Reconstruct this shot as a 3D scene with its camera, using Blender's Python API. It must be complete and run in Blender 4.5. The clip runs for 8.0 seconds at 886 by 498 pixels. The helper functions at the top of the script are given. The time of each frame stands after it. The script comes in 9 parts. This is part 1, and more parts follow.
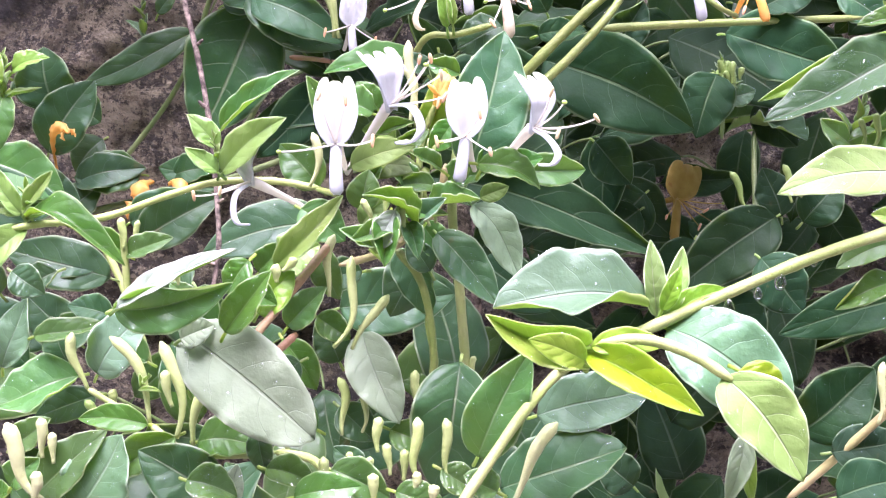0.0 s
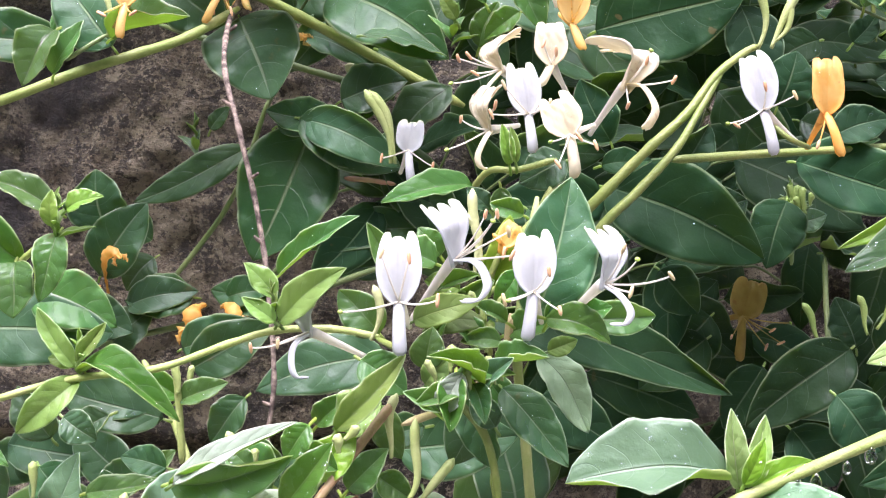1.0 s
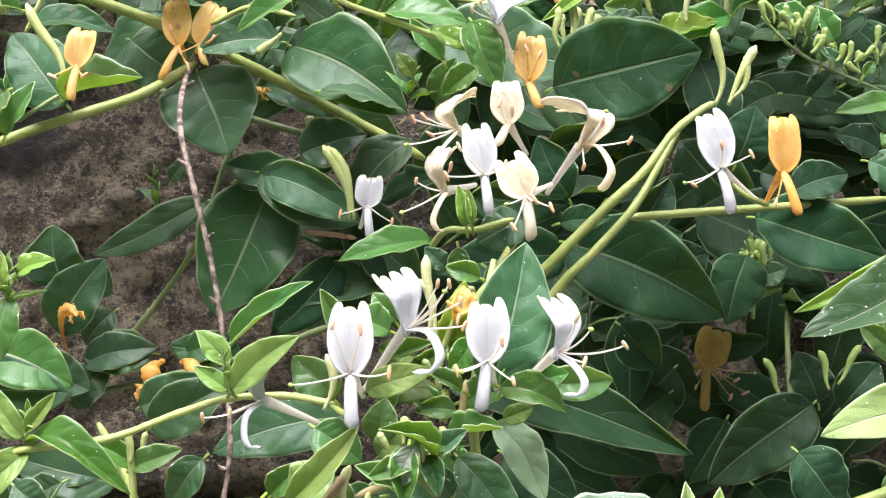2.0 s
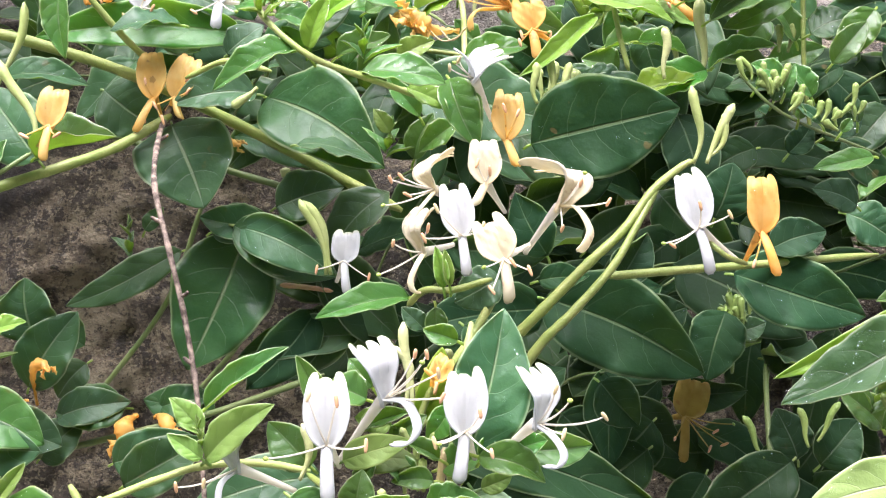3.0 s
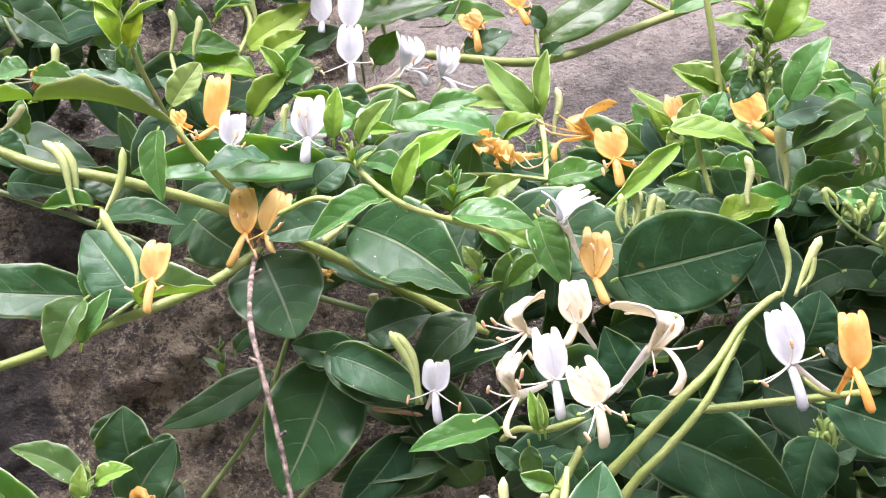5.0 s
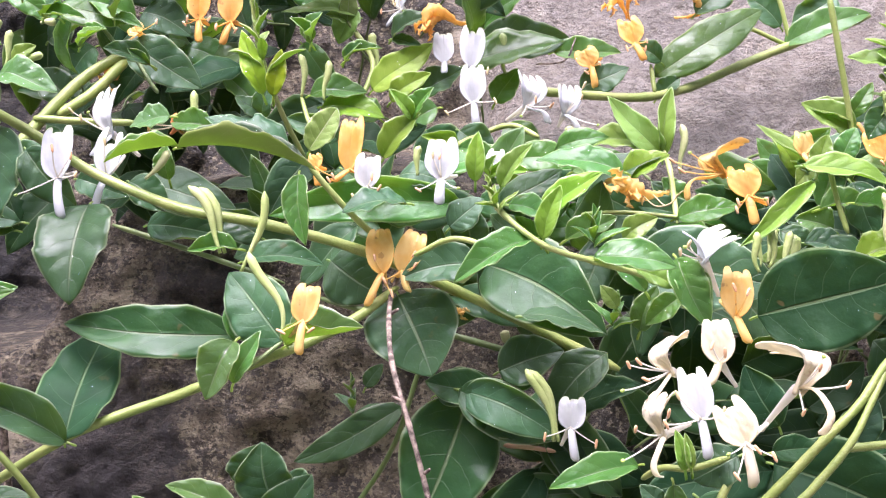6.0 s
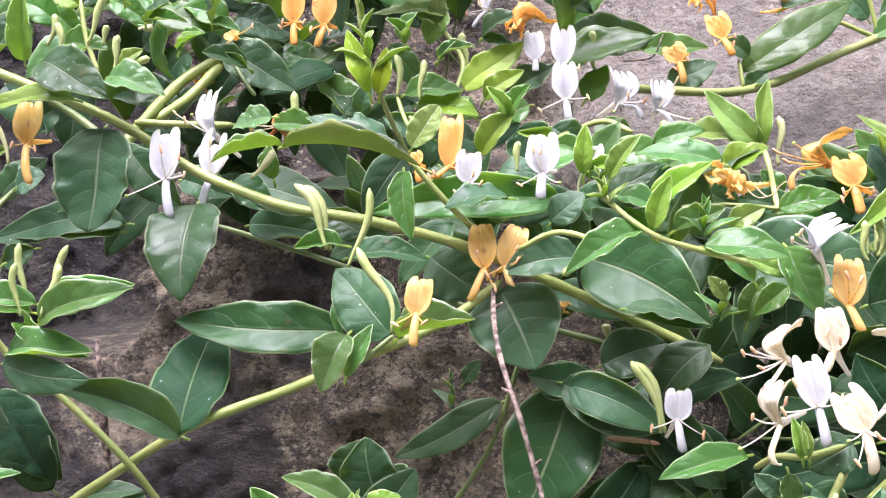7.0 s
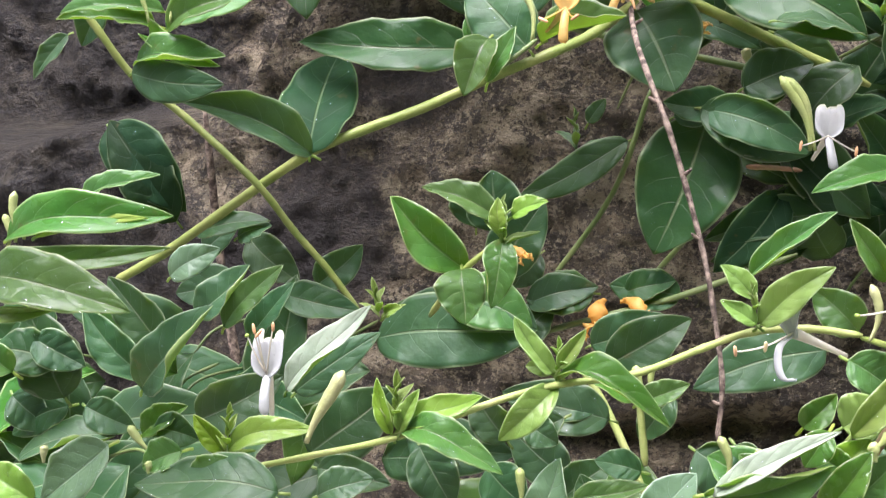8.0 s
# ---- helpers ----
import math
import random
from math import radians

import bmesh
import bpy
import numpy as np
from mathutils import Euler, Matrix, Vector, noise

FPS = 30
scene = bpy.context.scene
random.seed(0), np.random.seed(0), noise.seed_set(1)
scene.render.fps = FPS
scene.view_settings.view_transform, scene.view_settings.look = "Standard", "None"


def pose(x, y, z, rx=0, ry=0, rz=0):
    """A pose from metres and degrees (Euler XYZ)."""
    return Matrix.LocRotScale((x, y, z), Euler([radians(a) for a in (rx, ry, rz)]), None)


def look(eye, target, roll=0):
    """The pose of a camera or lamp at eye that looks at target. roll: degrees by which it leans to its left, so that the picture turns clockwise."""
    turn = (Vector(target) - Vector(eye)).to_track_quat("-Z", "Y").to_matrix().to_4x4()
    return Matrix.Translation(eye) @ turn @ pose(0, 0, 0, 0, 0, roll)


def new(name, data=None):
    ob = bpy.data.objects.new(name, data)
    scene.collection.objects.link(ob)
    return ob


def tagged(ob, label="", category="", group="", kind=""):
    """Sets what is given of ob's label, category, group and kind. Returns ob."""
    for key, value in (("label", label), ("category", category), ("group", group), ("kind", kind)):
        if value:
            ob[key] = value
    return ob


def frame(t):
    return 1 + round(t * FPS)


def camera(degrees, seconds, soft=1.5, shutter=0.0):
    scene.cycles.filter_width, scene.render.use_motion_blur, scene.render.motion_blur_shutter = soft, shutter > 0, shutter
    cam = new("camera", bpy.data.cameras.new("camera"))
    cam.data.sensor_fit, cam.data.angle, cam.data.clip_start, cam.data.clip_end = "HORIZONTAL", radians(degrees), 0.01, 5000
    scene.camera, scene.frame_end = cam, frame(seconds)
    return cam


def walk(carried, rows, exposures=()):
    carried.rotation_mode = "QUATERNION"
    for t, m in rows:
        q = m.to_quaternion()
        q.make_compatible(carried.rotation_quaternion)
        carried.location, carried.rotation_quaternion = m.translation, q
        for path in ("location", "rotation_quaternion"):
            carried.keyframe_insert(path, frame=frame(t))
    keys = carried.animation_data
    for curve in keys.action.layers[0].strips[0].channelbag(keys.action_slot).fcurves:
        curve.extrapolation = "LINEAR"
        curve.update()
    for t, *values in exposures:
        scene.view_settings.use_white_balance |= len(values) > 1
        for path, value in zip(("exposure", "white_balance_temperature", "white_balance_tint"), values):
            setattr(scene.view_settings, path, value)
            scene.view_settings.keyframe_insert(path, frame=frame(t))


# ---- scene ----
cam = camera(39.8, 8.0, soft=1.1, shutter=0.08)
METRES, EYE, TILT, LEAN, TURN = 0.26, 1.2, -5.0, 0.0, 0.0
ROWS = [
    (0.0, 0.0012, 0.0015, -0.0003, 0.06, 0.02, -0.01),
    (0.2, -0.0175, 0.0109, 0.028, 0.68, 0.65, -0.03),
    (0.5, -0.0373, 0.0372, 0.0731, 1.34, 1.44, -0.04),
    (1.0, -0.0321, 0.0597, 0.1355, 1.93, 2.39, 0.07),
    (1.2, -0.0274, 0.0662, 0.1469, 1.93, 2.73, 0.15),
    (1.5, -0.022, 0.0674, 0.1673, 1.78, 3.06, 0.38),
    (1.7, -0.0105, 0.0705, 0.1796, 1.53, 3.23, 0.49),
    (2.8, 0.0096, 0.0821, 0.2407, -0.01, 3.9, 0.64),
    (3.0, 0.0022, 0.0865, 0.2566, -0.04, 4.25, 0.68),
    (3.2, -0.007, 0.0849, 0.2772, 0.07, 4.3, 0.79),
    (3.5, -0.0206, 0.0738, 0.3025, 0.52, 4.56, 1.01),
    (4.0, 0.0001, 0.0626, 0.3523, 1.54, 4.97, 1.49),
    (4.2, 0.0075, 0.0611, 0.3688, 1.77, 5.21, 1.67),
    (5.3, -0.0699, 0.0275, 0.4143, 3.76, 6.55, 1.57),
    (5.5, -0.0906, 0.0229, 0.4209, 4.53, 6.79, 1.58),
    (5.8, -0.1206, 0.0089, 0.426, 5.84, 7.17, 1.61),
    (6.0, -0.1373, -0.0093, 0.4314, 6.5, 7.38, 1.72),
    (6.5, -0.1766, -0.0396, 0.431, 7.96, 7.86, 1.93),
    (7.0, -0.2247, -0.0382, 0.4077, 9.05, 7.85, 2.12),
    (7.2, -0.2631, -0.0375, 0.3826, 9.43, 7.27, 2.22),
    (7.5, -0.328, -0.0226, 0.3272, 10.15, 5.3, 2.26),
    (7.7, -0.3628, -0.0063, 0.2736, 10.71, 3.51, 2.22),
    (8.0, -0.3962, 0.0315, 0.1894, 11.32, 1.11, 2.15),
]
walk(cam, [(t, pose(0, 0, EYE, TILT, LEAN, TURN) @ pose(METRES * x, METRES * y, METRES * z, 90 + pitch, roll, yaw)) for t, x, y, z, yaw, pitch, roll in ROWS], [(0.0, 1.59, 5650, 40), (0.5, 1.38, 5750, 33), (1.0, 1.20, 5850, 27), (1.5, 1.04, 6000, 21), (3.0, 1.22, 6050, 20), (3.5, 1.06, 6000, 21), (4.0, 0.93, 6000, 23), (5.5, 1.29, 5900, 30), (6.5, 1.23, 5850, 31), (7.5, 1.16, 5900, 27), (8.0, 1.04, 6050, 21)])

# ---- world, sun, exposure ----
world = bpy.data.worlds.new("overcast_sky")
scene.world = world
world.use_nodes = True
wn = world.node_tree
sky = wn.nodes.new("ShaderNodeTexSky")
sky.sky_type, sky.sun_disc = "NISHITA", False
sky.sun_elevation, sky.sun_rotation = radians(68), radians(197)
sky.air_density, sky.dust_density, sky.ozone_density = 0.6, 6.0, 0.5
wn.links.new(sky.outputs[0], wn.nodes["Background"].inputs[0])
wn.nodes["Background"].inputs[1].default_value = 0.16
sun = new("sun", bpy.data.lights.new("sun", "SUN"))
sun.data.energy, sun.data.angle, sun.data.color = 4.4, radians(52), (1.0, 0.985, 0.97)
sun.matrix_world = look((-0.3, -0.5, 3.95), (0, 0.5, 1.25))


# ---- materials ----
class Nodes:
    """Short hand for building a node material."""

    def __init__(self, name):
        self.mat = bpy.data.materials.new(name)
        self.mat.use_nodes = True
        self.tree = self.mat.node_tree
        self.bsdf = self.tree.nodes["Principled BSDF"]
        self.out = self.tree.nodes["Material Output"]

    def put(self, socket, value):
        if isinstance(value, bpy.types.NodeSocket):
            self.tree.links.new(value, socket)
        else:
            socket.default_value = value

    def math(self, op, a, b=0.0, clamp=False):
        n = self.tree.nodes.new("ShaderNodeMath")
        n.operation, n.use_clamp = op, clamp
        self.put(n.inputs[0], a)
        self.put(n.inputs[1], b)
        return n.outputs[0]

    def step(self, x, lo, hi, a=0.0, b=1.0):
        n = self.tree.nodes.new("ShaderNodeMapRange")
        n.interpolation_type = "SMOOTHSTEP"
        for i, v in enumerate((x, lo, hi, a, b)):
            self.put(n.inputs[i], v)
        return n.outputs[0]

    def mix(self, f, a, b):
        n = self.tree.nodes.new("ShaderNodeMix")
        n.data_type = "RGBA"
        self.put(n.inputs[0], f)
        for i, v in ((6, a), (7, b)):
            self.put(n.inputs[i], (*v, 1) if isinstance(v, tuple) else v)
        return n.outputs[2]

    def place(self, kind="Object"):
        return self.tree.nodes.new("ShaderNodeTexCoord").outputs[kind]

    def noise(self, scale, detail=3.0, rough=0.55, vector=None):
        n = self.tree.nodes.new("ShaderNodeTexNoise")
        n.inputs["Scale"].default_value, n.inputs["Detail"].default_value, n.inputs["Roughness"].default_value = scale, detail, rough
        self.put(n.inputs["Vector"], vector or self.place())
        return n.outputs[0]

    def random(self):
        return self.tree.nodes.new("ShaderNodeObjectInfo").outputs["Random"]

    def tint(self, colour, hue, sat, val):
        n = self.tree.nodes.new("ShaderNodeHueSaturation")
        for k, v in (("Hue", hue), ("Saturation", sat), ("Value", val)):
            self.put(n.inputs[k], v)
        self.put(n.inputs["Color"], colour)
        return n.outputs[0]

    def bump(self, height, distance, strength=1.0):
        n = self.tree.nodes.new("ShaderNodeBump")
        n.inputs["Distance"].default_value, n.inputs["Strength"].default_value = distance, strength
        self.put(n.inputs["Height"], height)
        return n.outputs[0]

    def finish(self, colour, rough, normal=None, clear=0.0, coat=0.0, glow=None):
        self.put(self.bsdf.inputs["Base Color"], colour)
        self.put(self.bsdf.inputs["Roughness"], rough)
        if normal:
            self.put(self.bsdf.inputs["Normal"], normal)
        if coat:
            self.put(self.bsdf.inputs["Coat Weight"], self.math("MULTIPLY", self.step(self.noise(110, 4, 0.62), 0.46, 0.64), coat))
        self.bsdf.inputs["Coat Roughness"].default_value = 0.16
        if clear:
            t = self.tree.nodes.new("ShaderNodeBsdfTranslucent")
            self.put(t.inputs[0], (*glow, 1) if glow else colour)
            m = self.tree.nodes.new("ShaderNodeMixShader")
            m.inputs[0].default_value = clear
            self.tree.links.new(self.bsdf.outputs[0], m.inputs[1])
            self.tree.links.new(t.outputs[0], m.inputs[2])
            self.tree.links.new(m.outputs[0], self.out.inputs[0])
        return self.mat


def leaf_material(name, base, pale, vein, rough, clear, coat=0.0, vein_strength=0.6, shine=0.4, ribbed=0.24):
    """A leaf's skin: mottled green, light midrib, arched side veins and sunken side veins; wet in patches."""
    k = Nodes(name)
    uv = k.tree.nodes.new("ShaderNodeSeparateXYZ")
    k.put(uv.inputs[0], k.place("UV"))
    across = k.math("ABSOLUTE", k.math("SUBTRACT", k.math("MULTIPLY", uv.outputs[0], 2.0), 1.0))
    along = uv.outputs[1]
    wob = k.noise(120, 2)
    bow = k.math("MULTIPLY", k.math("POWER", across, 1.6), 1.35)
    run = k.math("ADD", k.math("SUBTRACT", k.math("MULTIPLY", along, 5.5), bow), k.math("MULTIPLY", wob, 0.3))
    saw = k.math("ABSOLUTE", k.math("SUBTRACT", k.math("FRACT", run), 0.5))
    fade = k.step(across, 0.55, 0.95, 1.0, 0.0)
    side = k.math("MULTIPLY", k.step(saw, 0.0, 0.03, 1.0, 0.0), fade)
    mid = k.step(across, 0.016, 0.052, 1.0, 0.0)
    puff = k.math("MULTIPLY", k.step(saw, 0.0, 0.4), k.math("MULTIPLY", fade, k.step(across, 0.0, 0.2)))
    rim = k.step(across, 0.94, 0.97)
    mott = k.step(k.noise(60, 5, 0.6), 0.35, 0.7)
    fine = k.noise(900, 3)
    rnd = k.random()
    col = k.mix(mott, base, pale)
    col = k.mix(k.math("MULTIPLY", side, 0.42 * vein_strength), col, vein)
    col = k.mix(k.math("MULTIPLY", mid, 0.80 * vein_strength), col, vein)
    col = k.mix(k.math("MULTIPLY", rim, 0.75), col, vein)
    col = k.tint(col, k.math("ADD", k.math("MULTIPLY", rnd, 0.035), 0.483), k.math("ADD", k.math("MULTIPLY", k.math("FRACT", k.math("MULTIPLY", rnd, 7.3)), 0.25), 0.85), k.math("ADD", k.math("MULTIPLY", rnd, 0.55), 0.70))
    col = k.mix(k.step(fine, 0.5, 0.8, 0.0, 0.07), col, vein)
    spot = k.math("MULTIPLY", k.step(k.noise(150, 2), 0.68, 0.72), k.step(k.noise(25, 2), 0.5, 0.6))
    col = k.mix(k.math("MULTIPLY", spot, 0.5), col, (0.13, 0.085, 0.035))
    h = k.math("ADD", k.math("MULTIPLY", fine, 0.18), k.math("ADD", k.math("MULTIPLY", k.noise(55, 3), 2.2), k.math("MULTIPLY", k.noise(210, 3), 0.9)))
    h = k.math("SUBTRACT", h, k.math("ADD", k.math("MULTIPLY", mid, 0.9), k.math("MULTIPLY", side, 0.22)))
    h = k.math("ADD", h, k.math("MULTIPLY", puff, ribbed))
    k.bsdf.inputs["Specular IOR Level"].default_value = shine
    wet = k.step(k.noise(45, 4, 0.6), 0.44, 0.60)
    dull = k.step(k.noise(160, 3), 0.3, 0.75, rough - 0.06, rough + 0.10)
    gloss = k.math("SUBTRACT", dull, k.math("MULTIPLY", wet, 0.9 * coat))
    return k.finish(col, gloss, k.bump(h, 0.0007, 0.85), clear, coat, (0.58, 0.82, 0.16))


def petal_material(name, base, deep, clear=0.55, fleck=0.0, tip=None):
    """A thin petal: soft streaks along it, tips of another colour, brown bruises on old ones."""
    k = Nodes(name)
    n = k.noise(140, 3)
    uv = k.tree.nodes.new("ShaderNodeSeparateXYZ")
    k.put(uv.inputs[0], k.place("UV"))
    line = k.tree.nodes.new("ShaderNodeMapping")
    line.inputs["Scale"].default_value = (26.0, 1.6, 1.0)
    k.put(line.inputs[0], k.place("UV"))
    streak = k.noise(1.0, 3, vector=line.outputs[0])
    col = k.mix(k.step(n, 0.3, 0.75), base, deep)
    col = k.mix(k.step(streak, 0.48, 0.78, 0.0, 0.4), col, deep)
    if tip:
        col = k.mix(k.step(uv.outputs[1], 0.90, 1.0, 0.0, 0.6), col, tip)
    col = k.tint(col, 0.5, 1.0, k.math("ADD", k.math("MULTIPLY", k.random(), 0.16), 0.9))
    if fleck:
        col = k.mix(k.step(k.noise(170, 3), 0.64, 0.70, 0.0, fleck), col, (0.42, 0.20, 0.06))
        col = k.mix(k.step(uv.outputs[1], 0.93, 1.0, 0.0, 0.5 * fleck), col, (0.45, 0.24, 0.08))
    rib = k.math("SINE", k.math("ADD", k.math("MULTIPLY", uv.outputs[0], 60.0), k.math("MULTIPLY", n, 9.0)))
    h = k.math("ADD", k.math("MULTIPLY", rib, 0.07), k.math("ADD", k.noise(420, 3), k.math("MULTIPLY", k.noise(110, 2), 1.6)))
    return k.finish(col, 0.36, k.bump(h, 0.0004, 0.6), clear)


def stem_material(name, base, other, rough=0.45, grain=260.0):
    k = Nodes(name)
    col = k.mix(k.step(k.noise(grain / 4, 4), 0.35, 0.7), base, other)
    col = k.mix(k.step(k.noise(grain * 4, 3), 0.5, 0.8, 0.0, 0.4), col, other)
    col = k.tint(col, 0.5, 1.0, k.math("ADD", k.math("MULTIPLY", k.random(), 0.3), 0.85))
    return k.finish(col, rough, k.bump(k.noise(grain * 3, 4), 0.0005, 0.7))


DARK = leaf_material("leaf_dark", (0.026, 0.076, 0.032), (0.043, 0.108, 0.044), (0.30, 0.36, 0.21), 0.46, 0.22, 0.12, 0.65, 0.25, 0.3)
# darker, duller copy of the dark leaf: shade is put into its colour
DARK_SHADED = leaf_material("leaf_dark_shaded", (0.011, 0.034, 0.014), (0.018, 0.048, 0.020), (0.16, 0.21, 0.11), 0.52, 0.12, 0.03, 0.6, 0.07, 0.3)
MID = leaf_material("leaf_green", (0.046, 0.138, 0.030), (0.074, 0.176, 0.042), (0.42, 0.50, 0.26), 0.38, 0.34, 0.24, 0.5, 0.38)
YOUNG = leaf_material("leaf_young", (0.165, 0.290, 0.036), (0.220, 0.345, 0.052), (0.45, 0.58, 0.26), 0.42, 0.38, 0.3, 0.35, 0.4)
BRIGHT = leaf_material("leaf_bright_young", (0.270, 0.380, 0.022), (0.340, 0.450, 0.035), (0.52, 0.60, 0.22), 0.44, 0.45, 0.2, 0.4, 0.35)
LIME = leaf_material("leaf_lime_underside", (0.240, 0.320, 0.045), (0.300, 0.390, 0.063), (0.528, 0.550, 0.180), 0.6, 0.46)
UNDER = leaf_material("leaf_underside", (0.180, 0.270, 0.081), (0.228, 0.320, 0.095), (0.408, 0.450, 0.180), 0.6, 0.42)
PALE = leaf_material("leaf_pale_underside", (0.280, 0.395, 0.220), (0.350, 0.455, 0.280), (0.46, 0.54, 0.36), 0.6, 0.25, 0.0, 0.6)
# silvery undersides, and the sheen of an upturned leaf painted as colour
SILVER = leaf_material("leaf_silvery_underside_sheen", (0.310, 0.400, 0.280), (0.380, 0.460, 0.340), (0.56, 0.61, 0.48), 0.6, 0.25)
# sage tone: sky sheen of wet leaf tops, painted as base colour
SAGE_SHEEN = leaf_material("leaf_sage_sheen", (0.095, 0.190, 0.095), (0.130, 0.230, 0.125), (0.42, 0.52, 0.36), 0.42, 0.25, 0.12, 0.5, 0.36)
LIGHT = leaf_material("leaf_light_downy", (0.205, 0.300, 0.078), (0.255, 0.350, 0.105), (0.560, 0.600, 0.360), 0.6, 0.25, 0.0, 0.9)
LEAVES = {"g": (SAGE_SHEEN, LIME), "b": (BRIGHT, BRIGHT), "k": (DARK_SHADED, UNDER), "l": (LIGHT, YOUNG), "d": (DARK, UNDER), "m": (MID, LIME), "v": (DARK, LIME), "i": (LIME, MID), "y": (YOUNG, YOUNG), "p": (PALE, MID), "s": (SILVER, MID), "u": (UNDER, DARK)}

WHITE = petal_material("petal_white", (0.755, 0.775, 0.765), (0.68, 0.70, 0.70), 0.45, 0.0, (0.66, 0.70, 0.38))
CREAM = petal_material("petal_cream", (0.90, 0.85, 0.66), (0.86, 0.77, 0.53), 0.5, 0.3)
YELLOW = petal_material("petal_yellow", (0.95, 0.74, 0.30), (0.92, 0.63, 0.18), 0.55, 0.5)
ORANGE = petal_material("petal_orange", (0.95, 0.66, 0.22), (0.91, 0.54, 0.12), 0.55, 0.5)
# the yellow petal again, with shade put into its colour
YELLOW_SHADED = petal_material("petal_yellow_shaded", (0.55, 0.42, 0.10), (0.46, 0.33, 0.07), 0.45, 0.5)
WITHER = petal_material("petal_withered", (0.66, 0.26, 0.05), (0.45, 0.16, 0.04), 0.2)
PETALS = {"w": WHITE, "c": CREAM, "y": YELLOW, "o": ORANGE, "q": YELLOW_SHADED, "x": WITHER}
TUBE = petal_material("flower_tube_cream_white", (0.88, 0.85, 0.76), (0.84, 0.80, 0.68), 0.5)
TUBES = {"w": TUBE, "c": TUBE}
ANTHER = petal_material("anther", (0.82, 0.50, 0.28), (0.72, 0.38, 0.18), 0.0)
ANTHER_PALE = petal_material("anther_pale", (0.75, 0.62, 0.34), (0.62, 0.44, 0.20), 0.0)
STIGMA = petal_material("stigma", (0.40, 0.52, 0.10), (0.30, 0.44, 0.08), 0.0)
BUD = stem_material("bud_green", (0.33, 0.41, 0.12), (0.43, 0.49, 0.19), 0.5)
BUD_PALE = stem_material("bud_cream", (0.45, 0.49, 0.20), (0.53, 0.55, 0.27), 0.5)
BUD_DEEP = stem_material("bud_deep", (0.17, 0.26, 0.055), (0.25, 0.33, 0.085), 0.5)
BUDS = {"g": BUD, "p": BUD_PALE, "d": BUD_DEEP, "w": ORANGE}
STEM = stem_material("stem_green", (0.20, 0.27, 0.055), (0.31, 0.35, 0.10))
STEM_PALE = stem_material("stem_pale", (0.29, 0.37, 0.09), (0.39, 0.43, 0.15), 0.55)
STEM_DARK = stem_material("stem_old", (0.12, 0.18, 0.05), (0.18, 0.23, 0.08))
STEM_RED = stem_material("stem_reddish", (0.42, 0.22, 0.12), (0.36, 0.26, 0.12))
STEM_TAN = stem_material("stem_tan", (0.44, 0.35, 0.17), (0.36, 0.33, 0.12))
BARK = stem_material("bark_grey_brown", (0.050, 0.033, 0.024), (0.40, 0.31, 0.24), 0.85, 1100.0)
STEMS = {"g": STEM, "p": STEM_PALE, "d": STEM_DARK, "r": STEM_RED, "t": STEM_TAN, "b": BARK}


def water_material():
    k = Nodes("water_drop")
    gloss = k.tree.nodes.new("ShaderNodeBsdfGlossy")
    gloss.inputs["Roughness"].default_value = 0.02
    clear = k.tree.nodes.new("ShaderNodeBsdfTransparent")
    rim = k.tree.nodes.new("ShaderNodeLayerWeight")
    rim.inputs[0].default_value = 0.2
    share = k.math("ADD", k.math("MULTIPLY", rim.outputs["Facing"], 0.26), 0.026)
    m = k.tree.nodes.new("ShaderNodeMixShader")
    for i, s in enumerate((share, clear.outputs[0], gloss.outputs[0])):
        k.tree.links.new(s, m.inputs[i])
    k.tree.links.new(m.outputs[0], k.out.inputs[0])
    return k.mat


WATER = water_material()
g = Nodes("hanging_water")
g.bsdf.inputs["Transmission Weight"].default_value, g.bsdf.inputs["IOR"].default_value = 1.0, 1.33
HANGING = g.finish((1, 1, 1, 1), 0.0)


# left end of the wall: recess shade and stain, both put into the colour
SHADE_STAIN = (-0.47, -0.37)
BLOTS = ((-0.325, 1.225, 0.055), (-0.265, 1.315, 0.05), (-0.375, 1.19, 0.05))


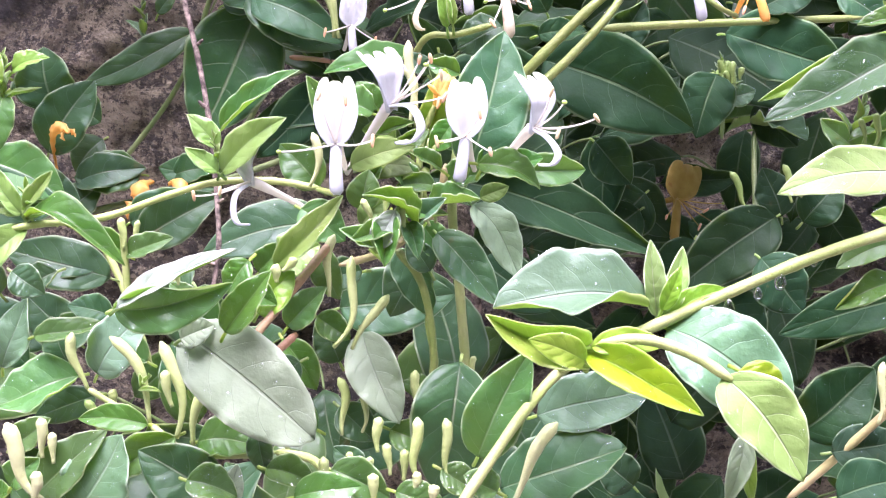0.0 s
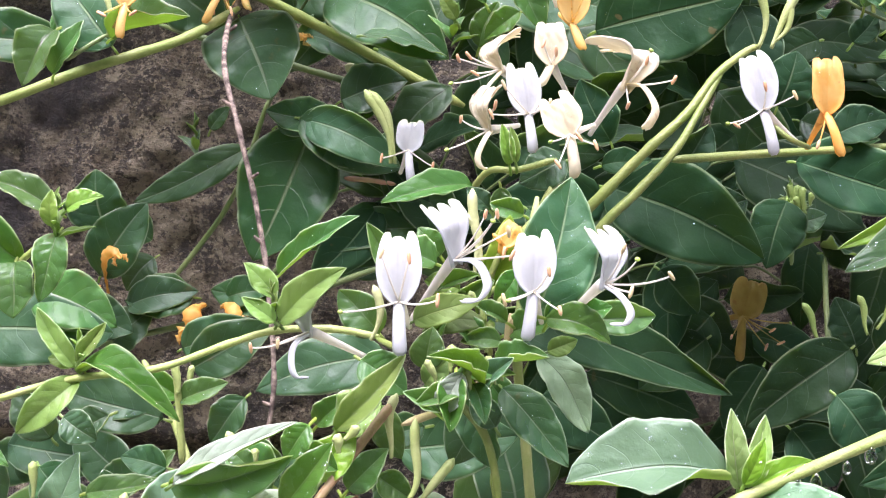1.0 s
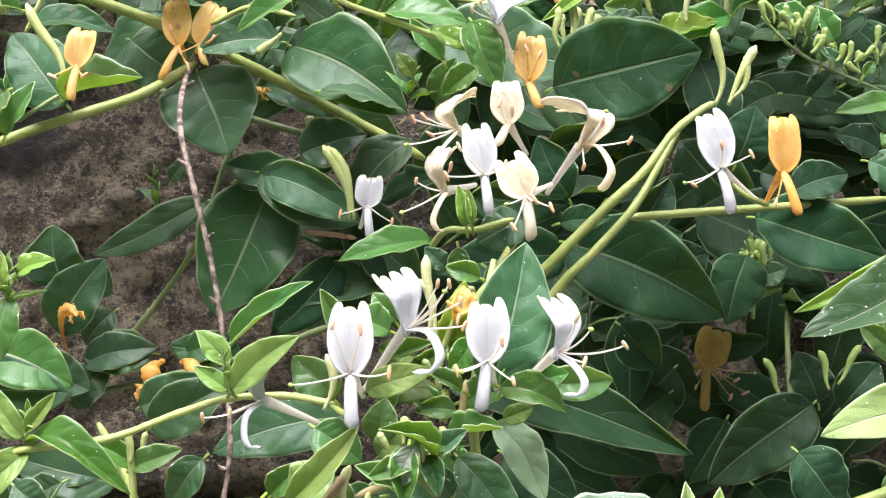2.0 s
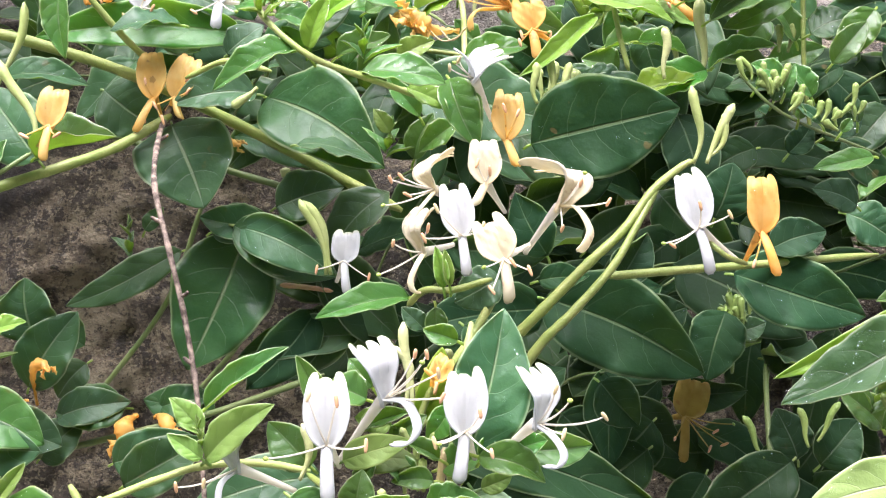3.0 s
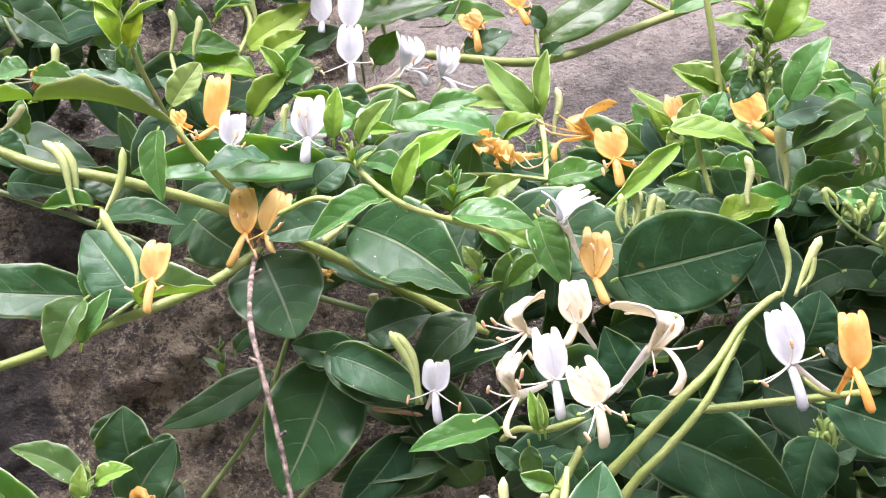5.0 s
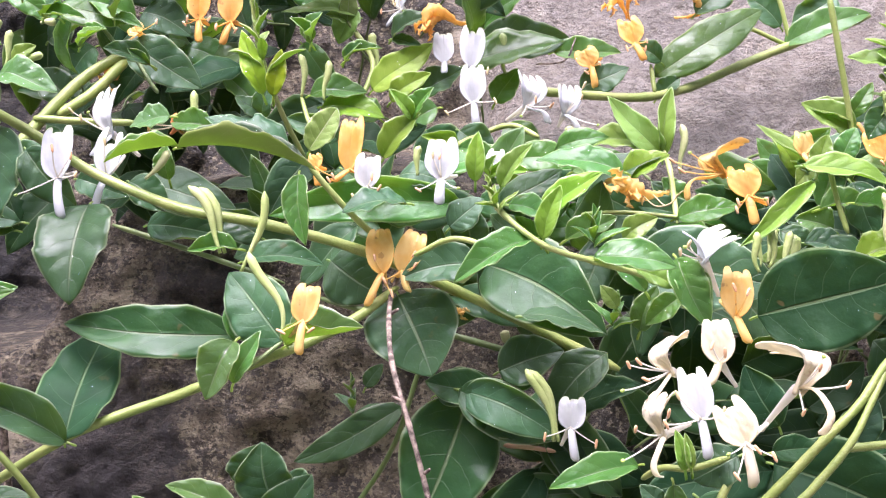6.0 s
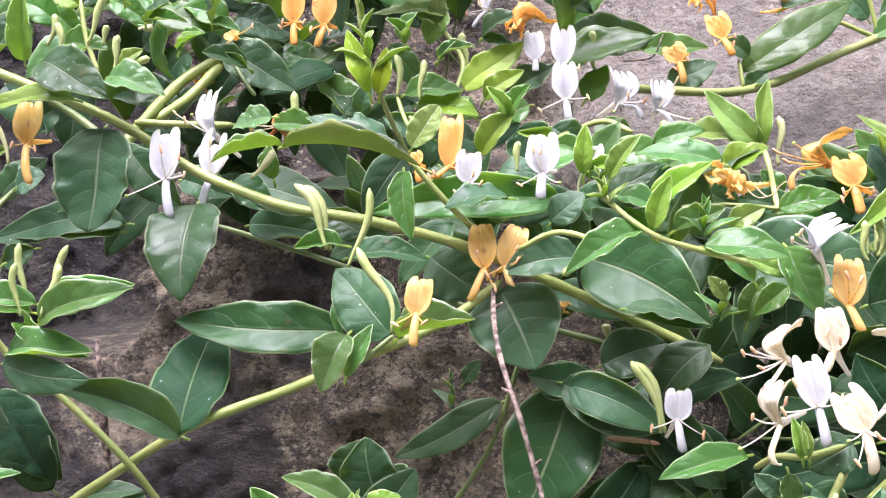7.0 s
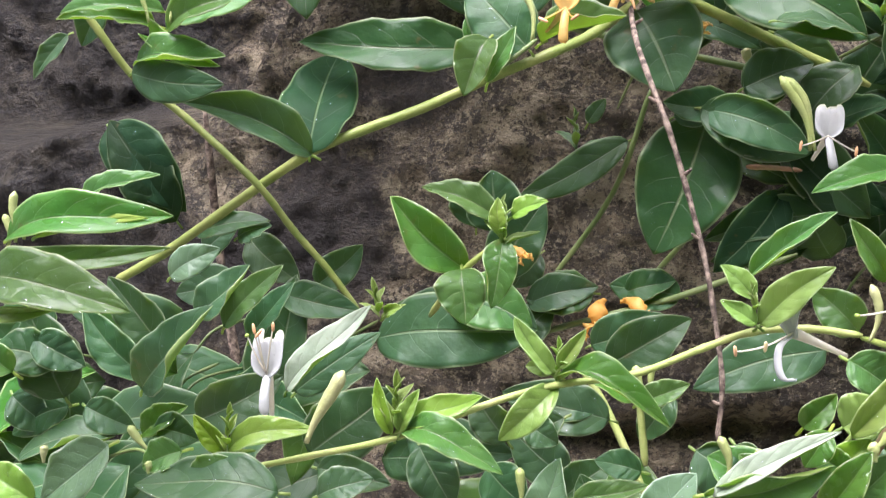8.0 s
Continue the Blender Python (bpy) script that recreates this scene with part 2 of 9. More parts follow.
def wall_material():
    """Old stained mortar: brown-grey, streaked level by level, with pale crusts and grit; its left end is darkened for
    shade and stain.
    """
    k = Nodes("weathered_stone")
    m = k.tree.nodes.new("ShaderNodeMapping")
    m.inputs["Scale"].default_value = (0.92, 1.0, 1.08)
    k.put(m.inputs[0], k.place("Object"))
    p = m.outputs[0]
    big, mid, fine, speck = k.noise(7, 4, 0.6, p), k.noise(34, 6, 0.7, p), k.noise(120, 6, 0.75, p), k.noise(380, 4, 0.7, p)
    col = k.mix(k.step(mid, 0.38, 0.62), (0.107, 0.084, 0.054), (0.206, 0.165, 0.107))
    col = k.mix(k.step(fine, 0.47, 0.57, 0.0, 0.7), col, (0.273, 0.221, 0.142))
    col = k.mix(k.step(k.noise(13, 8, 0.72, p), 0.50, 0.55, 0.0, 0.75), col, (0.070, 0.056, 0.038))
    col = k.mix(k.step(k.noise(22, 8, 0.75, p), 0.53, 0.57, 0.0, 0.85), col, (0.331, 0.277, 0.179))
    col = k.mix(k.step(k.noise(75, 5, 0.7, p), 0.54, 0.58, 0.0, 0.9), col, (0.051, 0.042, 0.029))
    col = k.mix(k.step(k.noise(44, 4, 0.65, p), 0.56, 0.62, 0.0, 0.8), col, (0.388, 0.329, 0.213))
    col = k.mix(k.step(big, 0.51, 0.61, 0.0, 0.8), col, (0.037, 0.032, 0.025))
    col = k.mix(k.step(k.noise(250, 4, 0.65, p), 0.55, 0.60, 0.0, 0.8), col, (0.371, 0.312, 0.199))
    col = k.mix(k.step(speck, 0.56, 0.62, 0.0, 0.75), col, (0.035, 0.029, 0.021))
    col = k.mix(k.step(k.noise(560, 3, 0.6, p), 0.62, 0.69, 0.0, 0.7), col, (0.413, 0.379, 0.284))
    sep = k.tree.nodes.new("ShaderNodeSeparateXYZ")
    k.put(sep.inputs[0], k.place("Object"))
    # the upper right of the wall is mixed paler
    upper_right = k.step(k.math("ADD", sep.outputs[2], k.math("MULTIPLY", k.math("SUBTRACT", mid, 0.5), 0.05)), 1.375, 1.395)
    upper_right = k.math("MULTIPLY", upper_right, k.step(k.math("ADD", sep.outputs[0], k.math("MULTIPLY", k.math("SUBTRACT", mid, 0.5), 0.1)), -0.13, -0.08))
    paler = k.mix(k.step(k.noise(70, 5, 0.7, p), 0.35, 0.7), (0.265, 0.238, 0.196), (0.410, 0.376, 0.320))
    paler = k.mix(k.step(k.noise(260, 4, 0.7, p), 0.53, 0.60, 0.0, 0.8), paler, (0.125, 0.108, 0.090))
    paler = k.mix(k.step(k.noise(28, 4, 0.7, p), 0.50, 0.60, 0.0, 0.6), paler, (0.195, 0.170, 0.138))
    col = k.mix(k.math("MULTIPLY", upper_right, 0.75), col, paler)
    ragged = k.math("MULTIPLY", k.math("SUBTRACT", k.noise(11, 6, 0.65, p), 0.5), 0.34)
    shade_stain = k.step(k.math("ADD", sep.outputs[0], ragged), SHADE_STAIN[0], SHADE_STAIN[1], 1.0, 0.0)
    col = k.tint(col, 0.5, 1.0, k.math("SUBTRACT", 1.0, k.math("MULTIPLY", shade_stain, 0.84)))
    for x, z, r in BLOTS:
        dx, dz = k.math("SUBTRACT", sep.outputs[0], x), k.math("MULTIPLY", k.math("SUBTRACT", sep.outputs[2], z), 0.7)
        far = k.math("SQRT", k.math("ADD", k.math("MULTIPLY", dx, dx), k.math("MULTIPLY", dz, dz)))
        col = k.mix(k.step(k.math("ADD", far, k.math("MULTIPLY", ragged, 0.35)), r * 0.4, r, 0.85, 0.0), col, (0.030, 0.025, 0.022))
    h = k.math("ADD", k.math("MULTIPLY", fine, 1.2), k.math("ADD", k.math("MULTIPLY", speck, 0.6), k.math("MULTIPLY", k.noise(70, 4, 0.6, p), 1.2)))
    return k.finish(col, k.step(fine, 0.3, 0.7, 0.5, 0.8), k.bump(h, 0.011, 1.0))


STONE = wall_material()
# ground out of view, made pale to bounce light onto undersides
g = Nodes("pale_bounce_ground")
BOUNCE_GROUND = g.finish(g.mix(g.step(g.noise(9, 6), 0.3, 0.7), (0.34, 0.31, 0.27), (0.45, 0.42, 0.37)), 0.9, g.bump(g.noise(60, 5), 0.02))


# ---- building helpers (lengths of plants are given in millimetres) ----
def mm(p):
    return Vector(p) * 0.001


def mesh_ob(name, verts, faces, mats, slots=None, uvs=None, parent=None, label="", smooth=True):
    me = bpy.data.meshes.new(name)
    me.from_pydata([tuple(v) for v in verts], [], faces)
    for m in mats:
        me.materials.append(m)
    if slots is not None:
        me.polygons.foreach_set("material_index", slots)
    if smooth:
        me.polygons.foreach_set("use_smooth", [True] * len(faces))
    if uvs is not None:
        layer = me.uv_layers.new(name="UVMap")
        loop = np.empty(len(me.loops), dtype=np.int32)
        me.loops.foreach_get("vertex_index", loop)
        layer.data.foreach_set("uv", np.asarray(uvs, dtype=np.float32)[loop].ravel())
    ob = new(name, me)
    if parent is not None:
        ob.parent = parent
    if label:
        ob["label"] = label
    return ob


def shell(grid, thick):
    """A thin solid from a grid of points: (verts, faces, slots, uvs). Slot 0 is the side of its normals, slot 1 the other."""
    g = np.asarray(grid, dtype=float)
    nv, nu = g.shape[:2]
    dv, du = np.gradient(g, axis=0), np.gradient(g, axis=1)
    n = np.cross(du, dv)
    n /= np.maximum(np.linalg.norm(n, axis=2, keepdims=True), 1e-12)
    verts = np.concatenate([(g + n * thick / 2).reshape(-1, 3), (g - n * thick / 2).reshape(-1, 3)])
    i = np.arange(nv * nu).reshape(nv, nu)
    a, b, c, d = i[:-1, :-1].ravel(), i[:-1, 1:].ravel(), i[1:, 1:].ravel(), i[1:, :-1].ravel()
    o = nv * nu
    top = np.concatenate([np.stack([a, b, c], 1), np.stack([a, c, d], 1)])
    faces = np.concatenate([top, top[:, ::-1] + o]).tolist()
    ring = np.concatenate([i[0, :], i[1:, -1], i[-1, -2::-1], i[-2:0:-1, 0]])
    for p, q in zip(ring, np.roll(ring, -1)):
        faces.append([int(q), int(p), int(p) + o, int(q) + o])
    slots = [0] * len(top) + [1] * len(top) + [0] * len(ring)
    uu, vv = np.meshgrid(np.linspace(0, 1, nu), np.linspace(0, 1, nv))
    uv = np.stack([uu.ravel(), vv.ravel()], 1)
    return verts, faces, slots, np.concatenate([uv, uv])


def leaf_grid(base, tip, width, face, arch=0.06, fold=0.15, seed=0, nv=25, nu=13, blunt=0.0, crimp=0.05, roll=None):
    """The middle surface of an ovate leaf from base to tip (metres) whose upper side looks along face.
    roll: how far its two margins turn up (radians)."""
    base, tip, face = np.array(base), np.array(tip), np.array(face, dtype=float)
    ax = tip - base
    length = np.linalg.norm(ax)
    ax /= length
    n = face - ax * face.dot(ax)
    n /= np.linalg.norm(n)
    s = np.cross(ax, n)
    rnd = random.Random(seed)
    ph, q = rnd.uniform(0, 6.3), rnd.uniform(2.0, 3.4)
    bend, twist, sway = rnd.uniform(-0.05, 0.05), rnd.uniform(-0.5, 0.5), rnd.uniform(-0.01, 0.045)
    fold += rnd.uniform(-0.05, 0.35)
    arch += rnd.uniform(-0.03, 0.06)
    lazy, deep = rnd.uniform(-0.25, 0.55), rnd.uniform(1.2, 2.4) if rnd.random() < 0.16 else rnd.uniform(-0.25, 0.7)
    turn = roll or ((lazy, deep) if rnd.random() < 0.5 else (deep, lazy))
    out = np.empty((nv, nu, 3))
    p1, p2 = 0.55, 0.84 - 0.35 * blunt
    middle = nu // 2
    peak = p1 / (p1 + p2)
    top = peak ** p1 * (1 - peak) ** p2
    for j in range(nv):
        v = j / (nv - 1)
        half = 0.5 * width * max(v ** p1 * (1 - v) ** p2 / top, 0.012)
        mid = base + ax * length * v + n * length * (arch * 4 * v * (1 - v) + sway * math.sin(6.283 * v)) + s * bend * length * math.sin(math.pi * v)
        ct, st = math.cos(twist * (v - 0.3)), math.sin(twist * (v - 0.3))
        s2, n2 = s * ct + n * st, n * ct - s * st
        out[j, middle] = mid
        for way in (-1, 1):
            x = z = 0.0
            for i in range(1, middle + 1):
                w = i / middle
                up = fold - 0.16 * w + turn[0 if way < 0 else 1] * max(0.0, w - 0.35) ** 1.3 * 1.6 * (0.55 + 0.45 * math.sin(q * 2.2 * v + ph + way))
                x += math.cos(up) / middle
                z += math.sin(up) / middle
                wave = crimp * (2 * math.sin(q * 6.3 * v + ph + (1.7 if way > 0 else 0)) + 0.9 * math.sin(q * 14 * v + 2 * ph + way * w)) * w ** 3
                out[j, middle + way * i] = mid + s2 * way * x * half + n2 * (z + wave) * half
    return out


LEAF_COUNT = [0]


def droplets(parent, grid, count, seed, big=1.0):
    """Beads of water lying on the upper side of a leaf, as one mesh."""
    rnd = random.Random(seed)
    nv, nu = grid.shape[:2]
    verts, faces = [], []
    for _ in range(count):
        j, i = rnd.randint(2, nv - 3), rnd.randint(1, nu - 2)
        if rnd.random() < 0.35:
            i = rnd.choice((0, 1, nu - 3, nu - 2))
        a, b, c = grid[j, i], grid[j + 1, i], grid[j, i + 1 if i < nu - 1 else i - 1]
        f, h = rnd.random() * 0.9, rnd.random() * 0.9
        p = a + (b - a) * f + (c - a) * h
        n = np.cross(c - a, b - a)
        n /= max(np.linalg.norm(n), 1e-9)
        t1 = (b - a) / max(np.linalg.norm(b - a), 1e-9)
        t2 = np.cross(n, t1)
        r = 0.00036 * big * (0.45 + 2.3 * rnd.random() ** 3)
        o = len(verts)
        for lv, hh in ((1.0, 0.0), (0.86, 0.32), (0.5, 0.52)):
            for k in range(7):
                w = k * 2 * math.pi / 7
                verts.append(p + n * (0.00012 + 0.55 * hh * r) + (t1 * math.cos(w) * 1.15 + t2 * math.sin(w)) * r * lv)
        verts.append(p + n * (0.00012 + 0.32 * r))
        for lv in range(2):
            for k in range(7):
                k2 = (k + 1) % 7
                faces.append([o + lv * 7 + k, o + lv * 7 + k2, o + lv * 7 + 7 + k2, o + lv * 7 + 7 + k])
        for k in range(7):
            faces.append([o + 14 + k, o + 14 + (k + 1) % 7, o + 21])
    return tagged(mesh_ob("rainwater", verts, faces, [WATER], parent=parent, label="clear beads of rain"), kind="stuff")


def leaf(vine, base, tip, width, face, kind="m", arch=0.06, fold=0.15, wet=0, blunt=0.0, name="leaf", label="", beads=0.0, roll=None):
    LEAF_COUNT[0] += 1
    seed = LEAF_COUNT[0]
    if kind in "ym" and base[1] < 660:
        fold += 0.22
    grid = leaf_grid(mm(base), mm(tip), width * 0.001, face, arch, fold, seed, blunt=blunt, roll=roll)
    verts, faces, slots, uvs = shell(grid, 0.00035)
    b, t = np.array(mm(base)), np.array(mm(tip))
    ax = (t - b) / np.linalg.norm(t - b)
    v2, f2 = sweep([b - ax * 0.003 + np.array((0, 0.003, -0.001)), b - ax * 0.0012 + np.array((0, 0.001, -0.0004)), b + ax * 0.003], [0.0006, 0.0006, 0.0004], 5)
    o = len(verts)
    verts = list(verts) + v2
    faces += [[q + o for q in f] for f in f2]
    slots += [1] * len(f2)
    uvs = np.concatenate([uvs, np.full((len(v2), 2), 0.5)])
    ob = mesh_ob(name, verts, faces, LEAVES[kind], slots, uvs, vine, label)
    if kind in "bdkmyvlspg":
        droplets(ob, grid, int(wet * 2.5 + width * (0.9 if kind in "mylbg" else 0.6)), seed, beads or (1.5 if base[1] < 400 else 1.0))
    return ob


def smooth_line(points, per=6):
    """Catmull-Rom through the points."""
    p = [np.array(q, dtype=float) for q in points]
    if len(p) == 2:
        return [p[0] + (p[1] - p[0]) * i / per for i in range(per + 1)]
    p = [2 * p[0] - p[1]] + p + [2 * p[-1] - p[-2]]
    out = []
    for i in range(1, len(p) - 2):
        a, b, c, d = p[i - 1:i + 3]
        for j in range(per):
            t = j / per
            out.append(0.5 * (2 * b + (c - a) * t + (2 * a - 5 * b + 4 * c - d) * t * t + (3 * b - a - 3 * c + d) * t ** 3))
    out.append(p[-2])
    return out


def sweep(line, radii, sides=8):
    """A closed tube along a line of points."""
    line = np.asarray(line, dtype=float)
    tang = np.gradient(line, axis=0)
    tang /= np.maximum(np.linalg.norm(tang, axis=1, keepdims=True), 1e-12)
    ref = np.array((0.0, 0.0, 1.0)) if abs(tang[0][2]) < 0.8 else np.array((1.0, 0.0, 0.0))
    verts, faces = [], []
    for k, (p, t) in enumerate(zip(line, tang)):
        x = ref - t * ref.dot(t)
        x /= np.linalg.norm(x)
        ref = x
        y = np.cross(t, x)
        for s in range(sides):
            a = 2 * math.pi * s / sides
            verts.append(p + (x * math.cos(a) + y * math.sin(a)) * radii[k])
        if k:
            o = (k - 1) * sides
            faces += [[o + s, o + (s + 1) % sides, o + sides + (s + 1) % sides, o + sides + s] for s in range(sides)]
    o = (len(line) - 1) * sides
    faces += [list(range(sides))[::-1], [o + s for s in range(sides)]]
    return verts, faces


def stem(vine, r0, r1, kind, *points, name="stem", knots=0.0, label=""):
    """A tapering stem through points in millimetres; knots: how far it swells at the points."""
    line = smooth_line([mm(p) for p in points], 7)
    n = len(line)
    radii = []
    for i in range(n):
        r = (r0 + (r1 - r0) * i / (n - 1)) * 0.001
        near = min(i % 7, 7 - i % 7)
        r *= 1 + knots * (1.0 if near == 0 else 0.35 if near == 1 else 0) + 0.04 * math.sin(i * 1.9 + n)
        radii.append(r)
    radii[0] *= 0.5
    radii[-2] *= 0.85
    radii[-1] *= 0.4
    verts, faces = sweep(line, radii, 8)
    return mesh_ob(name, verts, faces, [STEMS[kind]], parent=vine, label=label)


def bud(vine, base, tip, radius, kind="g", bow=None, name="bud"):
    """A club-shaped flower bud with a slight double bend."""
    rnd = random.Random(int(base[0] * 10 + tip[2] * 10))
    bow = rnd.uniform(-0.1, 0.16) if bow is None else bow
    wave = rnd.uniform(-0.05, 0.05)
    b, t = np.array(mm(base)), np.array(mm(tip))
    ax = t - b
    side = np.cross(ax, (0.0, -1.0, 0.0))
    line, radii = [], []
    for i in range(13):
        s = i / 12
        line.append(b + ax * s + side * (bow * math.sin(math.pi * s) + wave * math.sin(2 * math.pi * s)))
        r = 0.40 + 0.60 * min(1, max(0, (s - 0.12) / 0.55)) ** 1.2 - 0.10 * math.exp(-((s - 0.74) / 0.07) ** 2)
        if s > 0.86:
            r *= math.sqrt(max(0.04, 1 - ((s - 0.86) / 0.142) ** 2))
        radii.append(r * radius * 0.001)
    verts, faces = sweep(line, radii, 8)
    return mesh_ob(name, verts, faces, [BUDS[kind]], parent=vine)


def bezier(a, b, c, n):
    return [a * (1 - t) ** 2 + 2 * b * t * (1 - t) + c * t * t for t in np.linspace(0, 1, n)]


FLOWERS = [0]


SHIELD = ((0.0, 0.05, 0.13, 0.26, 0.45, 0.70, 0.88, 1.0), (0.26, 0.58, 0.82, 0.96, 1.0, 0.95, 0.86, 0.77))
FAN = ((0.0, 0.15, 0.35, 0.55, 0.75, 1.0), (0.40, 0.48, 0.66, 0.78, 0.80, 0.72))


def hood_grid(spine, facing, side, width, shape, rolled, notch, dip, curl, crumple, rnd, fingers=False, nv=21, nu=41):
    """The upper lip: a strip along a spine that bowls at the throat, flattens, and ends in rounded lobes or fingers that turn back.
    rolled: how far the edges wrap forward at the throat and at the top; notch, dip: how deep the lobes and the middle are cut."""
    line = np.array(spine)
    knots = np.linspace(0, 1, len(line))
    length = np.linalg.norm(np.diff(line, axis=0), axis=1).sum()
    if fingers:
        centre, half, high = (-0.75, -0.26, 0.24, 0.74), (0.24, 0.24, 0.24, 0.24), [1.0 - rnd.uniform(0, 0.12) for _ in range(4)]
    else:
        skew = rnd.uniform(-0.22, 0.22)
        low = dip * rnd.uniform(0.0, 0.9)
        ears = (0.0, low) if rnd.random() < 0.5 else (low, 0.0)
        centre, half, high = (-0.70 + 0.4 * skew, skew, 0.70 + 0.4 * skew), (0.32, 0.46, 0.32), [1.0 - ears[0], 1.0 - dip * rnd.uniform(0.5, 1.4), 1.0 - ears[1]]
    back = [rnd.uniform(0.5, 1.3) for _ in centre]
    wave = rnd.uniform(0, 6.3)
    out = np.empty((nv, nu, 3))
    for i in range(nu):
        u = 2 * i / (nu - 1) - 1
        reach = [h - notch * abs((u - c) / w) ** 3.6 for h, c, w in zip(high, centre, half)]
        k = max(range(len(centre)), key=lambda q: reach[q])
        top = max(reach[k], 0.3)
        for j in range(nv):
            s = j / (nv - 1) * top
            p = np.array([np.interp(s, knots, line[:, n]) for n in range(3)])
            f = facing(s)
            w = width * np.interp(s, *shape) * (1 + 0.03 * math.sin(8 * s + wave))
            phi = rolled[1] + (rolled[0] - rolled[1]) * (1 - s) ** 2.2
            phi = phi if abs(phi) > 0.05 else 0.05
            r = w / 2 / phi
            across, ahead = r * math.sin(phi * u), r * (1 - math.cos(phi * u))
            turn = curl * back[k] * length * max(0.0, (s - 0.72) / 0.28) ** 2
            fold = -0.0005 * s * math.exp(-(u / 0.1) ** 2) - 0.0003 * math.cos(6 * u + wave) * s
            fold += crumple * s * (math.sin(9 * s + 2 * wave + 4 * u) * math.cos(7 * u + wave) + 0.5 * math.sin(21 * s + 11 * u))
            out[j, i] = p + side * across + f * (0.8 * ahead - turn + fold)
    return out


def lip_strap(ob, line, side, forward, half, petal):
    """The lower lip: a narrow gutter with a blunt end."""
    line = np.asarray(line)
    n = len(line)
    grid = np.empty((n, 7, 3))
    for j in range(n):
        s = j / (n - 1)
        w = half * (0.78 + 0.30 * s) * (1 if s < 0.9 else math.sqrt(max(0.15, 1 - ((s - 0.9) / 0.108) ** 2)))
        for i in range(7):
            u = i / 3 - 1
            grid[j, i] = line[j] + side * u * w - forward * 0.0010 * u * u
    v, f, sl, uv = shell(grid, 0.0007)
    uv[:, 1] *= 0.8
    mesh_ob("lower_lip", v, f, [petal, petal], sl, uv, ob)


def filament(ob, start, end, sag, kind, style, rnd, up):
    """A stamen with its anther, or the style with its stigma."""
    mid = (start + end) / 2 + sag
    line = bezier(start, mid, end, 9)
    v3, f3 = sweep(line, [0.00038 - 0.00010 * i / 8 for i in range(9)], 6)
    d = line[-1] - line[-2]
    d /= np.linalg.norm(d)
    tilt = up * rnd.uniform(0.5, 1.3) + d * rnd.uniform(-0.3, 0.7) + np.array((rnd.uniform(-0.4, 0.4), 0, 0))
    tilt /= np.linalg.norm(tilt)
    if style:
        size, fat = 0.0007, (0.0003, 0.0008, 0.0010, 0.0007, 0.0002)
    else:
        size, fat = rnd.uniform(0.0016, 0.0023), (0.0003, 0.0006, 0.0007, 0.0006, 0.0003)
    v4, f4 = sweep([end + tilt * size * w for w in (-1, -0.6, 0.1, 0.75, 1)], fat, 7)
    o = len(v3)
    tipmat = STIGMA if style else (ANTHER_PALE if kind == "w" and rnd.random() < 0.35 else ANTHER)
    mesh_ob("style" if style else "stamen", v3 + v4, f3 + [[q + o for q in f] for f in f4], [TUBES.get(kind, PETALS[kind]) if kind != "x" else CREAM, tipmat], [0] * len(f3) + [1] * len(f4), None, ob)


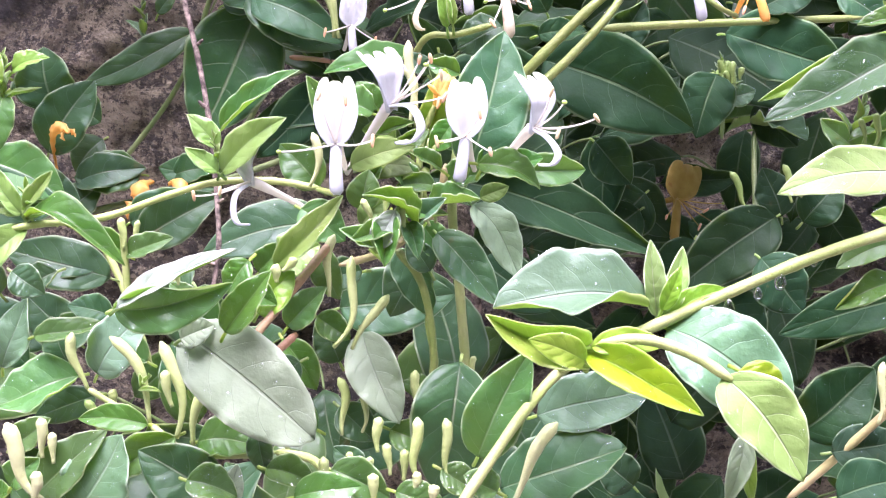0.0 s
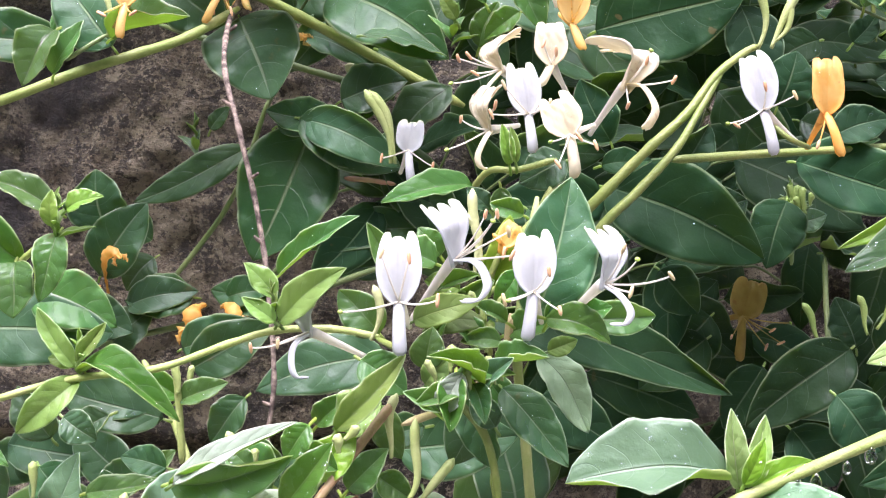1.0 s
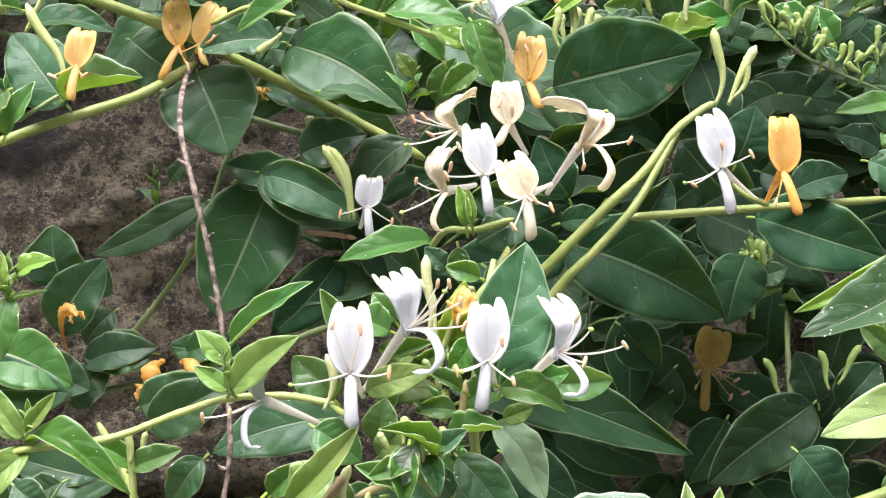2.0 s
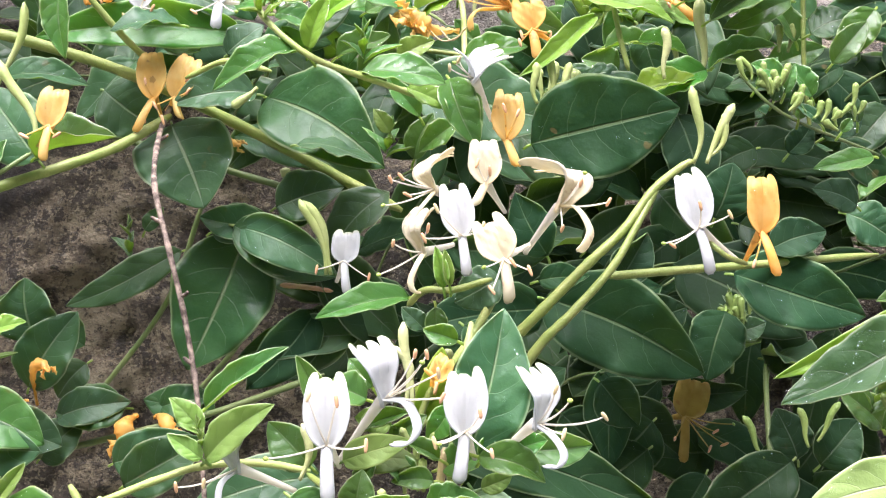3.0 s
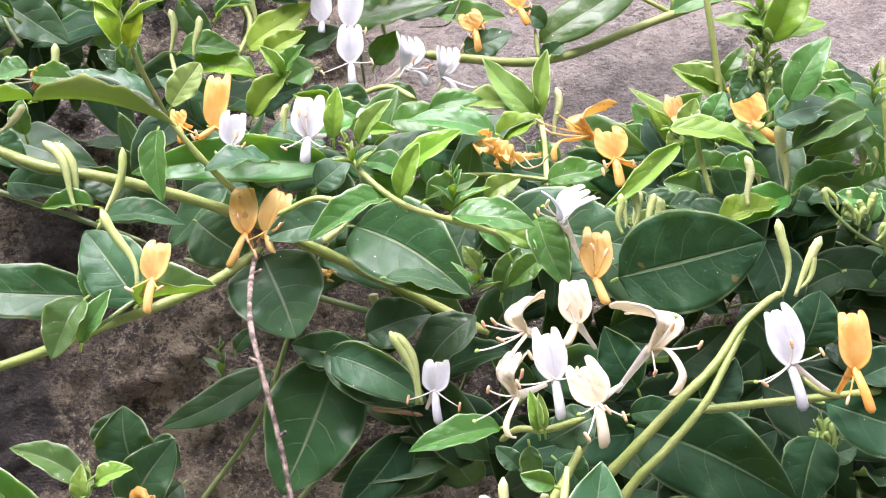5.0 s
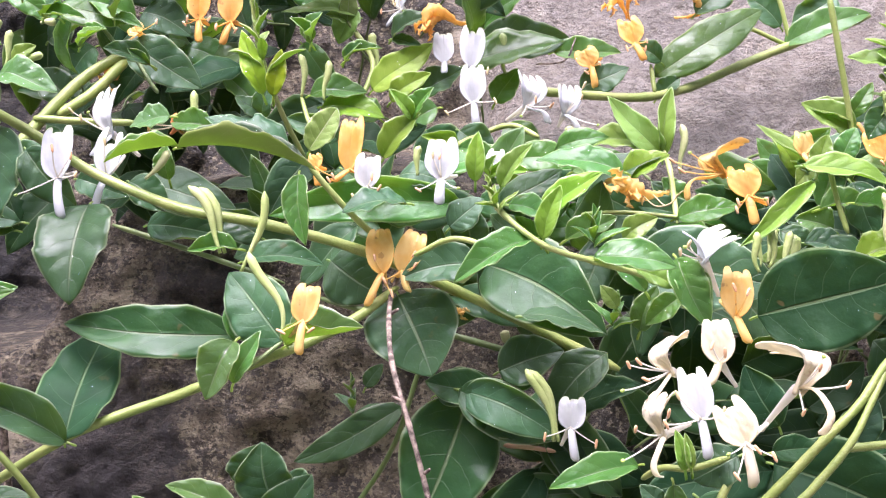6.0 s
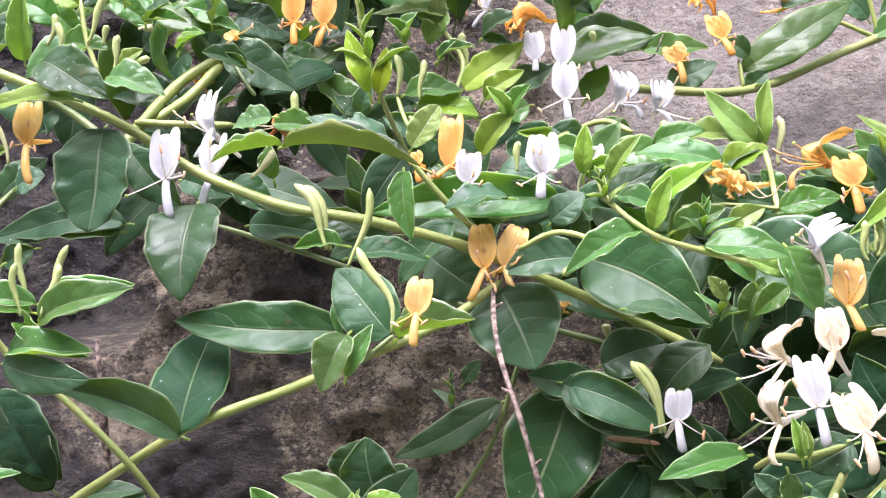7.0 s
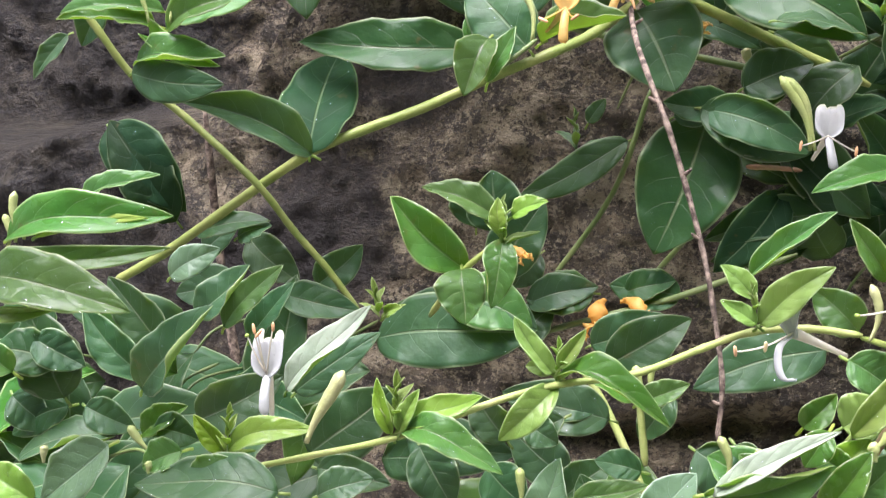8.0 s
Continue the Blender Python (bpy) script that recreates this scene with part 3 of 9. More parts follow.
def flower(vine, throat, hood, lip, base, width, face=(0, -1, 0.1), kind="w", reach=9.0, spread=15.0, stamens=4, drop=-2.0, curl=0.2, split=0.36, ends=None, label=""):
    """A two-lipped honeysuckle flower seen on its open side: tube from base to throat, lobed hood, strap-like lower lip, stamens and style."""
    FLOWERS[0] += 1
    rnd = random.Random(FLOWERS[0] * 7)
    P, H, Q, B = (np.array(mm(q)) for q in (throat, hood, lip, base))
    W = width * 0.00098
    up = H - P
    ln = np.linalg.norm(up)
    un = up / ln
    F = np.array(face, dtype=float)
    F -= un * F.dot(un)
    F /= np.linalg.norm(F)
    side = np.cross(un, F)
    petal = PETALS[kind]
    tl = np.linalg.norm(P - B)
    line = bezier(B, (B + P) / 2 - F * tl * 0.12 + un * tl * 0.02, P + un * 0.0012 - F * 0.0006, 11)
    verts, faces = sweep(line, [0.0009 + 0.0012 * (i / 10) ** 1.8 for i in range(11)], 10)
    ob = mesh_ob("flower", verts, faces, [TUBES.get(kind, petal)], parent=vine, label=label)
    spine = bezier(P, P + up * 0.5 + F * ln * 0.10, H, 9)
    crumple = {"w": 0.00015, "c": 0.00035, "y": 0.00025}.get(kind, 0.0003)
    grid = hood_grid(spine, lambda s: F, side, W, SHIELD, (1.7, -0.35), 0.16 * split + 0.05, 0.35 * split, 0.5 * curl + 0.10, crumple, rnd)
    v2, f2, s2, uv = shell(grid, 0.00050)
    mesh_ob("upper_lip", v2, f2, [petal, petal], s2, uv, ob)
    if W > 0.008:
        droplets(ob, grid, 6, FLOWERS[0], 1.1)
    down = Q - P
    dl = np.linalg.norm(down)
    curve = bezier(P + un * 0.0008, P + F * dl * 0.34 + down * 0.35, Q + F * dl * 0.16, 15)
    hook = rnd.uniform(0.05, 0.3)
    curve = [p + (un * 0.16 - F * 0.30) * hook * dl * max(0.0, (j / 14 - 0.65) / 0.35) ** 2 for j, p in enumerate(curve)]
    lip_strap(ob, curve, side, F, min(0.0024, max(0.0015, 0.14 * W)), petal)
    tips = [np.array(mm(e)) for e in ends] if ends else []
    for k in range(0 if ends else stamens):
        if k < 2 or kind in "ox":
            way = -1 if k % 2 else 1
            tips.append(P + side * way * spread * 0.001 * rnd.uniform(0.5, 0.95) + un * (drop + rnd.uniform(-4.0, 1.5)) * 0.001 + F * reach * 0.0007)
        else:
            tips.append(P + side * W * rnd.uniform(-0.4, 0.4) + un * ln * rnd.uniform(0.15, 0.6) + F * reach * 0.0005)
    for k, e in enumerate(tips):
        sag = F * reach * 0.0003 - un * rnd.uniform(0.0004, 0.0022)
        filament(ob, P + un * 0.001 + F * 0.0004, e, sag, kind, k == 0 and len(tips) > 3, rnd, un)
    return ob


def side_flower(vine, base, throat, shoulder, hood, lip, ends, width, face, kind="w", notch=0.22, label=""):
    """The same flower seen from the side: a long tube, a hood that bends back into fingers, a curled lower lip, stamens thrust forward."""
    FLOWERS[0] += 1
    rnd = random.Random(FLOWERS[0] * 7)
    B, P, S, H = (np.array(mm(q)) for q in (base, throat, shoulder, hood))
    petal = PETALS[kind]
    F0 = np.array(face, dtype=float)
    F0 /= np.linalg.norm(F0)
    line = bezier(B, (B + P) / 2 - F0 * 0.0008, P, 13)
    verts, faces = sweep(line, [0.0010 + 0.0010 * (i / 12) ** 1.6 for i in range(13)], 10)
    ob = mesh_ob("flower", verts, faces, [TUBES.get(kind, petal)], parent=vine, label=label)
    spine = np.array(smooth_line([P - (S - P) * 0.15, P + (S - P) * 0.5, S, S + (H - S) * 0.55, H], 4))
    tang = np.gradient(spine, axis=0)
    tang /= np.linalg.norm(tang, axis=1, keepdims=True)
    side = np.cross(S - P, F0)
    side /= np.linalg.norm(side)
    knots = np.linspace(0, 1, len(spine))

    def facing(s):
        t = np.array([np.interp(s, knots, tang[:, n]) for n in range(3)])
        f = np.cross(side, t)
        return f / np.linalg.norm(f)

    crumple = {"w": 0.0002, "c": 0.0004}.get(kind, 0.0005)
    grid = hood_grid(spine, facing, side, width * 0.0016, FAN, (2.3, 0.75), notch, 0.12, 0.10, crumple, rnd, True)
    v2, f2, s2, uv = shell(grid, 0.00055)
    mesh_ob("upper_lip", v2, f2, [petal, petal], s2, uv, ob)
    droplets(ob, grid, 5, FLOWERS[0], 1.1)
    curve = smooth_line([P] + [np.array(mm(q)) for q in lip], 5)
    lip_strap(ob, curve, side, F0, min(0.0020, max(0.0013, 0.14 * width * 0.001)), petal)
    for k, q in enumerate(ends):
        e = np.array(mm(q))
        sag = (F0 * 0.12 - (S - P) / np.linalg.norm(S - P) * rnd.uniform(-0.05, 0.18)) * np.linalg.norm(e - P)
        filament(ob, P + F0 * 0.001, e, sag, kind, k == 1 and len(ends) > 2, rnd, (S - P) / np.linalg.norm(S - P))
    return ob


def spent_flower(vine, radius, kind, *points):
    """A withered flower: a limp tube that swells, creases and ends in shrunken lobes."""
    FLOWERS[0] += 1
    rnd = random.Random(FLOWERS[0] * 7)
    line = smooth_line([mm(p) for p in points], 6)
    n = len(line)
    verts, faces = sweep(line, [0.001 * radius * (0.22 + 0.78 * min(1.0, (i / (n - 1)) / 0.6) ** 2.4) * (1 - 0.45 * max(0.0, i / (n - 1) - 0.7) / 0.3) * (1 + 0.12 * math.sin(2.3 * i)) * (1.0 if i < n - 2 else 0.75) for i in range(n)], 9)
    wrung = [np.array(v) * 1.0 for v in verts]
    for k, v in enumerate(wrung):
        v += np.array((rnd.uniform(-1, 1), rnd.uniform(-1, 1), rnd.uniform(-1, 1))) * 0.00016 * radius
    ob = mesh_ob("flower", wrung, faces, [PETALS[kind]], parent=vine, label="limp withered orange flower")
    ahead = line[-1] - line[-3]
    ahead /= np.linalg.norm(ahead)
    across = np.cross(ahead, (0.2, -1.0, 0.1))
    across /= np.linalg.norm(across)
    for k in range(3):
        a = 2.1 * k + rnd.uniform(0, 0.8)
        out = across * math.cos(a) + np.cross(ahead, across) * math.sin(a)
        tip = line[-1] + (ahead * rnd.uniform(0.5, 1.1) + out * rnd.uniform(0.4, 0.9)) * radius * 0.0016
        g = leaf_grid(line[-2], tip, radius * 0.0014, out + np.array((0, -0.4, 0.2)), 0.2, 0.5, FLOWERS[0] * 5 + k, 9, 7, 0.6, 0.25)
        v, f, sl, uv = shell(g, 0.0004)
        mesh_ob("petal_lobe", v, f, [PETALS[kind], PETALS[kind]], sl, uv, ob)
    return ob


def down(vine, radius, count, *points):
    """Fine pale hairs standing out all along a young stem, as one mesh."""
    rnd = random.Random(count)
    line = smooth_line([mm(p) for p in points], 7)
    verts, faces = [], []
    for _ in range(count):
        i = rnd.randrange(len(line) - 1)
        p = line[i] + (line[i + 1] - line[i]) * rnd.random()
        ax = (line[i + 1] - line[i]) / np.linalg.norm(line[i + 1] - line[i])
        out = np.cross(ax, (rnd.gauss(0, 1), rnd.gauss(0, 1), rnd.gauss(0, 1)))
        out /= np.linalg.norm(out)
        side = np.cross(ax, out) * 0.00005
        root, end = p + out * radius * 0.0009, p + out * (radius + rnd.uniform(0.35, 0.9)) * 0.001 + ax * rnd.uniform(-0.0003, 0.0003)
        o = len(verts)
        verts += [root - side, root + side, end]
        faces.append([o, o + 1, o + 2])
    return tagged(mesh_ob("down", verts, faces, [STEM_PALE], parent=vine, label="fine pale hairs"), kind="stuff")


def shoot_tip(vine, base, tip, size, kind="y", count=7, seed=1):
    """A cluster of small unfolding leaves at a shoot's end, joined into one part."""
    rnd = random.Random(seed)
    b, t = np.array(mm(base)), np.array(mm(tip))
    ax = (t - b) / np.linalg.norm(t - b)
    s1 = np.cross(ax, (0.3, -1.0, 0.2))
    s1 /= np.linalg.norm(s1)
    s2 = np.cross(ax, s1)
    verts, faces, slots, uvs = [], [], [], []
    for k in range(count):
        a = k * 2.4 + rnd.uniform(-0.3, 0.3)
        out = s1 * math.cos(a) + s2 * math.sin(a)
        f = k / max(1, count - 1)
        root = b + (t - b) * f * 0.75
        lean = 0.95 * (1 - f) + 0.12
        ln = size * 0.001 * (1.0 - 0.45 * f) * rnd.uniform(0.8, 1.15)
        end = root + (ax * (1 - lean * 0.45) + out * lean) * ln
        g = leaf_grid(root, end, ln * 0.42, ax - out * 0.4 + np.array((0, -0.2, 0.1)), 0.05, 0.5, seed * 31 + k, 9, 5)
        v, fc, sl, uv = shell(g, 0.0003)
        o = len(verts)
        verts += list(v)
        faces += [[q + o for q in x] for x in fc]
        slots += sl
        uvs += uv.tolist()
    return mesh_ob("shoot_tip", verts, faces, LEAVES[kind], slots, uvs, vine)


def bead(name, centre, radius, parent, long=1.35):
    """A hanging drop of water."""
    c = np.array(mm(centre))
    r = radius * 0.001
    line = [c + np.array((0, 0, r * long * z)) for z in (1.25, 1.0, 0.55, 0.1, -0.35, -0.72, -0.93, -1.0)]
    verts, faces = sweep(line, [r * q for q in (0.18, 0.45, 0.8, 0.98, 0.95, 0.68, 0.35, 0.08)], 12)
    return mesh_ob(name, verts, faces, [HANGING], parent=parent, label="hanging clear rain drop")


def thicket(vine, count, xs, ys, zs, sizes, kinds, seed, gap=None):
    """Leaves of a dense growth, each a part, scattered through a box (millimetres); tips hang and point outwards."""
    rnd = random.Random(seed)
    for k in range(count):
        b = Vector((rnd.uniform(*xs), rnd.uniform(*ys), rnd.uniform(*zs)))
        ln = rnd.uniform(*sizes)
        a = rnd.uniform(0, 6.283)
        d = Vector((math.cos(a), rnd.uniform(-0.5, 0.1), 0.75 * math.sin(a) - 0.35)).normalized()
        e = b + d * ln
        up = rnd.uniform(0.1, 0.6)
        if gap and min((b - Vector(gap)).length, (e - Vector(gap)).length, ((b + e) / 2 - Vector(gap)).length) < 52:
            continue
        grid = leaf_grid(b * 0.001, e * 0.001, ln * rnd.uniform(0.45, 0.62) * 0.001, (rnd.uniform(-0.5, 0.5), up - 1, up), rnd.uniform(0, 0.12), 0.15, seed * 977 + k, 10, 7)
        verts, faces, slots, uvs = shell(grid, 0.00035)
        mesh_ob("leaf", verts, faces, LEAVES[rnd.choice(kinds)], slots, uvs, vine)
        if k % 3 == 0:
            c = b - d * ln * 0.9 + Vector((0, 20, -ln * 0.5))
            stem(vine, 0.9, 0.7, "d", c, b - d * ln * 0.3 + Vector((0, 8, -4)), b)


def vine_of(name, label):
    ob = new(name)
    ob.empty_display_size = 0.02
    return tagged(ob, label, "climbing plant", "honeysuckle vines")


# ---- the wall and the ground ----
def steps(lo, a, b, hi, fine, coarse):
    left = np.arange(lo, a, coarse)
    right = np.arange(b, hi + coarse, coarse)
    return np.concatenate([left, np.arange(a, b, fine), right])


def build_wall():
    xs = steps(-3.0, -0.78, 0.62, 3.0, 0.0042, 0.12)
    zs = steps(0.0, 0.92, 1.72, 2.2, 0.0042, 0.08)
    verts = []
    def ease(v, lo, hi):
        t = min(1.0, max(0.0, (v - lo) / (hi - lo)))
        return t * t * (3 - 2 * t)

    for z in zs:
        for x in xs:
            p = Vector((x, 0.0, z))
            wob = 0.02 * noise.noise(p * 8.0)
            right = ease(x + wob, -0.14, -0.07)
            y = 0.765 + 1.0 * right * max(0.0, min(z, 2.0) - 1.36)
            y += 0.014 * noise.noise(p * 5.0) + 0.008 * noise.noise(p * 17.0) + 0.007 * noise.noise(p * 46.0) + 0.0045 * noise.noise(p * 120.0)
            y -= 0.007 * max(0.0, noise.noise(Vector((x * 22.0, 3.0, z * 38.0))) - 0.15) ** 0.5
            sill = 1.285 + 0.105 * ease(x, -0.40, -0.30)
            y += 0.16 * (1 - right) * ease(z + wob, sill, sill + 0.03) * ease(x, -0.9, -0.8)
            low = z - (1.075 + 0.015 * noise.noise(p * 7.0))
            y += 0.02 * math.exp(-(low / 0.012) ** 2)
            verts.append((x, y, z))
    nx, nz = len(xs), len(zs)
    faces = [[j * nx + i, j * nx + i + 1, j * nx + nx + i + 1, j * nx + nx + i] for j in range(nz - 1) for i in range(nx - 1)]
    o = len(verts)
    back = 1.55
    verts += [(xs[0], back, 0.0), (xs[-1], back, 0.0), (xs[-1], back, zs[-1]), (xs[0], back, zs[-1])]
    faces.append([o + 1, o, o + 3, o + 2])
    faces.append([o, o + 1] + [i for i in range(nx - 1, -1, -1)])
    faces.append([(nz - 1) * nx + i for i in range(nx)] + [o + 2, o + 3])
    faces.append([j * nx for j in range(nz)] + [o + 3, o])
    faces.append([j * nx + nx - 1 for j in range(nz - 1, -1, -1)] + [o + 1, o + 2])
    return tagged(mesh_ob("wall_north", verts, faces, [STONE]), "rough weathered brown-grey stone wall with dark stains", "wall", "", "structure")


build_wall()
PLASTER = stem_material("grey_plaster", (0.42, 0.40, 0.37), (0.52, 0.50, 0.46), 0.9, 40.0)


def block(name, lo, hi, material, label):
    """A plain closed wall."""
    bm = bmesh.new()
    bmesh.ops.create_cube(bm, size=1.0)
    for v in bm.verts:
        v.co = [lo[i] + (v.co[i] + 0.5) * (hi[i] - lo[i]) for i in range(3)]
    me = bpy.data.meshes.new(name)
    bm.to_mesh(me)
    bm.free()
    me.materials.append(material)
    return tagged(new(name, me), label, "wall", "", "structure")


# unseen wall, added to block low front light and bounce some back
block("wall_south", (-5.0, -1.75, 0.0), (5.0, -1.5, 3.4), PLASTER, "plain grey plastered wall added out of view to block low light")
ground = mesh_ob("ground", [(-300, -300, 0), (300, -300, 0), (300, 300, 0), (-300, 300, 0)], [[0, 1, 2, 3]], [BOUNCE_GROUND])
tagged(ground, "pale ground out of view, bouncing light up before the wall", "ground", "", "structure")


# ---- the plants ----
central = vine_of("honeysuckle_vine", "honeysuckle vine with fresh white two-lipped flowers and wet green leaves")
stem(central, 1.71, 1.52, "r", (-38, 412, 1166.1), (-49.7, 405, 1151.5), (-63.4, 395, 1134.5))
stem(central, 1.51, 1.33, "r", (-49.5, 410, 1135.5), (-59.4, 405, 1126.8))
stem(central, 1.64, 1.84, "p", (11.2, 470, 1232.1), (3.3, 445, 1183.9), (5.4, 445, 1153), (8.6, 440, 1113.8))
stem(central, 1.61, 1.41, "g", (-16.9, 435, 1162.1), (-7.8, 432, 1150.3), (-3.8, 430, 1130.4), (-3.8, 430, 1112.1))
stem(central, 1.40, 1.40, "g", (-5.8, 432, 1138.2), (-3.2, 432, 1119.8), (-8.9, 432, 1105.5))
stem(central, 1.61, 1.43, "p", (-63.6, 388, 1141.7), (-65.7, 386, 1128.4), (-67.9, 385, 1113))
stem(central, 1.63, 1.42, "t", (1.2, 440, 1192.2), (-2.8, 438, 1176.1), (-18.7, 430, 1162.6), (-35.4, 415, 1158.1))
stem(central, 1.16, 1.16, "g", (-35.7, 420, 1181.9), (-46, 445, 1182.9))
flower(central, (-35.5, 406, 1198.4), (-35.2, 406, 1221.6), (-34.9, 403, 1182.7), (-33.2, 424, 1189.2), 14.8, kind="w", split=0.36, ends=((-53.3, 398, 1196.8), (-22.9, 398, 1200.4), (-40.5, 401, 1215), (-31.9, 401, 1213.5)))
side_flower(central, (-34, 433, 1189.4), (-18.5, 415, 1212.1), (-19.9, 412, 1223.4), (-24.9, 416, 1231.5), ((-10.6, 408, 1212), (-6.8, 403, 1205.1), (-9.7, 402, 1200.3), (-14.8, 403, 1200)), ((-4.2, 404, 1227.2), (-5.6, 402, 1225), (-0.7, 402, 1221.6), (0.4, 400, 1214.3), (-7.9, 408, 1227)), 13, (0.62, -0.77, 0.1), "w")
flower(central, (7.4, 412, 1201.1), (8.2, 412, 1221.9), (5.2, 409, 1186.3), (10.9, 430, 1190.1), 14.2, kind="w", split=0.3, ends=((-0.7, 402, 1199.9), (15.4, 402, 1196.8), (12, 403, 1209.1), (-2.1, 403, 1200.1)))
side_flower(central, (19.5, 428, 1192.2), (29.4, 410, 1204.7), (31.1, 407, 1213.9), (26.8, 410, 1223.4), ((34.5, 405, 1201.8), (38, 402, 1196.5), (36.2, 401, 1192.7), (32.1, 402, 1192.8)), ((50.1, 402, 1207.7), (39.4, 401, 1212.9), (35.2, 402, 1216.2), (37.2, 399, 1202.9)), 11.5, (0.62, -0.77, 0.1), "w")
side_flower(central, (-50.7, 450, 1175.9), (-68.5, 440, 1185.9), (-70, 438, 1193), (-66.7, 440, 1202), ((-74.1, 436, 1182), (-75.1, 434, 1175.6), (-73.4, 433, 1171.3), (-69.7, 434, 1170.9)), ((-88.5, 434, 1181), (-78.7, 431, 1182.8)), 10.5, (-0.62, -0.77, 0.1), "w")
bud(central, (-7.7, 425, 1180.7), (-6.3, 425, 1191.5), 1.57, "g")
bud(central, (-12.1, 422, 1180.5), (-13.2, 422, 1189.1), 1.56, "g")
bud(central, (-19.1, 405, 1176.8), (-18.7, 405, 1185.8), 1.50, "g")
bud(central, (-9.7, 432, 1205.2), (-12.2, 432, 1235.3), 1.80, "p")
bud(central, (-11.7, 432, 1205.2), (-15.2, 432, 1227.3), 1.60, "p")
bud(central, (-38.7, 412, 1147.8), (-36.6, 412, 1168.9), 1.71, "p", bow=-0.08)
bud(central, (-36.4, 402, 1132.1), (-30.2, 402, 1162.6), 1.67, "g", bow=0.12)
bud(central, (-30.6, 405, 1131), (-18.1, 405, 1149.3), 1.68, "g")
bud(central, (-35.3, 420, 1098.1), (-36.5, 420, 1118.5), 1.75, "g")
bud(central, (-28.4, 420, 1099.1), (-26.7, 420, 1116.1), 1.36, "g")
bud(central, (-11.8, 425, 1103), (-9.7, 425, 1120.1), 1.77, "g")
bud(central, (10.5, 440, 1114.2), (11.5, 440, 1122.5), 1.22, "g")
bud(central, (-46.3, 425, 1184.7), (-45.3, 425, 1203.2), 1.57, "p")
leaf(central, (8.9, 430, 1191.3), (21.4, 437, 1239), 28.4, (0, -0.9, 0.1), "d", wet=14)
leaf(central, (10.4, 440, 1177.6), (27.1, 435, 1151.6), 15.5, (0.1, -0.65, 0.45), "p", wet=3)
leaf(central, (-2.4, 428, 1168.3), (19.1, 418, 1143.7), 16.0, (0, -0.65, 0.35), "d", fold=0.4, wet=14)
leaf(central, (-27.3, 410, 1177.3), (-24.9, 410, 1190.9), 12.5, (0, -0.8, 0.2), "m", wet=4)
leaf(central, (-17.5, 402, 1176.2), (-19.1, 395, 1159.7), 14.4, (0, -0.6, 0.4), "m", fold=0.4)
leaf(central, (-15.5, 398, 1177.9), (-22, 398, 1165.4), 9.5, (0, -0.9, 0.1), "s", blunt=0.8)
leaf(central, (-17.7, 408, 1174.3), (1.5, 408, 1175.9), 9.0, (0, -0.5, 0.5), "m", arch=0.15)
leaf(central, (-28.2, 425, 1190.5), (-7.6, 425, 1190.5), 10.1, (0, -0.8, 0.2), "u", arch=0.15)
leaf(central, (11.8, 420, 1192.6), (33.1, 420, 1183.9), 13.7, (0, -0.6, 0.4), "m", arch=0.12)
leaf(central, (13, 428, 1180.6), (22.9, 428, 1184.6), 7.3, (0, -0.8, 0.2), "u")
leaf(central, (-55.6, 402, 1158.6), (-33.5, 408, 1182.3), 12.8, (0, -0.7, 0.3), "y", fold=0.35, wet=8)
leaf(central, (-55.1, 404, 1159.2), (-35, 412, 1181.3), 8.4, (0, -0.8, 0.2), "m")
leaf(central, (-67.7, 376, 1141.2), (-53.1, 376, 1160.3), 12.9, (0, -0.7, 0.3), "m", fold=0.35, wet=10)
leaf(central, (-52.7, 410, 1137.9), (-39.3, 410, 1151.3), 12.3, (0, -0.7, 0.3), "m", wet=6)
leaf(central, (-43.6, 420, 1163.5), (-35.9, 420, 1145.8), 11.7, (0, -0.8, 0.2), "m")
leaf(central, (-98.6, 366, 1150), (-62.4, 368, 1168), 9.0, (0, -0.5, 0.5), "s", arch=0.04, fold=0.25)
leaf(central, (-101.1, 372, 1148.9), (-64.3, 372, 1157.2), 17.9, (0, -1.1, -0.1), "m", arch=0.05)
leaf(central, (-83, 388, 1139.4), (-39.7, 372, 1108.3), 29.3, (0, -0.8, 0.25), "p", fold=0.2, wet=8, blunt=0.7)
leaf(central, (-82.7, 382, 1138.1), (-71.9, 382, 1142.6), 11.4, (0, -0.7, 0.3), "p")
leaf(central, (-28.5, 424, 1133.7), (-15.2, 416, 1103), 20.2, (0, -0.85, 0.15), "p", fold=0.3)
leaf(central, (-42.8, 500, 1132), (4.9, 500, 1137.8), 29.7, (0, -0.8, 0.2), "d")
leaf(central, (-9.6, 470, 1159.1), (-20.6, 470, 1132.7), 19.8, (0, -0.7, 0.3), "d")
leaf(central, (-7.8, 432, 1171.4), (3.2, 432, 1158.4), 12.1, (0, -0.8, 0.2), "m")
leaf(central, (-16.5, 450, 1160.8), (-5, 450, 1135.6), 16.9, (0, -0.7, 0.3), "d")
leaf(central, (-37.8, 440, 1120.4), (-45.9, 440, 1137), 14.3, (0, -0.8, 0.2), "d")
leaf(central, (-57, 430, 1130.4), (-45.1, 430, 1112.1), 14.3, (0, -0.7, 0.3), "m", wet=6)
leaf(central, (-24.5, 430, 1210.1), (-38.3, 430, 1214.1), 14.2, (0, -0.6, 0.4), "m", wet=4)
leaf(central, (-16.6, 430, 1201.3), (-28.5, 430, 1204.2), 10.8, (0, -0.7, 0.3), "y")
leaf(central, (-2.7, 420, 1184.8), (-16.3, 420, 1184.8), 9.3, (0, -0.6, 0.4), "m")
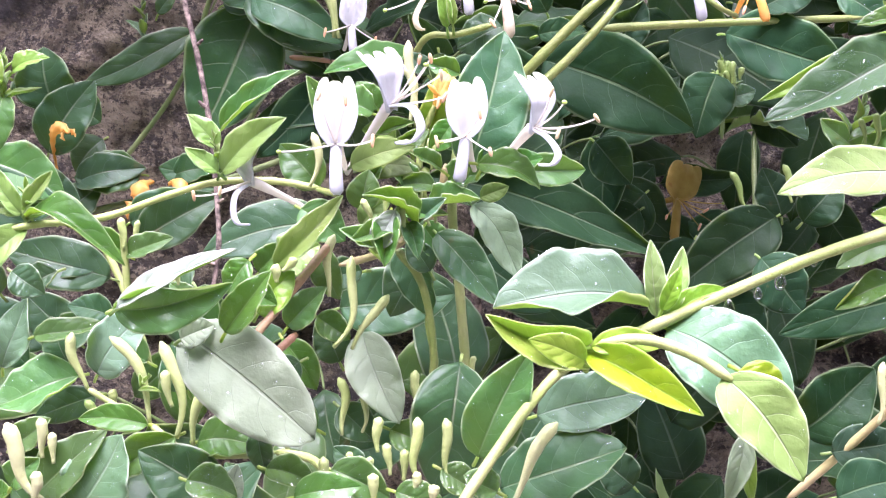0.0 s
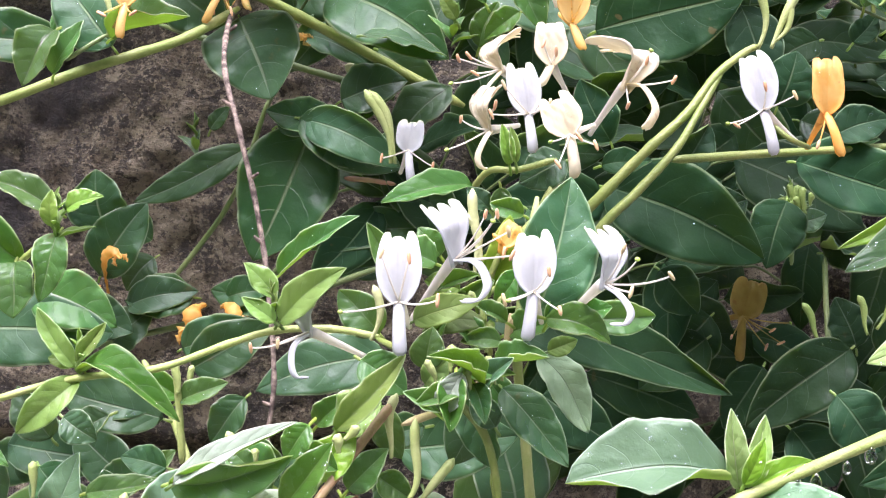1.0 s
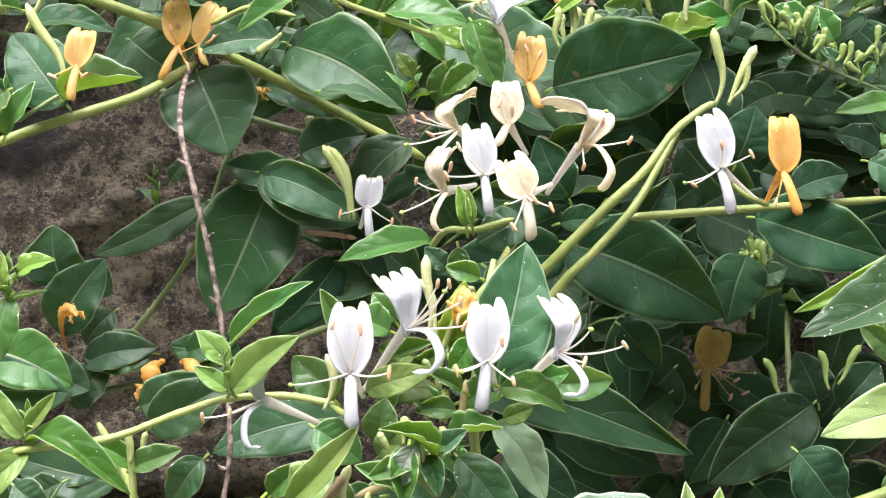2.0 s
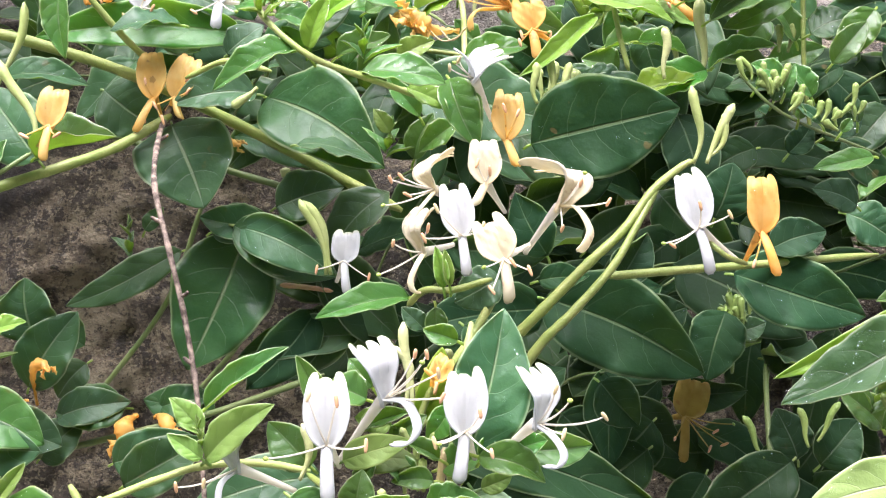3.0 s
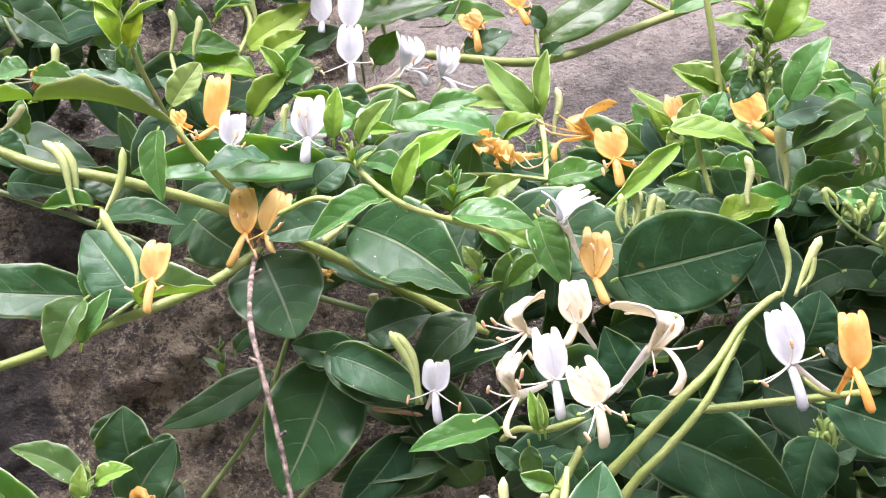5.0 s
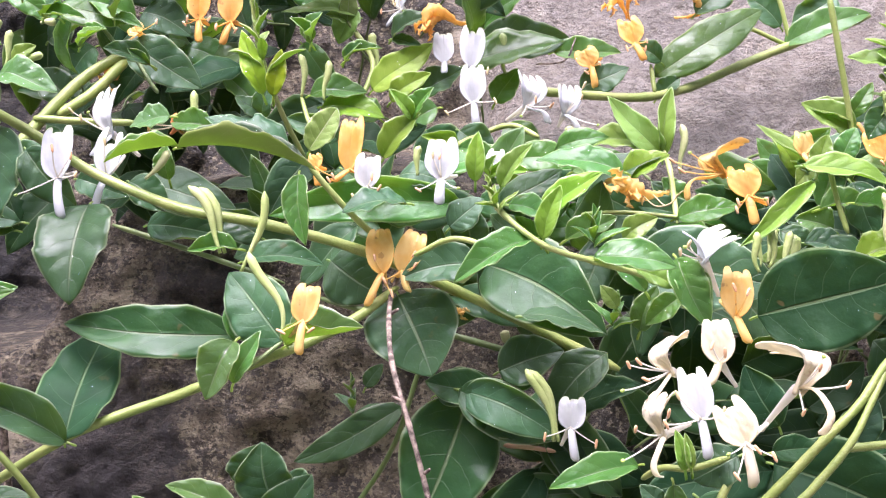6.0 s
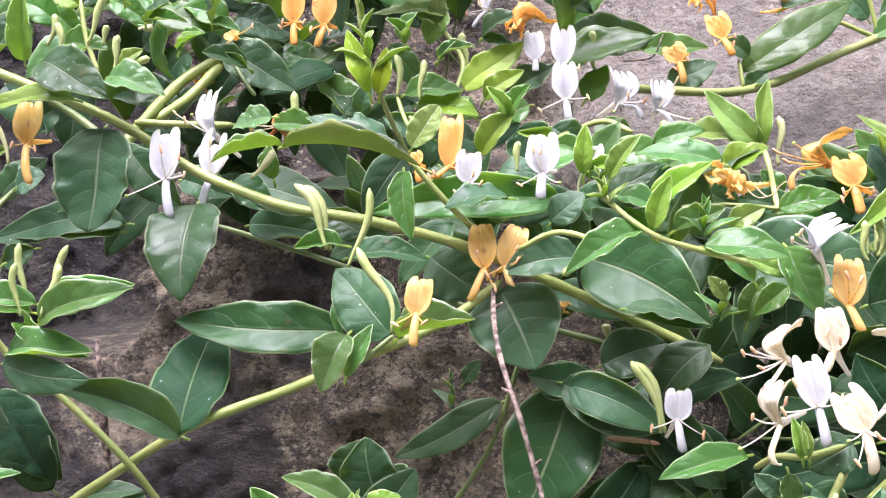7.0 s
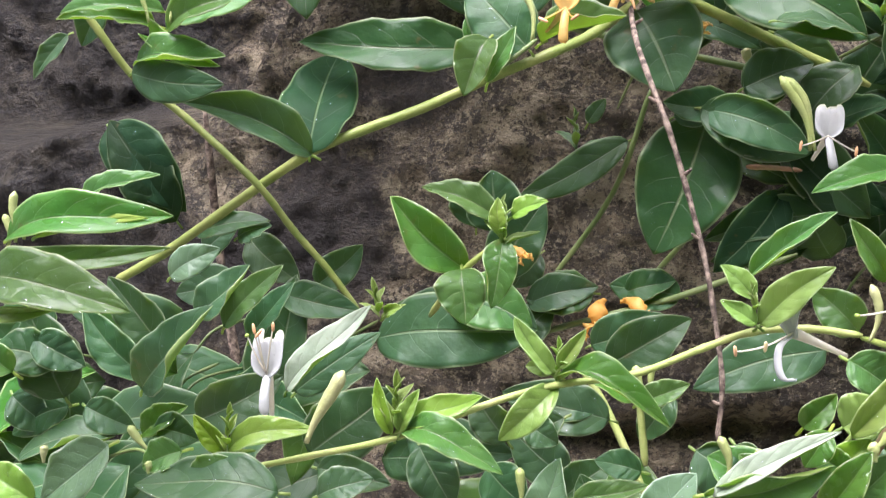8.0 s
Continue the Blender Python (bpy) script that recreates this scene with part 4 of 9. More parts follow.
leaf(central, (3.2, 430, 1207.2), (-4.8, 430, 1196.4), 10.0, (0, -0.8, 0.2), "m")
leaf(central, (-16.7, 432, 1196.3), (-4.8, 432, 1204.3), 9.3, (0, -0.7, 0.3), "m")
leaf(central, (23.5, 440, 1190.2), (35.7, 440, 1194.3), 11.0, (0, -0.7, 0.3), "m", wet=6)
leaf(central, (27.2, 450, 1188.9), (52.6, 455, 1189.9), 15.1, (0, -0.8, 0.2), "m")
leaf(central, (-46, 455, 1183.6), (-60.5, 455, 1199.3), 16.9, (0, -0.9, 0.1), "m")
bud(central, (-2.7, 415, 1172.6), (-1.5, 415, 1183.1), 1.34, "g")
bud(central, (-4.6, 412, 1171.8), (-8, 412, 1181), 1.33, "g")
bud(central, (-24, 402, 1172.5), (-26.7, 402, 1181.4), 1.30, "g")
bud(central, (-14.6, 400, 1168.9), (-13.3, 400, 1179.1), 1.29, "g")
leaf(central, (-9.2, 404, 1172.3), (-26.5, 398, 1182.9), 16.1, (0, -0.45, 0.55), "m", arch=0.12, fold=0.6)
leaf(central, (-4.6, 415, 1177), (12.5, 410, 1181), 15.2, (0, -0.5, 0.5), "m", arch=0.14, fold=0.6)
leaf(central, (-15.6, 400, 1170.8), (-30.1, 396, 1168.3), 10.6, (0, -0.6, 0.4), "m", fold=0.5, wet=6)
leaf(central, (-7.4, 410, 1171), (1.1, 404, 1181.7), 11.9, (0, -0.5, 0.5), "v", arch=0.15, fold=0.7)
leaf(central, (-12, 404, 1173.3), (-8.1, 396, 1161.9), 9.8, (0, -0.55, 0.45), "v", fold=0.6, wet=5)
leaf(central, (-27.5, 412, 1171.8), (-17.9, 412, 1181.3), 8.9, (0, -0.8, 0.2), "u", arch=0.2)
leaf(central, (-22.3, 404, 1163), (-33.9, 398, 1171.8), 14.1, (0, -0.5, 0.5), "m", fold=0.5)
leaf(central, (-0.8, 428, 1190.5), (-12.6, 428, 1196.8), 9.2, (0, -0.6, 0.4), "m", fold=0.5)
leaf(central, (13.1, 430, 1190.4), (19, 430, 1200.3), 8.1, (0, -0.7, 0.3), "m", fold=0.5)

left_shoot = vine_of("honeysuckle_vine", "slender pale green honeysuckle shoot with paired young wet leaves")
stem(left_shoot, 1.14, 1.33, "p", (-291.7, 425, 1139.1), (-268.5, 428, 1142.4), (-238.8, 430, 1147.4), (-207.7, 433, 1153.2), (-170.8, 437, 1165), (-149.8, 438, 1170), (-122.9, 440, 1172.9), (-99, 443, 1181), (-82.3, 447, 1185.5), (-63.1, 450, 1185.8), (-45.3, 448, 1183.2), knots=0.12)
leaf(left_shoot, (-81.2, 442, 1197.9), (-92.1, 442, 1209.8), 9.3, (0, -0.7, 0.3), "y")
leaf(left_shoot, (-79.5, 440, 1189.2), (-55.1, 432, 1208.6), 13.7, (0, -0.7, 0.3), "y", fold=0.3, wet=4)
leaf(left_shoot, (-81.8, 452, 1204.9), (-52.1, 448, 1226), 12.4, (0, -0.6, 0.4), "m", fold=0.35, wet=12)
leaf(left_shoot, (-80.9, 440, 1189.2), (-92.7, 440, 1197.9), 7.8, (0, -0.6, 0.4), "y")
shoot_tip(left_shoot, (-80.7, 442, 1189.1), (-82.3, 438, 1205.3), 8, "y", 7, 1)
leaf(left_shoot, (-149.5, 438, 1173.1), (-111.1, 425, 1157), 16, (0, -0.4, 0.6), "m", arch=0.18, fold=0.5, wet=10)
leaf(left_shoot, (-150.9, 438, 1173.7), (-163.9, 438, 1194.7), 9.2, (0, -0.7, 0.3), "y")
leaf(left_shoot, (-148.4, 434, 1176.4), (-138.4, 434, 1190), 7.2, (0, -0.7, 0.3), "y")
leaf(left_shoot, (-149.9, 440, 1169.3), (-171.5, 436, 1150.8), 14.0, (0, -0.8, 0.2), "y", arch=0.1)
leaf(left_shoot, (-150.7, 440, 1174.4), (-161, 440, 1176.6), 8.5, (0, -0.6, 0.4), "y")
shoot_tip(left_shoot, (-149.7, 438, 1170.7), (-147.9, 434, 1187.3), 10, "y", 7, 2)
leaf(left_shoot, (-205.1, 433, 1155.9), (-167.9, 420, 1142.7), 15.0, (0, -0.5, 0.5), "m", arch=0.12, wet=10)
leaf(left_shoot, (-204.4, 433, 1156.3), (-175.8, 433, 1167.3), 12.2, (0, -0.55, 0.45), "y")
shoot_tip(left_shoot, (-208.4, 432, 1154.5), (-204.8, 428, 1176.6), 15, "y", 7, 3)
leaf(left_shoot, (-209.5, 432, 1154.5), (-213.5, 432, 1175), 7.0, (0, -0.8, 0.2), "y")
leaf(left_shoot, (-205.8, 430, 1155.9), (-197.8, 430, 1171), 7.9, (0, -0.7, 0.3), "y")
leaf(left_shoot, (-268.6, 425, 1150.5), (-235.3, 425, 1158), 11.8, (0, -0.6, 0.4), "y", arch=0.1)
leaf(left_shoot, (-270.6, 426, 1149.2), (-281.5, 426, 1163.9), 8.7, (0, -0.7, 0.3), "y")
shoot_tip(left_shoot, (-269.2, 424, 1147.6), (-264.7, 420, 1169.6), 12, "y", 7, 4)
leaf(left_shoot, (-140.9, 497, 1150.4), (-172.8, 497, 1147.4), 17.0, (0, -0.7, 0.3), "d", wet=6)
leaf(left_shoot, (-136, 497, 1144.7), (-178.7, 497, 1156.7), 22.8, (0, -0.7, 0.3), "d", wet=8)
leaf(left_shoot, (-122.5, 470, 1156.5), (-104, 470, 1163.5), 11.8, (0, -0.6, 0.4), "m")
leaf(left_shoot, (-125.1, 480, 1156), (-143.1, 480, 1164.9), 11.9, (0, -0.7, 0.3), "m")
stem(left_shoot, 1.52, 1.30, "p", (-121.7, 470, 1132.7), (-122.6, 470, 1152.5), (-123.2, 468, 1168))
bud(left_shoot, (-122.8, 468, 1159.3), (-123.4, 468, 1171.2), 1.73, "g")
bud(left_shoot, (-120.2, 470, 1159.1), (-117.2, 470, 1170), 1.30, "g")
leaf(left_shoot, (-152.4, 480, 1149.3), (-166.1, 480, 1140.3), 14.1, (0, -0.7, 0.3), "d")
leaf(left_shoot, (-175, 480, 1140.3), (-187.7, 480, 1160.5), 17.9, (0, -0.8, 0.2), "d")

right_shoot = vine_of("honeysuckle_vine", "arching pale honeysuckle shoot with bright young leaves and hanging raindrops")
stem(right_shoot, 1.91, 1.56, "p", (159.2, 376, 1177.7), (136.5, 376, 1172.2), (107.5, 376, 1162), (65.9, 376, 1143.5), (53.4, 374, 1138.6), (36.9, 365, 1132.3), (24.3, 355, 1121.5), (9.1, 345, 1102.2), (1, 340, 1091.3), knots=0.12)
stem(right_shoot, 1.69, 1.52, "p", (34.4, 366, 1131.2), (42, 345, 1141.2), (54.2, 336, 1145.6), (67.8, 333, 1142.1), (78.9, 330, 1135.3))
down(right_shoot, 1.7, 900, (159.2, 376, 1177.7), (136.5, 376, 1172.2), (107.5, 376, 1162), (65.9, 376, 1143.5), (53.4, 374, 1138.6), (36.9, 365, 1132.3), (24.3, 355, 1121.5), (9.1, 345, 1102.2), (1, 340, 1091.3))
down(right_shoot, 1.6, 500, (34.4, 366, 1131.2), (42, 345, 1141.2), (54.2, 336, 1145.6), (67.8, 333, 1142.1), (78.9, 330, 1135.3))
leaf(right_shoot, (64.7, 380, 1149.2), (15.2, 372, 1149.4), 30, (0, -0.5, 0.5), "g", arch=0.08, fold=0.4, wet=26, blunt=0.6, roll=(2.4, 0.15))
leaf(right_shoot, (67.2, 382, 1145.3), (64.8, 382, 1169.6), 10.2, (0, -0.9, 0.1), "l", fold=0.5)
leaf(right_shoot, (68.3, 384, 1145.4), (75.4, 384, 1167.3), 9.2, (0, -0.9, 0.1), "l", fold=0.5)
leaf(right_shoot, (67.6, 376, 1148), (73.5, 376, 1162), 6.3, (0, -0.7, 0.3), "y")
leaf(right_shoot, (71, 380, 1145.6), (89.4, 380, 1154.2), 8.5, (0, -0.5, 0.5), "y")
leaf(right_shoot, (69.8, 378, 1142.3), (104.5, 362, 1121.7), 29, (0, -0.7, 0.3), "g", wet=5, blunt=0.6, roll=(0.2, 0.2))
leaf(right_shoot, (41.9, 350, 1136.7), (11.8, 338, 1152.2), 20, (0, -0.7, 0.3), "b", fold=0.55, wet=8, roll=(0.5, 0.9))
leaf(right_shoot, (39.9, 340, 1138.5), (23.5, 334, 1145.9), 9.4, (0, -0.9, 0.1), "b")
leaf(right_shoot, (41.2, 345, 1140.1), (70.2, 325, 1126.5), 16, (0, -0.75, 0.3), "b", arch=0.08, fold=0.6, wet=6, roll=(0.9, 0.4))
leaf(right_shoot, (41.7, 342, 1142.2), (63.2, 342, 1143), 8.6, (0, -0.7, 0.3), "b")
leaf(right_shoot, (77, 332, 1136), (96.7, 322, 1109.2), 20.5, (0, -0.85, 0.15), "l", fold=0.2, wet=8)
leaf(right_shoot, (81.8, 334, 1137.2), (94.2, 334, 1127.6), 13, (0, -0.8, 0.2), "b")
leaf(right_shoot, (86.5, 345, 1116.3), (81.4, 345, 1096.1), 8.0, (0, -0.8, 0.2), "p", wet=6)
leaf(right_shoot, (88.2, 350, 1113.4), (90.2, 350, 1094.9), 5.8, (0, -0.8, 0.2), "y")
leaf(right_shoot, (10.4, 362, 1105.6), (25.6, 356, 1139), 18.6, (0, -0.85, 0.15), "m", wet=16)
leaf(right_shoot, (18.5, 388, 1088.2), (57.9, 380, 1103.8), 25, (0, -0.6, 0.4), "v", wet=8, blunt=0.6, roll=(0.2, 0.5))
leaf(right_shoot, (30.5, 392, 1111.4), (67.2, 392, 1120.2), 20, (0, -0.65, 0.35), "g", wet=9, blunt=0.3)
leaf(right_shoot, (5.9, 410, 1125.9), (-0.8, 410, 1078.9), 30.3, (0, -0.85, 0.15), "d")
leaf(right_shoot, (15.8, 350, 1098.3), (5.9, 350, 1103.3), 11.3, (0, -0.6, 0.4), "m", wet=12)
bud(right_shoot, (21.8, 372, 1088.3), (35.3, 372, 1113.7), 2.23, "p")
bead("water_drop", (103.8, 375, 1156.9), 1.90, right_shoot)
bead("water_drop", (97, 375, 1153.2), 1.39, right_shoot)
bead("water_drop", (88.1, 375, 1148.8), 1.90, right_shoot)
bead("water_drop", (82.8, 375, 1147.6), 1.90, right_shoot)
bead("water_drop", (40.1, 340, 1136.9), 1.26, right_shoot)
bead("water_drop", (114.4, 376, 1162.9), 1.04, right_shoot)
leaf(right_shoot, (165.8, 434, 1230.9), (111.3, 428, 1207), 25, (0, -0.6, 0.4), "v", arch=0.1, fold=0.45, wet=26, beads=2.0)
leaf(right_shoot, (164.6, 442, 1238.5), (111.7, 438, 1214.3), 10.9, (0, -0.7, 0.3), "y")
leaf(right_shoot, (145.4, 382.0, 1190.6), (102, 374, 1184.1), 18, (0, -0.65, 0.35), "l", fold=0.3, wet=4)
leaf(right_shoot, (157.8, 418, 1172.4), (146.1, 418, 1175.3), 8.4, (0, -0.7, 0.3), "y")
leaf(right_shoot, (165.5, 442, 1149.2), (142.4, 442, 1139.2), 13.4, (0, -0.6, 0.4), "m", wet=6)
leaf(right_shoot, (162.3, 440, 1163.8), (141.7, 440, 1154.5), 10.9, (0, -0.7, 0.3), "m")
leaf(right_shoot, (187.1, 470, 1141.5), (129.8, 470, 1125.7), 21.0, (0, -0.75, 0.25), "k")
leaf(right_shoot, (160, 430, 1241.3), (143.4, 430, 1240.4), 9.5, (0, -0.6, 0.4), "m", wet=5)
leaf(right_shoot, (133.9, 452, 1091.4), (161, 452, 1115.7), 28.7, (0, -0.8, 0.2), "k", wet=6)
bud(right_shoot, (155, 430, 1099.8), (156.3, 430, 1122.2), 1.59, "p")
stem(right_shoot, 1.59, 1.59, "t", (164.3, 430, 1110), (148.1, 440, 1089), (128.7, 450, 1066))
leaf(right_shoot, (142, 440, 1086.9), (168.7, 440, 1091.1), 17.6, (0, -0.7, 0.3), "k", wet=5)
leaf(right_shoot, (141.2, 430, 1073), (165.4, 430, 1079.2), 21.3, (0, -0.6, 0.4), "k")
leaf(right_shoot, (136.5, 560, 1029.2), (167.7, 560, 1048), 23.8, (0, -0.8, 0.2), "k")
leaf(right_shoot, (76, 480, 1062.8), (60, 480, 1076.7), 18.0, (0, -0.8, 0.2), "k")
shoot_tip(right_shoot, (148.2, 450, 1200.3), (152.5, 446, 1216.6), 14, "m", 7, 5)
leaf(right_shoot, (155.9, 460, 1194), (140.7, 460, 1208.7), 13.3, (0, -0.7, 0.3), "m", wet=4)
leaf(right_shoot, (170.4, 455, 1210.7), (154.2, 455, 1194.1), 13.2, (0, -0.7, 0.3), "m")
bud(right_shoot, (154.1, 440, 1198.3), (154.7, 440, 1210.4), 1.42, "d")
bud(right_shoot, (151.7, 442, 1199.3), (149.4, 442, 1208.4), 1.22, "d")

lower_left = vine_of("honeysuckle_vine", "low honeysuckle growth with pale green club-shaped buds and wet leaves")
bud(lower_left, (-123.1, 418, 1114.9), (-127.9, 418, 1134.7), 1.93, "g", bow=-0.1)
bud(lower_left, (-100.4, 412, 1104), (-113.4, 412, 1134.1), 2.09, "g", bow=0.14)
bud(lower_left, (-90.5, 408, 1100), (-95.2, 408, 1133.2), 2.26, "g", bow=0.12)
bud(lower_left, (-90.7, 404, 1111.6), (-92.9, 404, 1124.1), 1.87, "g")
bud(lower_left, (-84.1, 405, 1098.3), (-76.1, 405, 1122.2), 2.24, "g", bow=-0.12)
bud(lower_left, (-121, 425, 1096.5), (-126.2, 425, 1109.4), 1.77, "d")
bud(lower_left, (-114.5, 422, 1107.7), (-116.2, 422, 1113.7), 1.75, "g")
bud(lower_left, (-129.8, 388, 1084.4), (-140.9, 388, 1109.9), 2.87, "p", bow=-0.08)
bud(lower_left, (-131.6, 385, 1084.4), (-131.3, 385, 1094.6), 2.13, "p")
bud(lower_left, (-133.4, 400, 1095.3), (-134, 400, 1108.7), 2.03, "p")
bud(lower_left, (-129.7, 400, 1093.4), (-130, 400, 1103.9), 1.66, "p")
bud(lower_left, (-21.5, 395, 1098.5), (-20.8, 395, 1110.2), 1.82, "g")
bud(lower_left, (-6.6, 388, 1089.1), (-8.4, 388, 1111.8), 1.97, "g")
bud(lower_left, (2.2, 385, 1091.8), (0.7, 385, 1112.1), 1.78, "g")
bud(lower_left, (-17.4, 392, 1091.7), (-18.4, 392, 1102.3), 1.63, "g")
bud(lower_left, (-12.9, 390, 1090.4), (-12.5, 390, 1100.7), 1.62, "g")
bud(lower_left, (-24, 394, 1089.3), (-23.9, 394, 1097.2), 1.46, "g")
bud(lower_left, (-31.7, 398, 1092), (-31.6, 398, 1097.7), 1.29, "g")
bud(lower_left, (-37.2, 386, 1085), (-38.5, 386, 1099.3), 1.78, "g")
bud(lower_left, (-22.4, 382, 1085.3), (-22.3, 382, 1094.9), 1.94, "g")
bud(lower_left, (-9.7, 380, 1087.7), (-8.8, 380, 1096), 1.58, "p")
bud(lower_left, (-2.5, 375, 1087.4), (-2.8, 375, 1093.2), 1.90, "p")
bud(lower_left, (-52.5, 400, 1095.3), (-53.3, 400, 1105.8), 1.48, "g")
bud(lower_left, (8.1, 375, 1087.4), (9.2, 375, 1098.2), 1.39, "g")
stem(lower_left, 1.48, 1.66, "p", (-55.7, 400, 1097.2), (-43.5, 395, 1096.2), (-36.4, 388, 1091), (-33.4, 384, 1081))
stem(lower_left, 1.33, 1.33, "p", (-100.4, 412, 1104), (-86.5, 405, 1095.9), (-68.8, 402, 1095.7), (-55.7, 400, 1097.2))
stem(lower_left, 1.16, 1.16, "p", (-123.1, 418, 1114.9), (-114.4, 418, 1109.5), (-100.4, 412, 1103.6))
shoot_tip(lower_left, (-103.5, 410, 1116.1), (-99.1, 406, 1121.8), 6, "y", 5, 6)
leaf(lower_left, (-130.5, 432, 1116.8), (-159.8, 425, 1106.6), 23, (0, -0.55, 0.45), "m", wet=14, roll=(1.6, 0.2))
leaf(lower_left, (-159.7, 438, 1118.7), (-149.9, 438, 1143.9), 15.4, (0, -0.8, 0.2), "g", wet=5)
leaf(lower_left, (-145.2, 430, 1131.4), (-119, 430, 1136), 10.9, (0, -0.6, 0.4), "m", wet=4)
leaf(lower_left, (-121.4, 424, 1118.9), (-103, 424, 1141.7), 20, (0, -0.7, 0.3), "g", wet=10)
leaf(lower_left, (-139.3, 405, 1079.4), (-113, 405, 1103.3), 18.8, (0, -0.6, 0.4), "m", wet=14)
leaf(lower_left, (-90.5, 408, 1100.6), (-113.5, 408, 1085), 16.8, (0, -0.7, 0.3), "m", fold=0.3, wet=10)
leaf(lower_left, (-74.4, 400, 1079.9), (-101.4, 400, 1098), 23.5, (0, -0.7, 0.3), "d", wet=20)
leaf(lower_left, (-82.4, 404, 1099.7), (-61.9, 404, 1098.1), 17.0, (0, -0.6, 0.4), "m", wet=14)
leaf(lower_left, (-121.6, 400.0, 1077.2), (-107.9, 404.0, 1102.2), 25, (0, -0.6, 0.4), "g", wet=16, roll=(0.2, 0.4))
leaf(lower_left, (-100.4, 410.0, 1104.2), (-125.4, 414.0, 1105.3), 11, (0, -0.65, 0.35), "m", fold=0.3, wet=5)
leaf(lower_left, (-36.4, 388, 1094.7), (-17.2, 388, 1085.4), 15.9, (0, -0.6, 0.4), "m", wet=12)
leaf(lower_left, (-15.1, 380, 1089.6), (1.1, 380, 1084.1), 12.4, (0, -0.6, 0.4), "m")
leaf(lower_left, (-63.1, 402, 1098.6), (-57.4, 402, 1104.4), 7.8, (0, -0.7, 0.3), "m")
leaf(lower_left, (-61.5, 398, 1105.3), (-58.9, 398, 1090.1), 9.2, (0, -0.7, 0.3), "d")
leaf(lower_left, (-71.6, 395, 1079.5), (-67.7, 395, 1094.7), 8.4, (0, -0.8, 0.2), "p")
leaf(lower_left, (-47.3, 380, 1087.7), (-25.8, 380, 1091.4), 12.6, (0, -0.6, 0.4), "m", wet=8)
leaf(lower_left, (-91.4, 430, 1112.1), (-97.1, 430, 1128.3), 13.9, (0, -0.8, 0.2), "d")
leaf(lower_left, (-122.4, 450, 1135.6), (-139, 450, 1139.8), 12.6, (0, -0.7, 0.3), "d")
leaf(lower_left, (-126.5, 440, 1107.9), (-149.5, 440, 1099.5), 13.1, (0, -0.7, 0.3), "d")
leaf(lower_left, (-131.8, 415, 1083.4), (-147.1, 415, 1095.3), 11.7, (0, -0.8, 0.2), "d")
leaf(lower_left, (-61.4, 430, 1097.7), (-69.3, 430, 1112.1), 12.2, (0, -0.7, 0.3), "d")
leaf(lower_left, (-33.9, 440, 1086.9), (-9.1, 440, 1095.3), 18.8, (0, -0.8, 0.2), "d")
leaf(lower_left, (-17.7, 450, 1105.8), (-38.9, 450, 1086.5), 16.9, (0, -0.8, 0.2), "d")
leaf(lower_left, (19.8, 440, 1095.3), (3.3, 440, 1107.9), 20.7, (0, -0.8, 0.2), "d")
leaf(lower_left, (-333.5, 398, 1231.9), (-268.2, 390, 1237.4), 19, (0, -0.6, 0.4), "m", arch=0.08, fold=0.4, wet=6)
leaf(lower_left, (-320.5, 394, 1232.6), (-276.1, 388, 1237.1), 5.7, (0, -0.7, 0.3), "i")
leaf(lower_left, (-337, 392, 1223.7), (-268.9, 388, 1227.1), 10.8, (0, -0.8, 0.2), "m", arch=0.05)
leaf(lower_left, (-331.5, 376, 1221.2), (-275.1, 368, 1208.4), 22, (0, -0.6, 0.4), "m", arch=0.1, wet=10)
leaf(lower_left, (-328.8, 370, 1208.8), (-300.8, 370, 1210.2), 6.6, (0, -1, 0), "y")
leaf(lower_left, (-366.3, 480, 1239.3), (-347.8, 480, 1240.8), 14.7, (0, -0.8, 0.2), "d")
leaf(lower_left, (-333.5, 452, 1241.3), (-299.4, 452, 1251.6), 11.8, (0, -0.55, 0.45), "m")
leaf(lower_left, (-335.2, 432, 1169.8), (-347.9, 432, 1204.4), 27.2, (0, -0.8, 0.2), "d", wet=5)
leaf(lower_left, (-297.2, 425, 1177.4), (-321.2, 425, 1204.5), 16.6, (0, -0.8, 0.2), "d", wet=10)
leaf(lower_left, (-290.9, 405, 1177.4), (-259.8, 398, 1206.6), 20.5, (0, -0.75, 0.25), "d", wet=10)
leaf(lower_left, (-301.7, 450, 1184.4), (-322.9, 450, 1213.5), 18.3, (0, -0.8, 0.2), "d")
leaf(lower_left, (-299.6, 480, 1193.5), (-276.3, 480, 1213.5), 18.1, (0, -0.7, 0.3), "d")
bud(lower_left, (-329.2, 396, 1230.8), (-327.9, 396, 1248.3), 1.59, "g")
bud(lower_left, (-327.1, 398, 1231.6), (-325.6, 398, 1243.8), 1.60, "g")
bud(lower_left, (-334.9, 400, 1228.8), (-335, 400, 1240.6), 1.43, "g")
bud(lower_left, (-292, 410, 1154.3), (-299.1, 410, 1163.5), 1.65, "g")
bud(lower_left, (-327.3, 400, 1152.9), (-326.6, 400, 1159), 1.61, "p")
bud(lower_left, (-288.3, 400, 1148.8), (-288.4, 400, 1153.1), 1.43, "g")
flower(lower_left, (-261.4, 451, 1172.8), (-259.6, 451, 1190.4), (-262, 448, 1158.8), (-267.5, 469, 1147), 13, kind="w", reach=5, spread=7, curl=0.08, split=0.6, ends=((-266.5, 446, 1189.5), (-263.6, 446, 1192), (-256, 446, 1192.5), (-262, 446, 1190)))
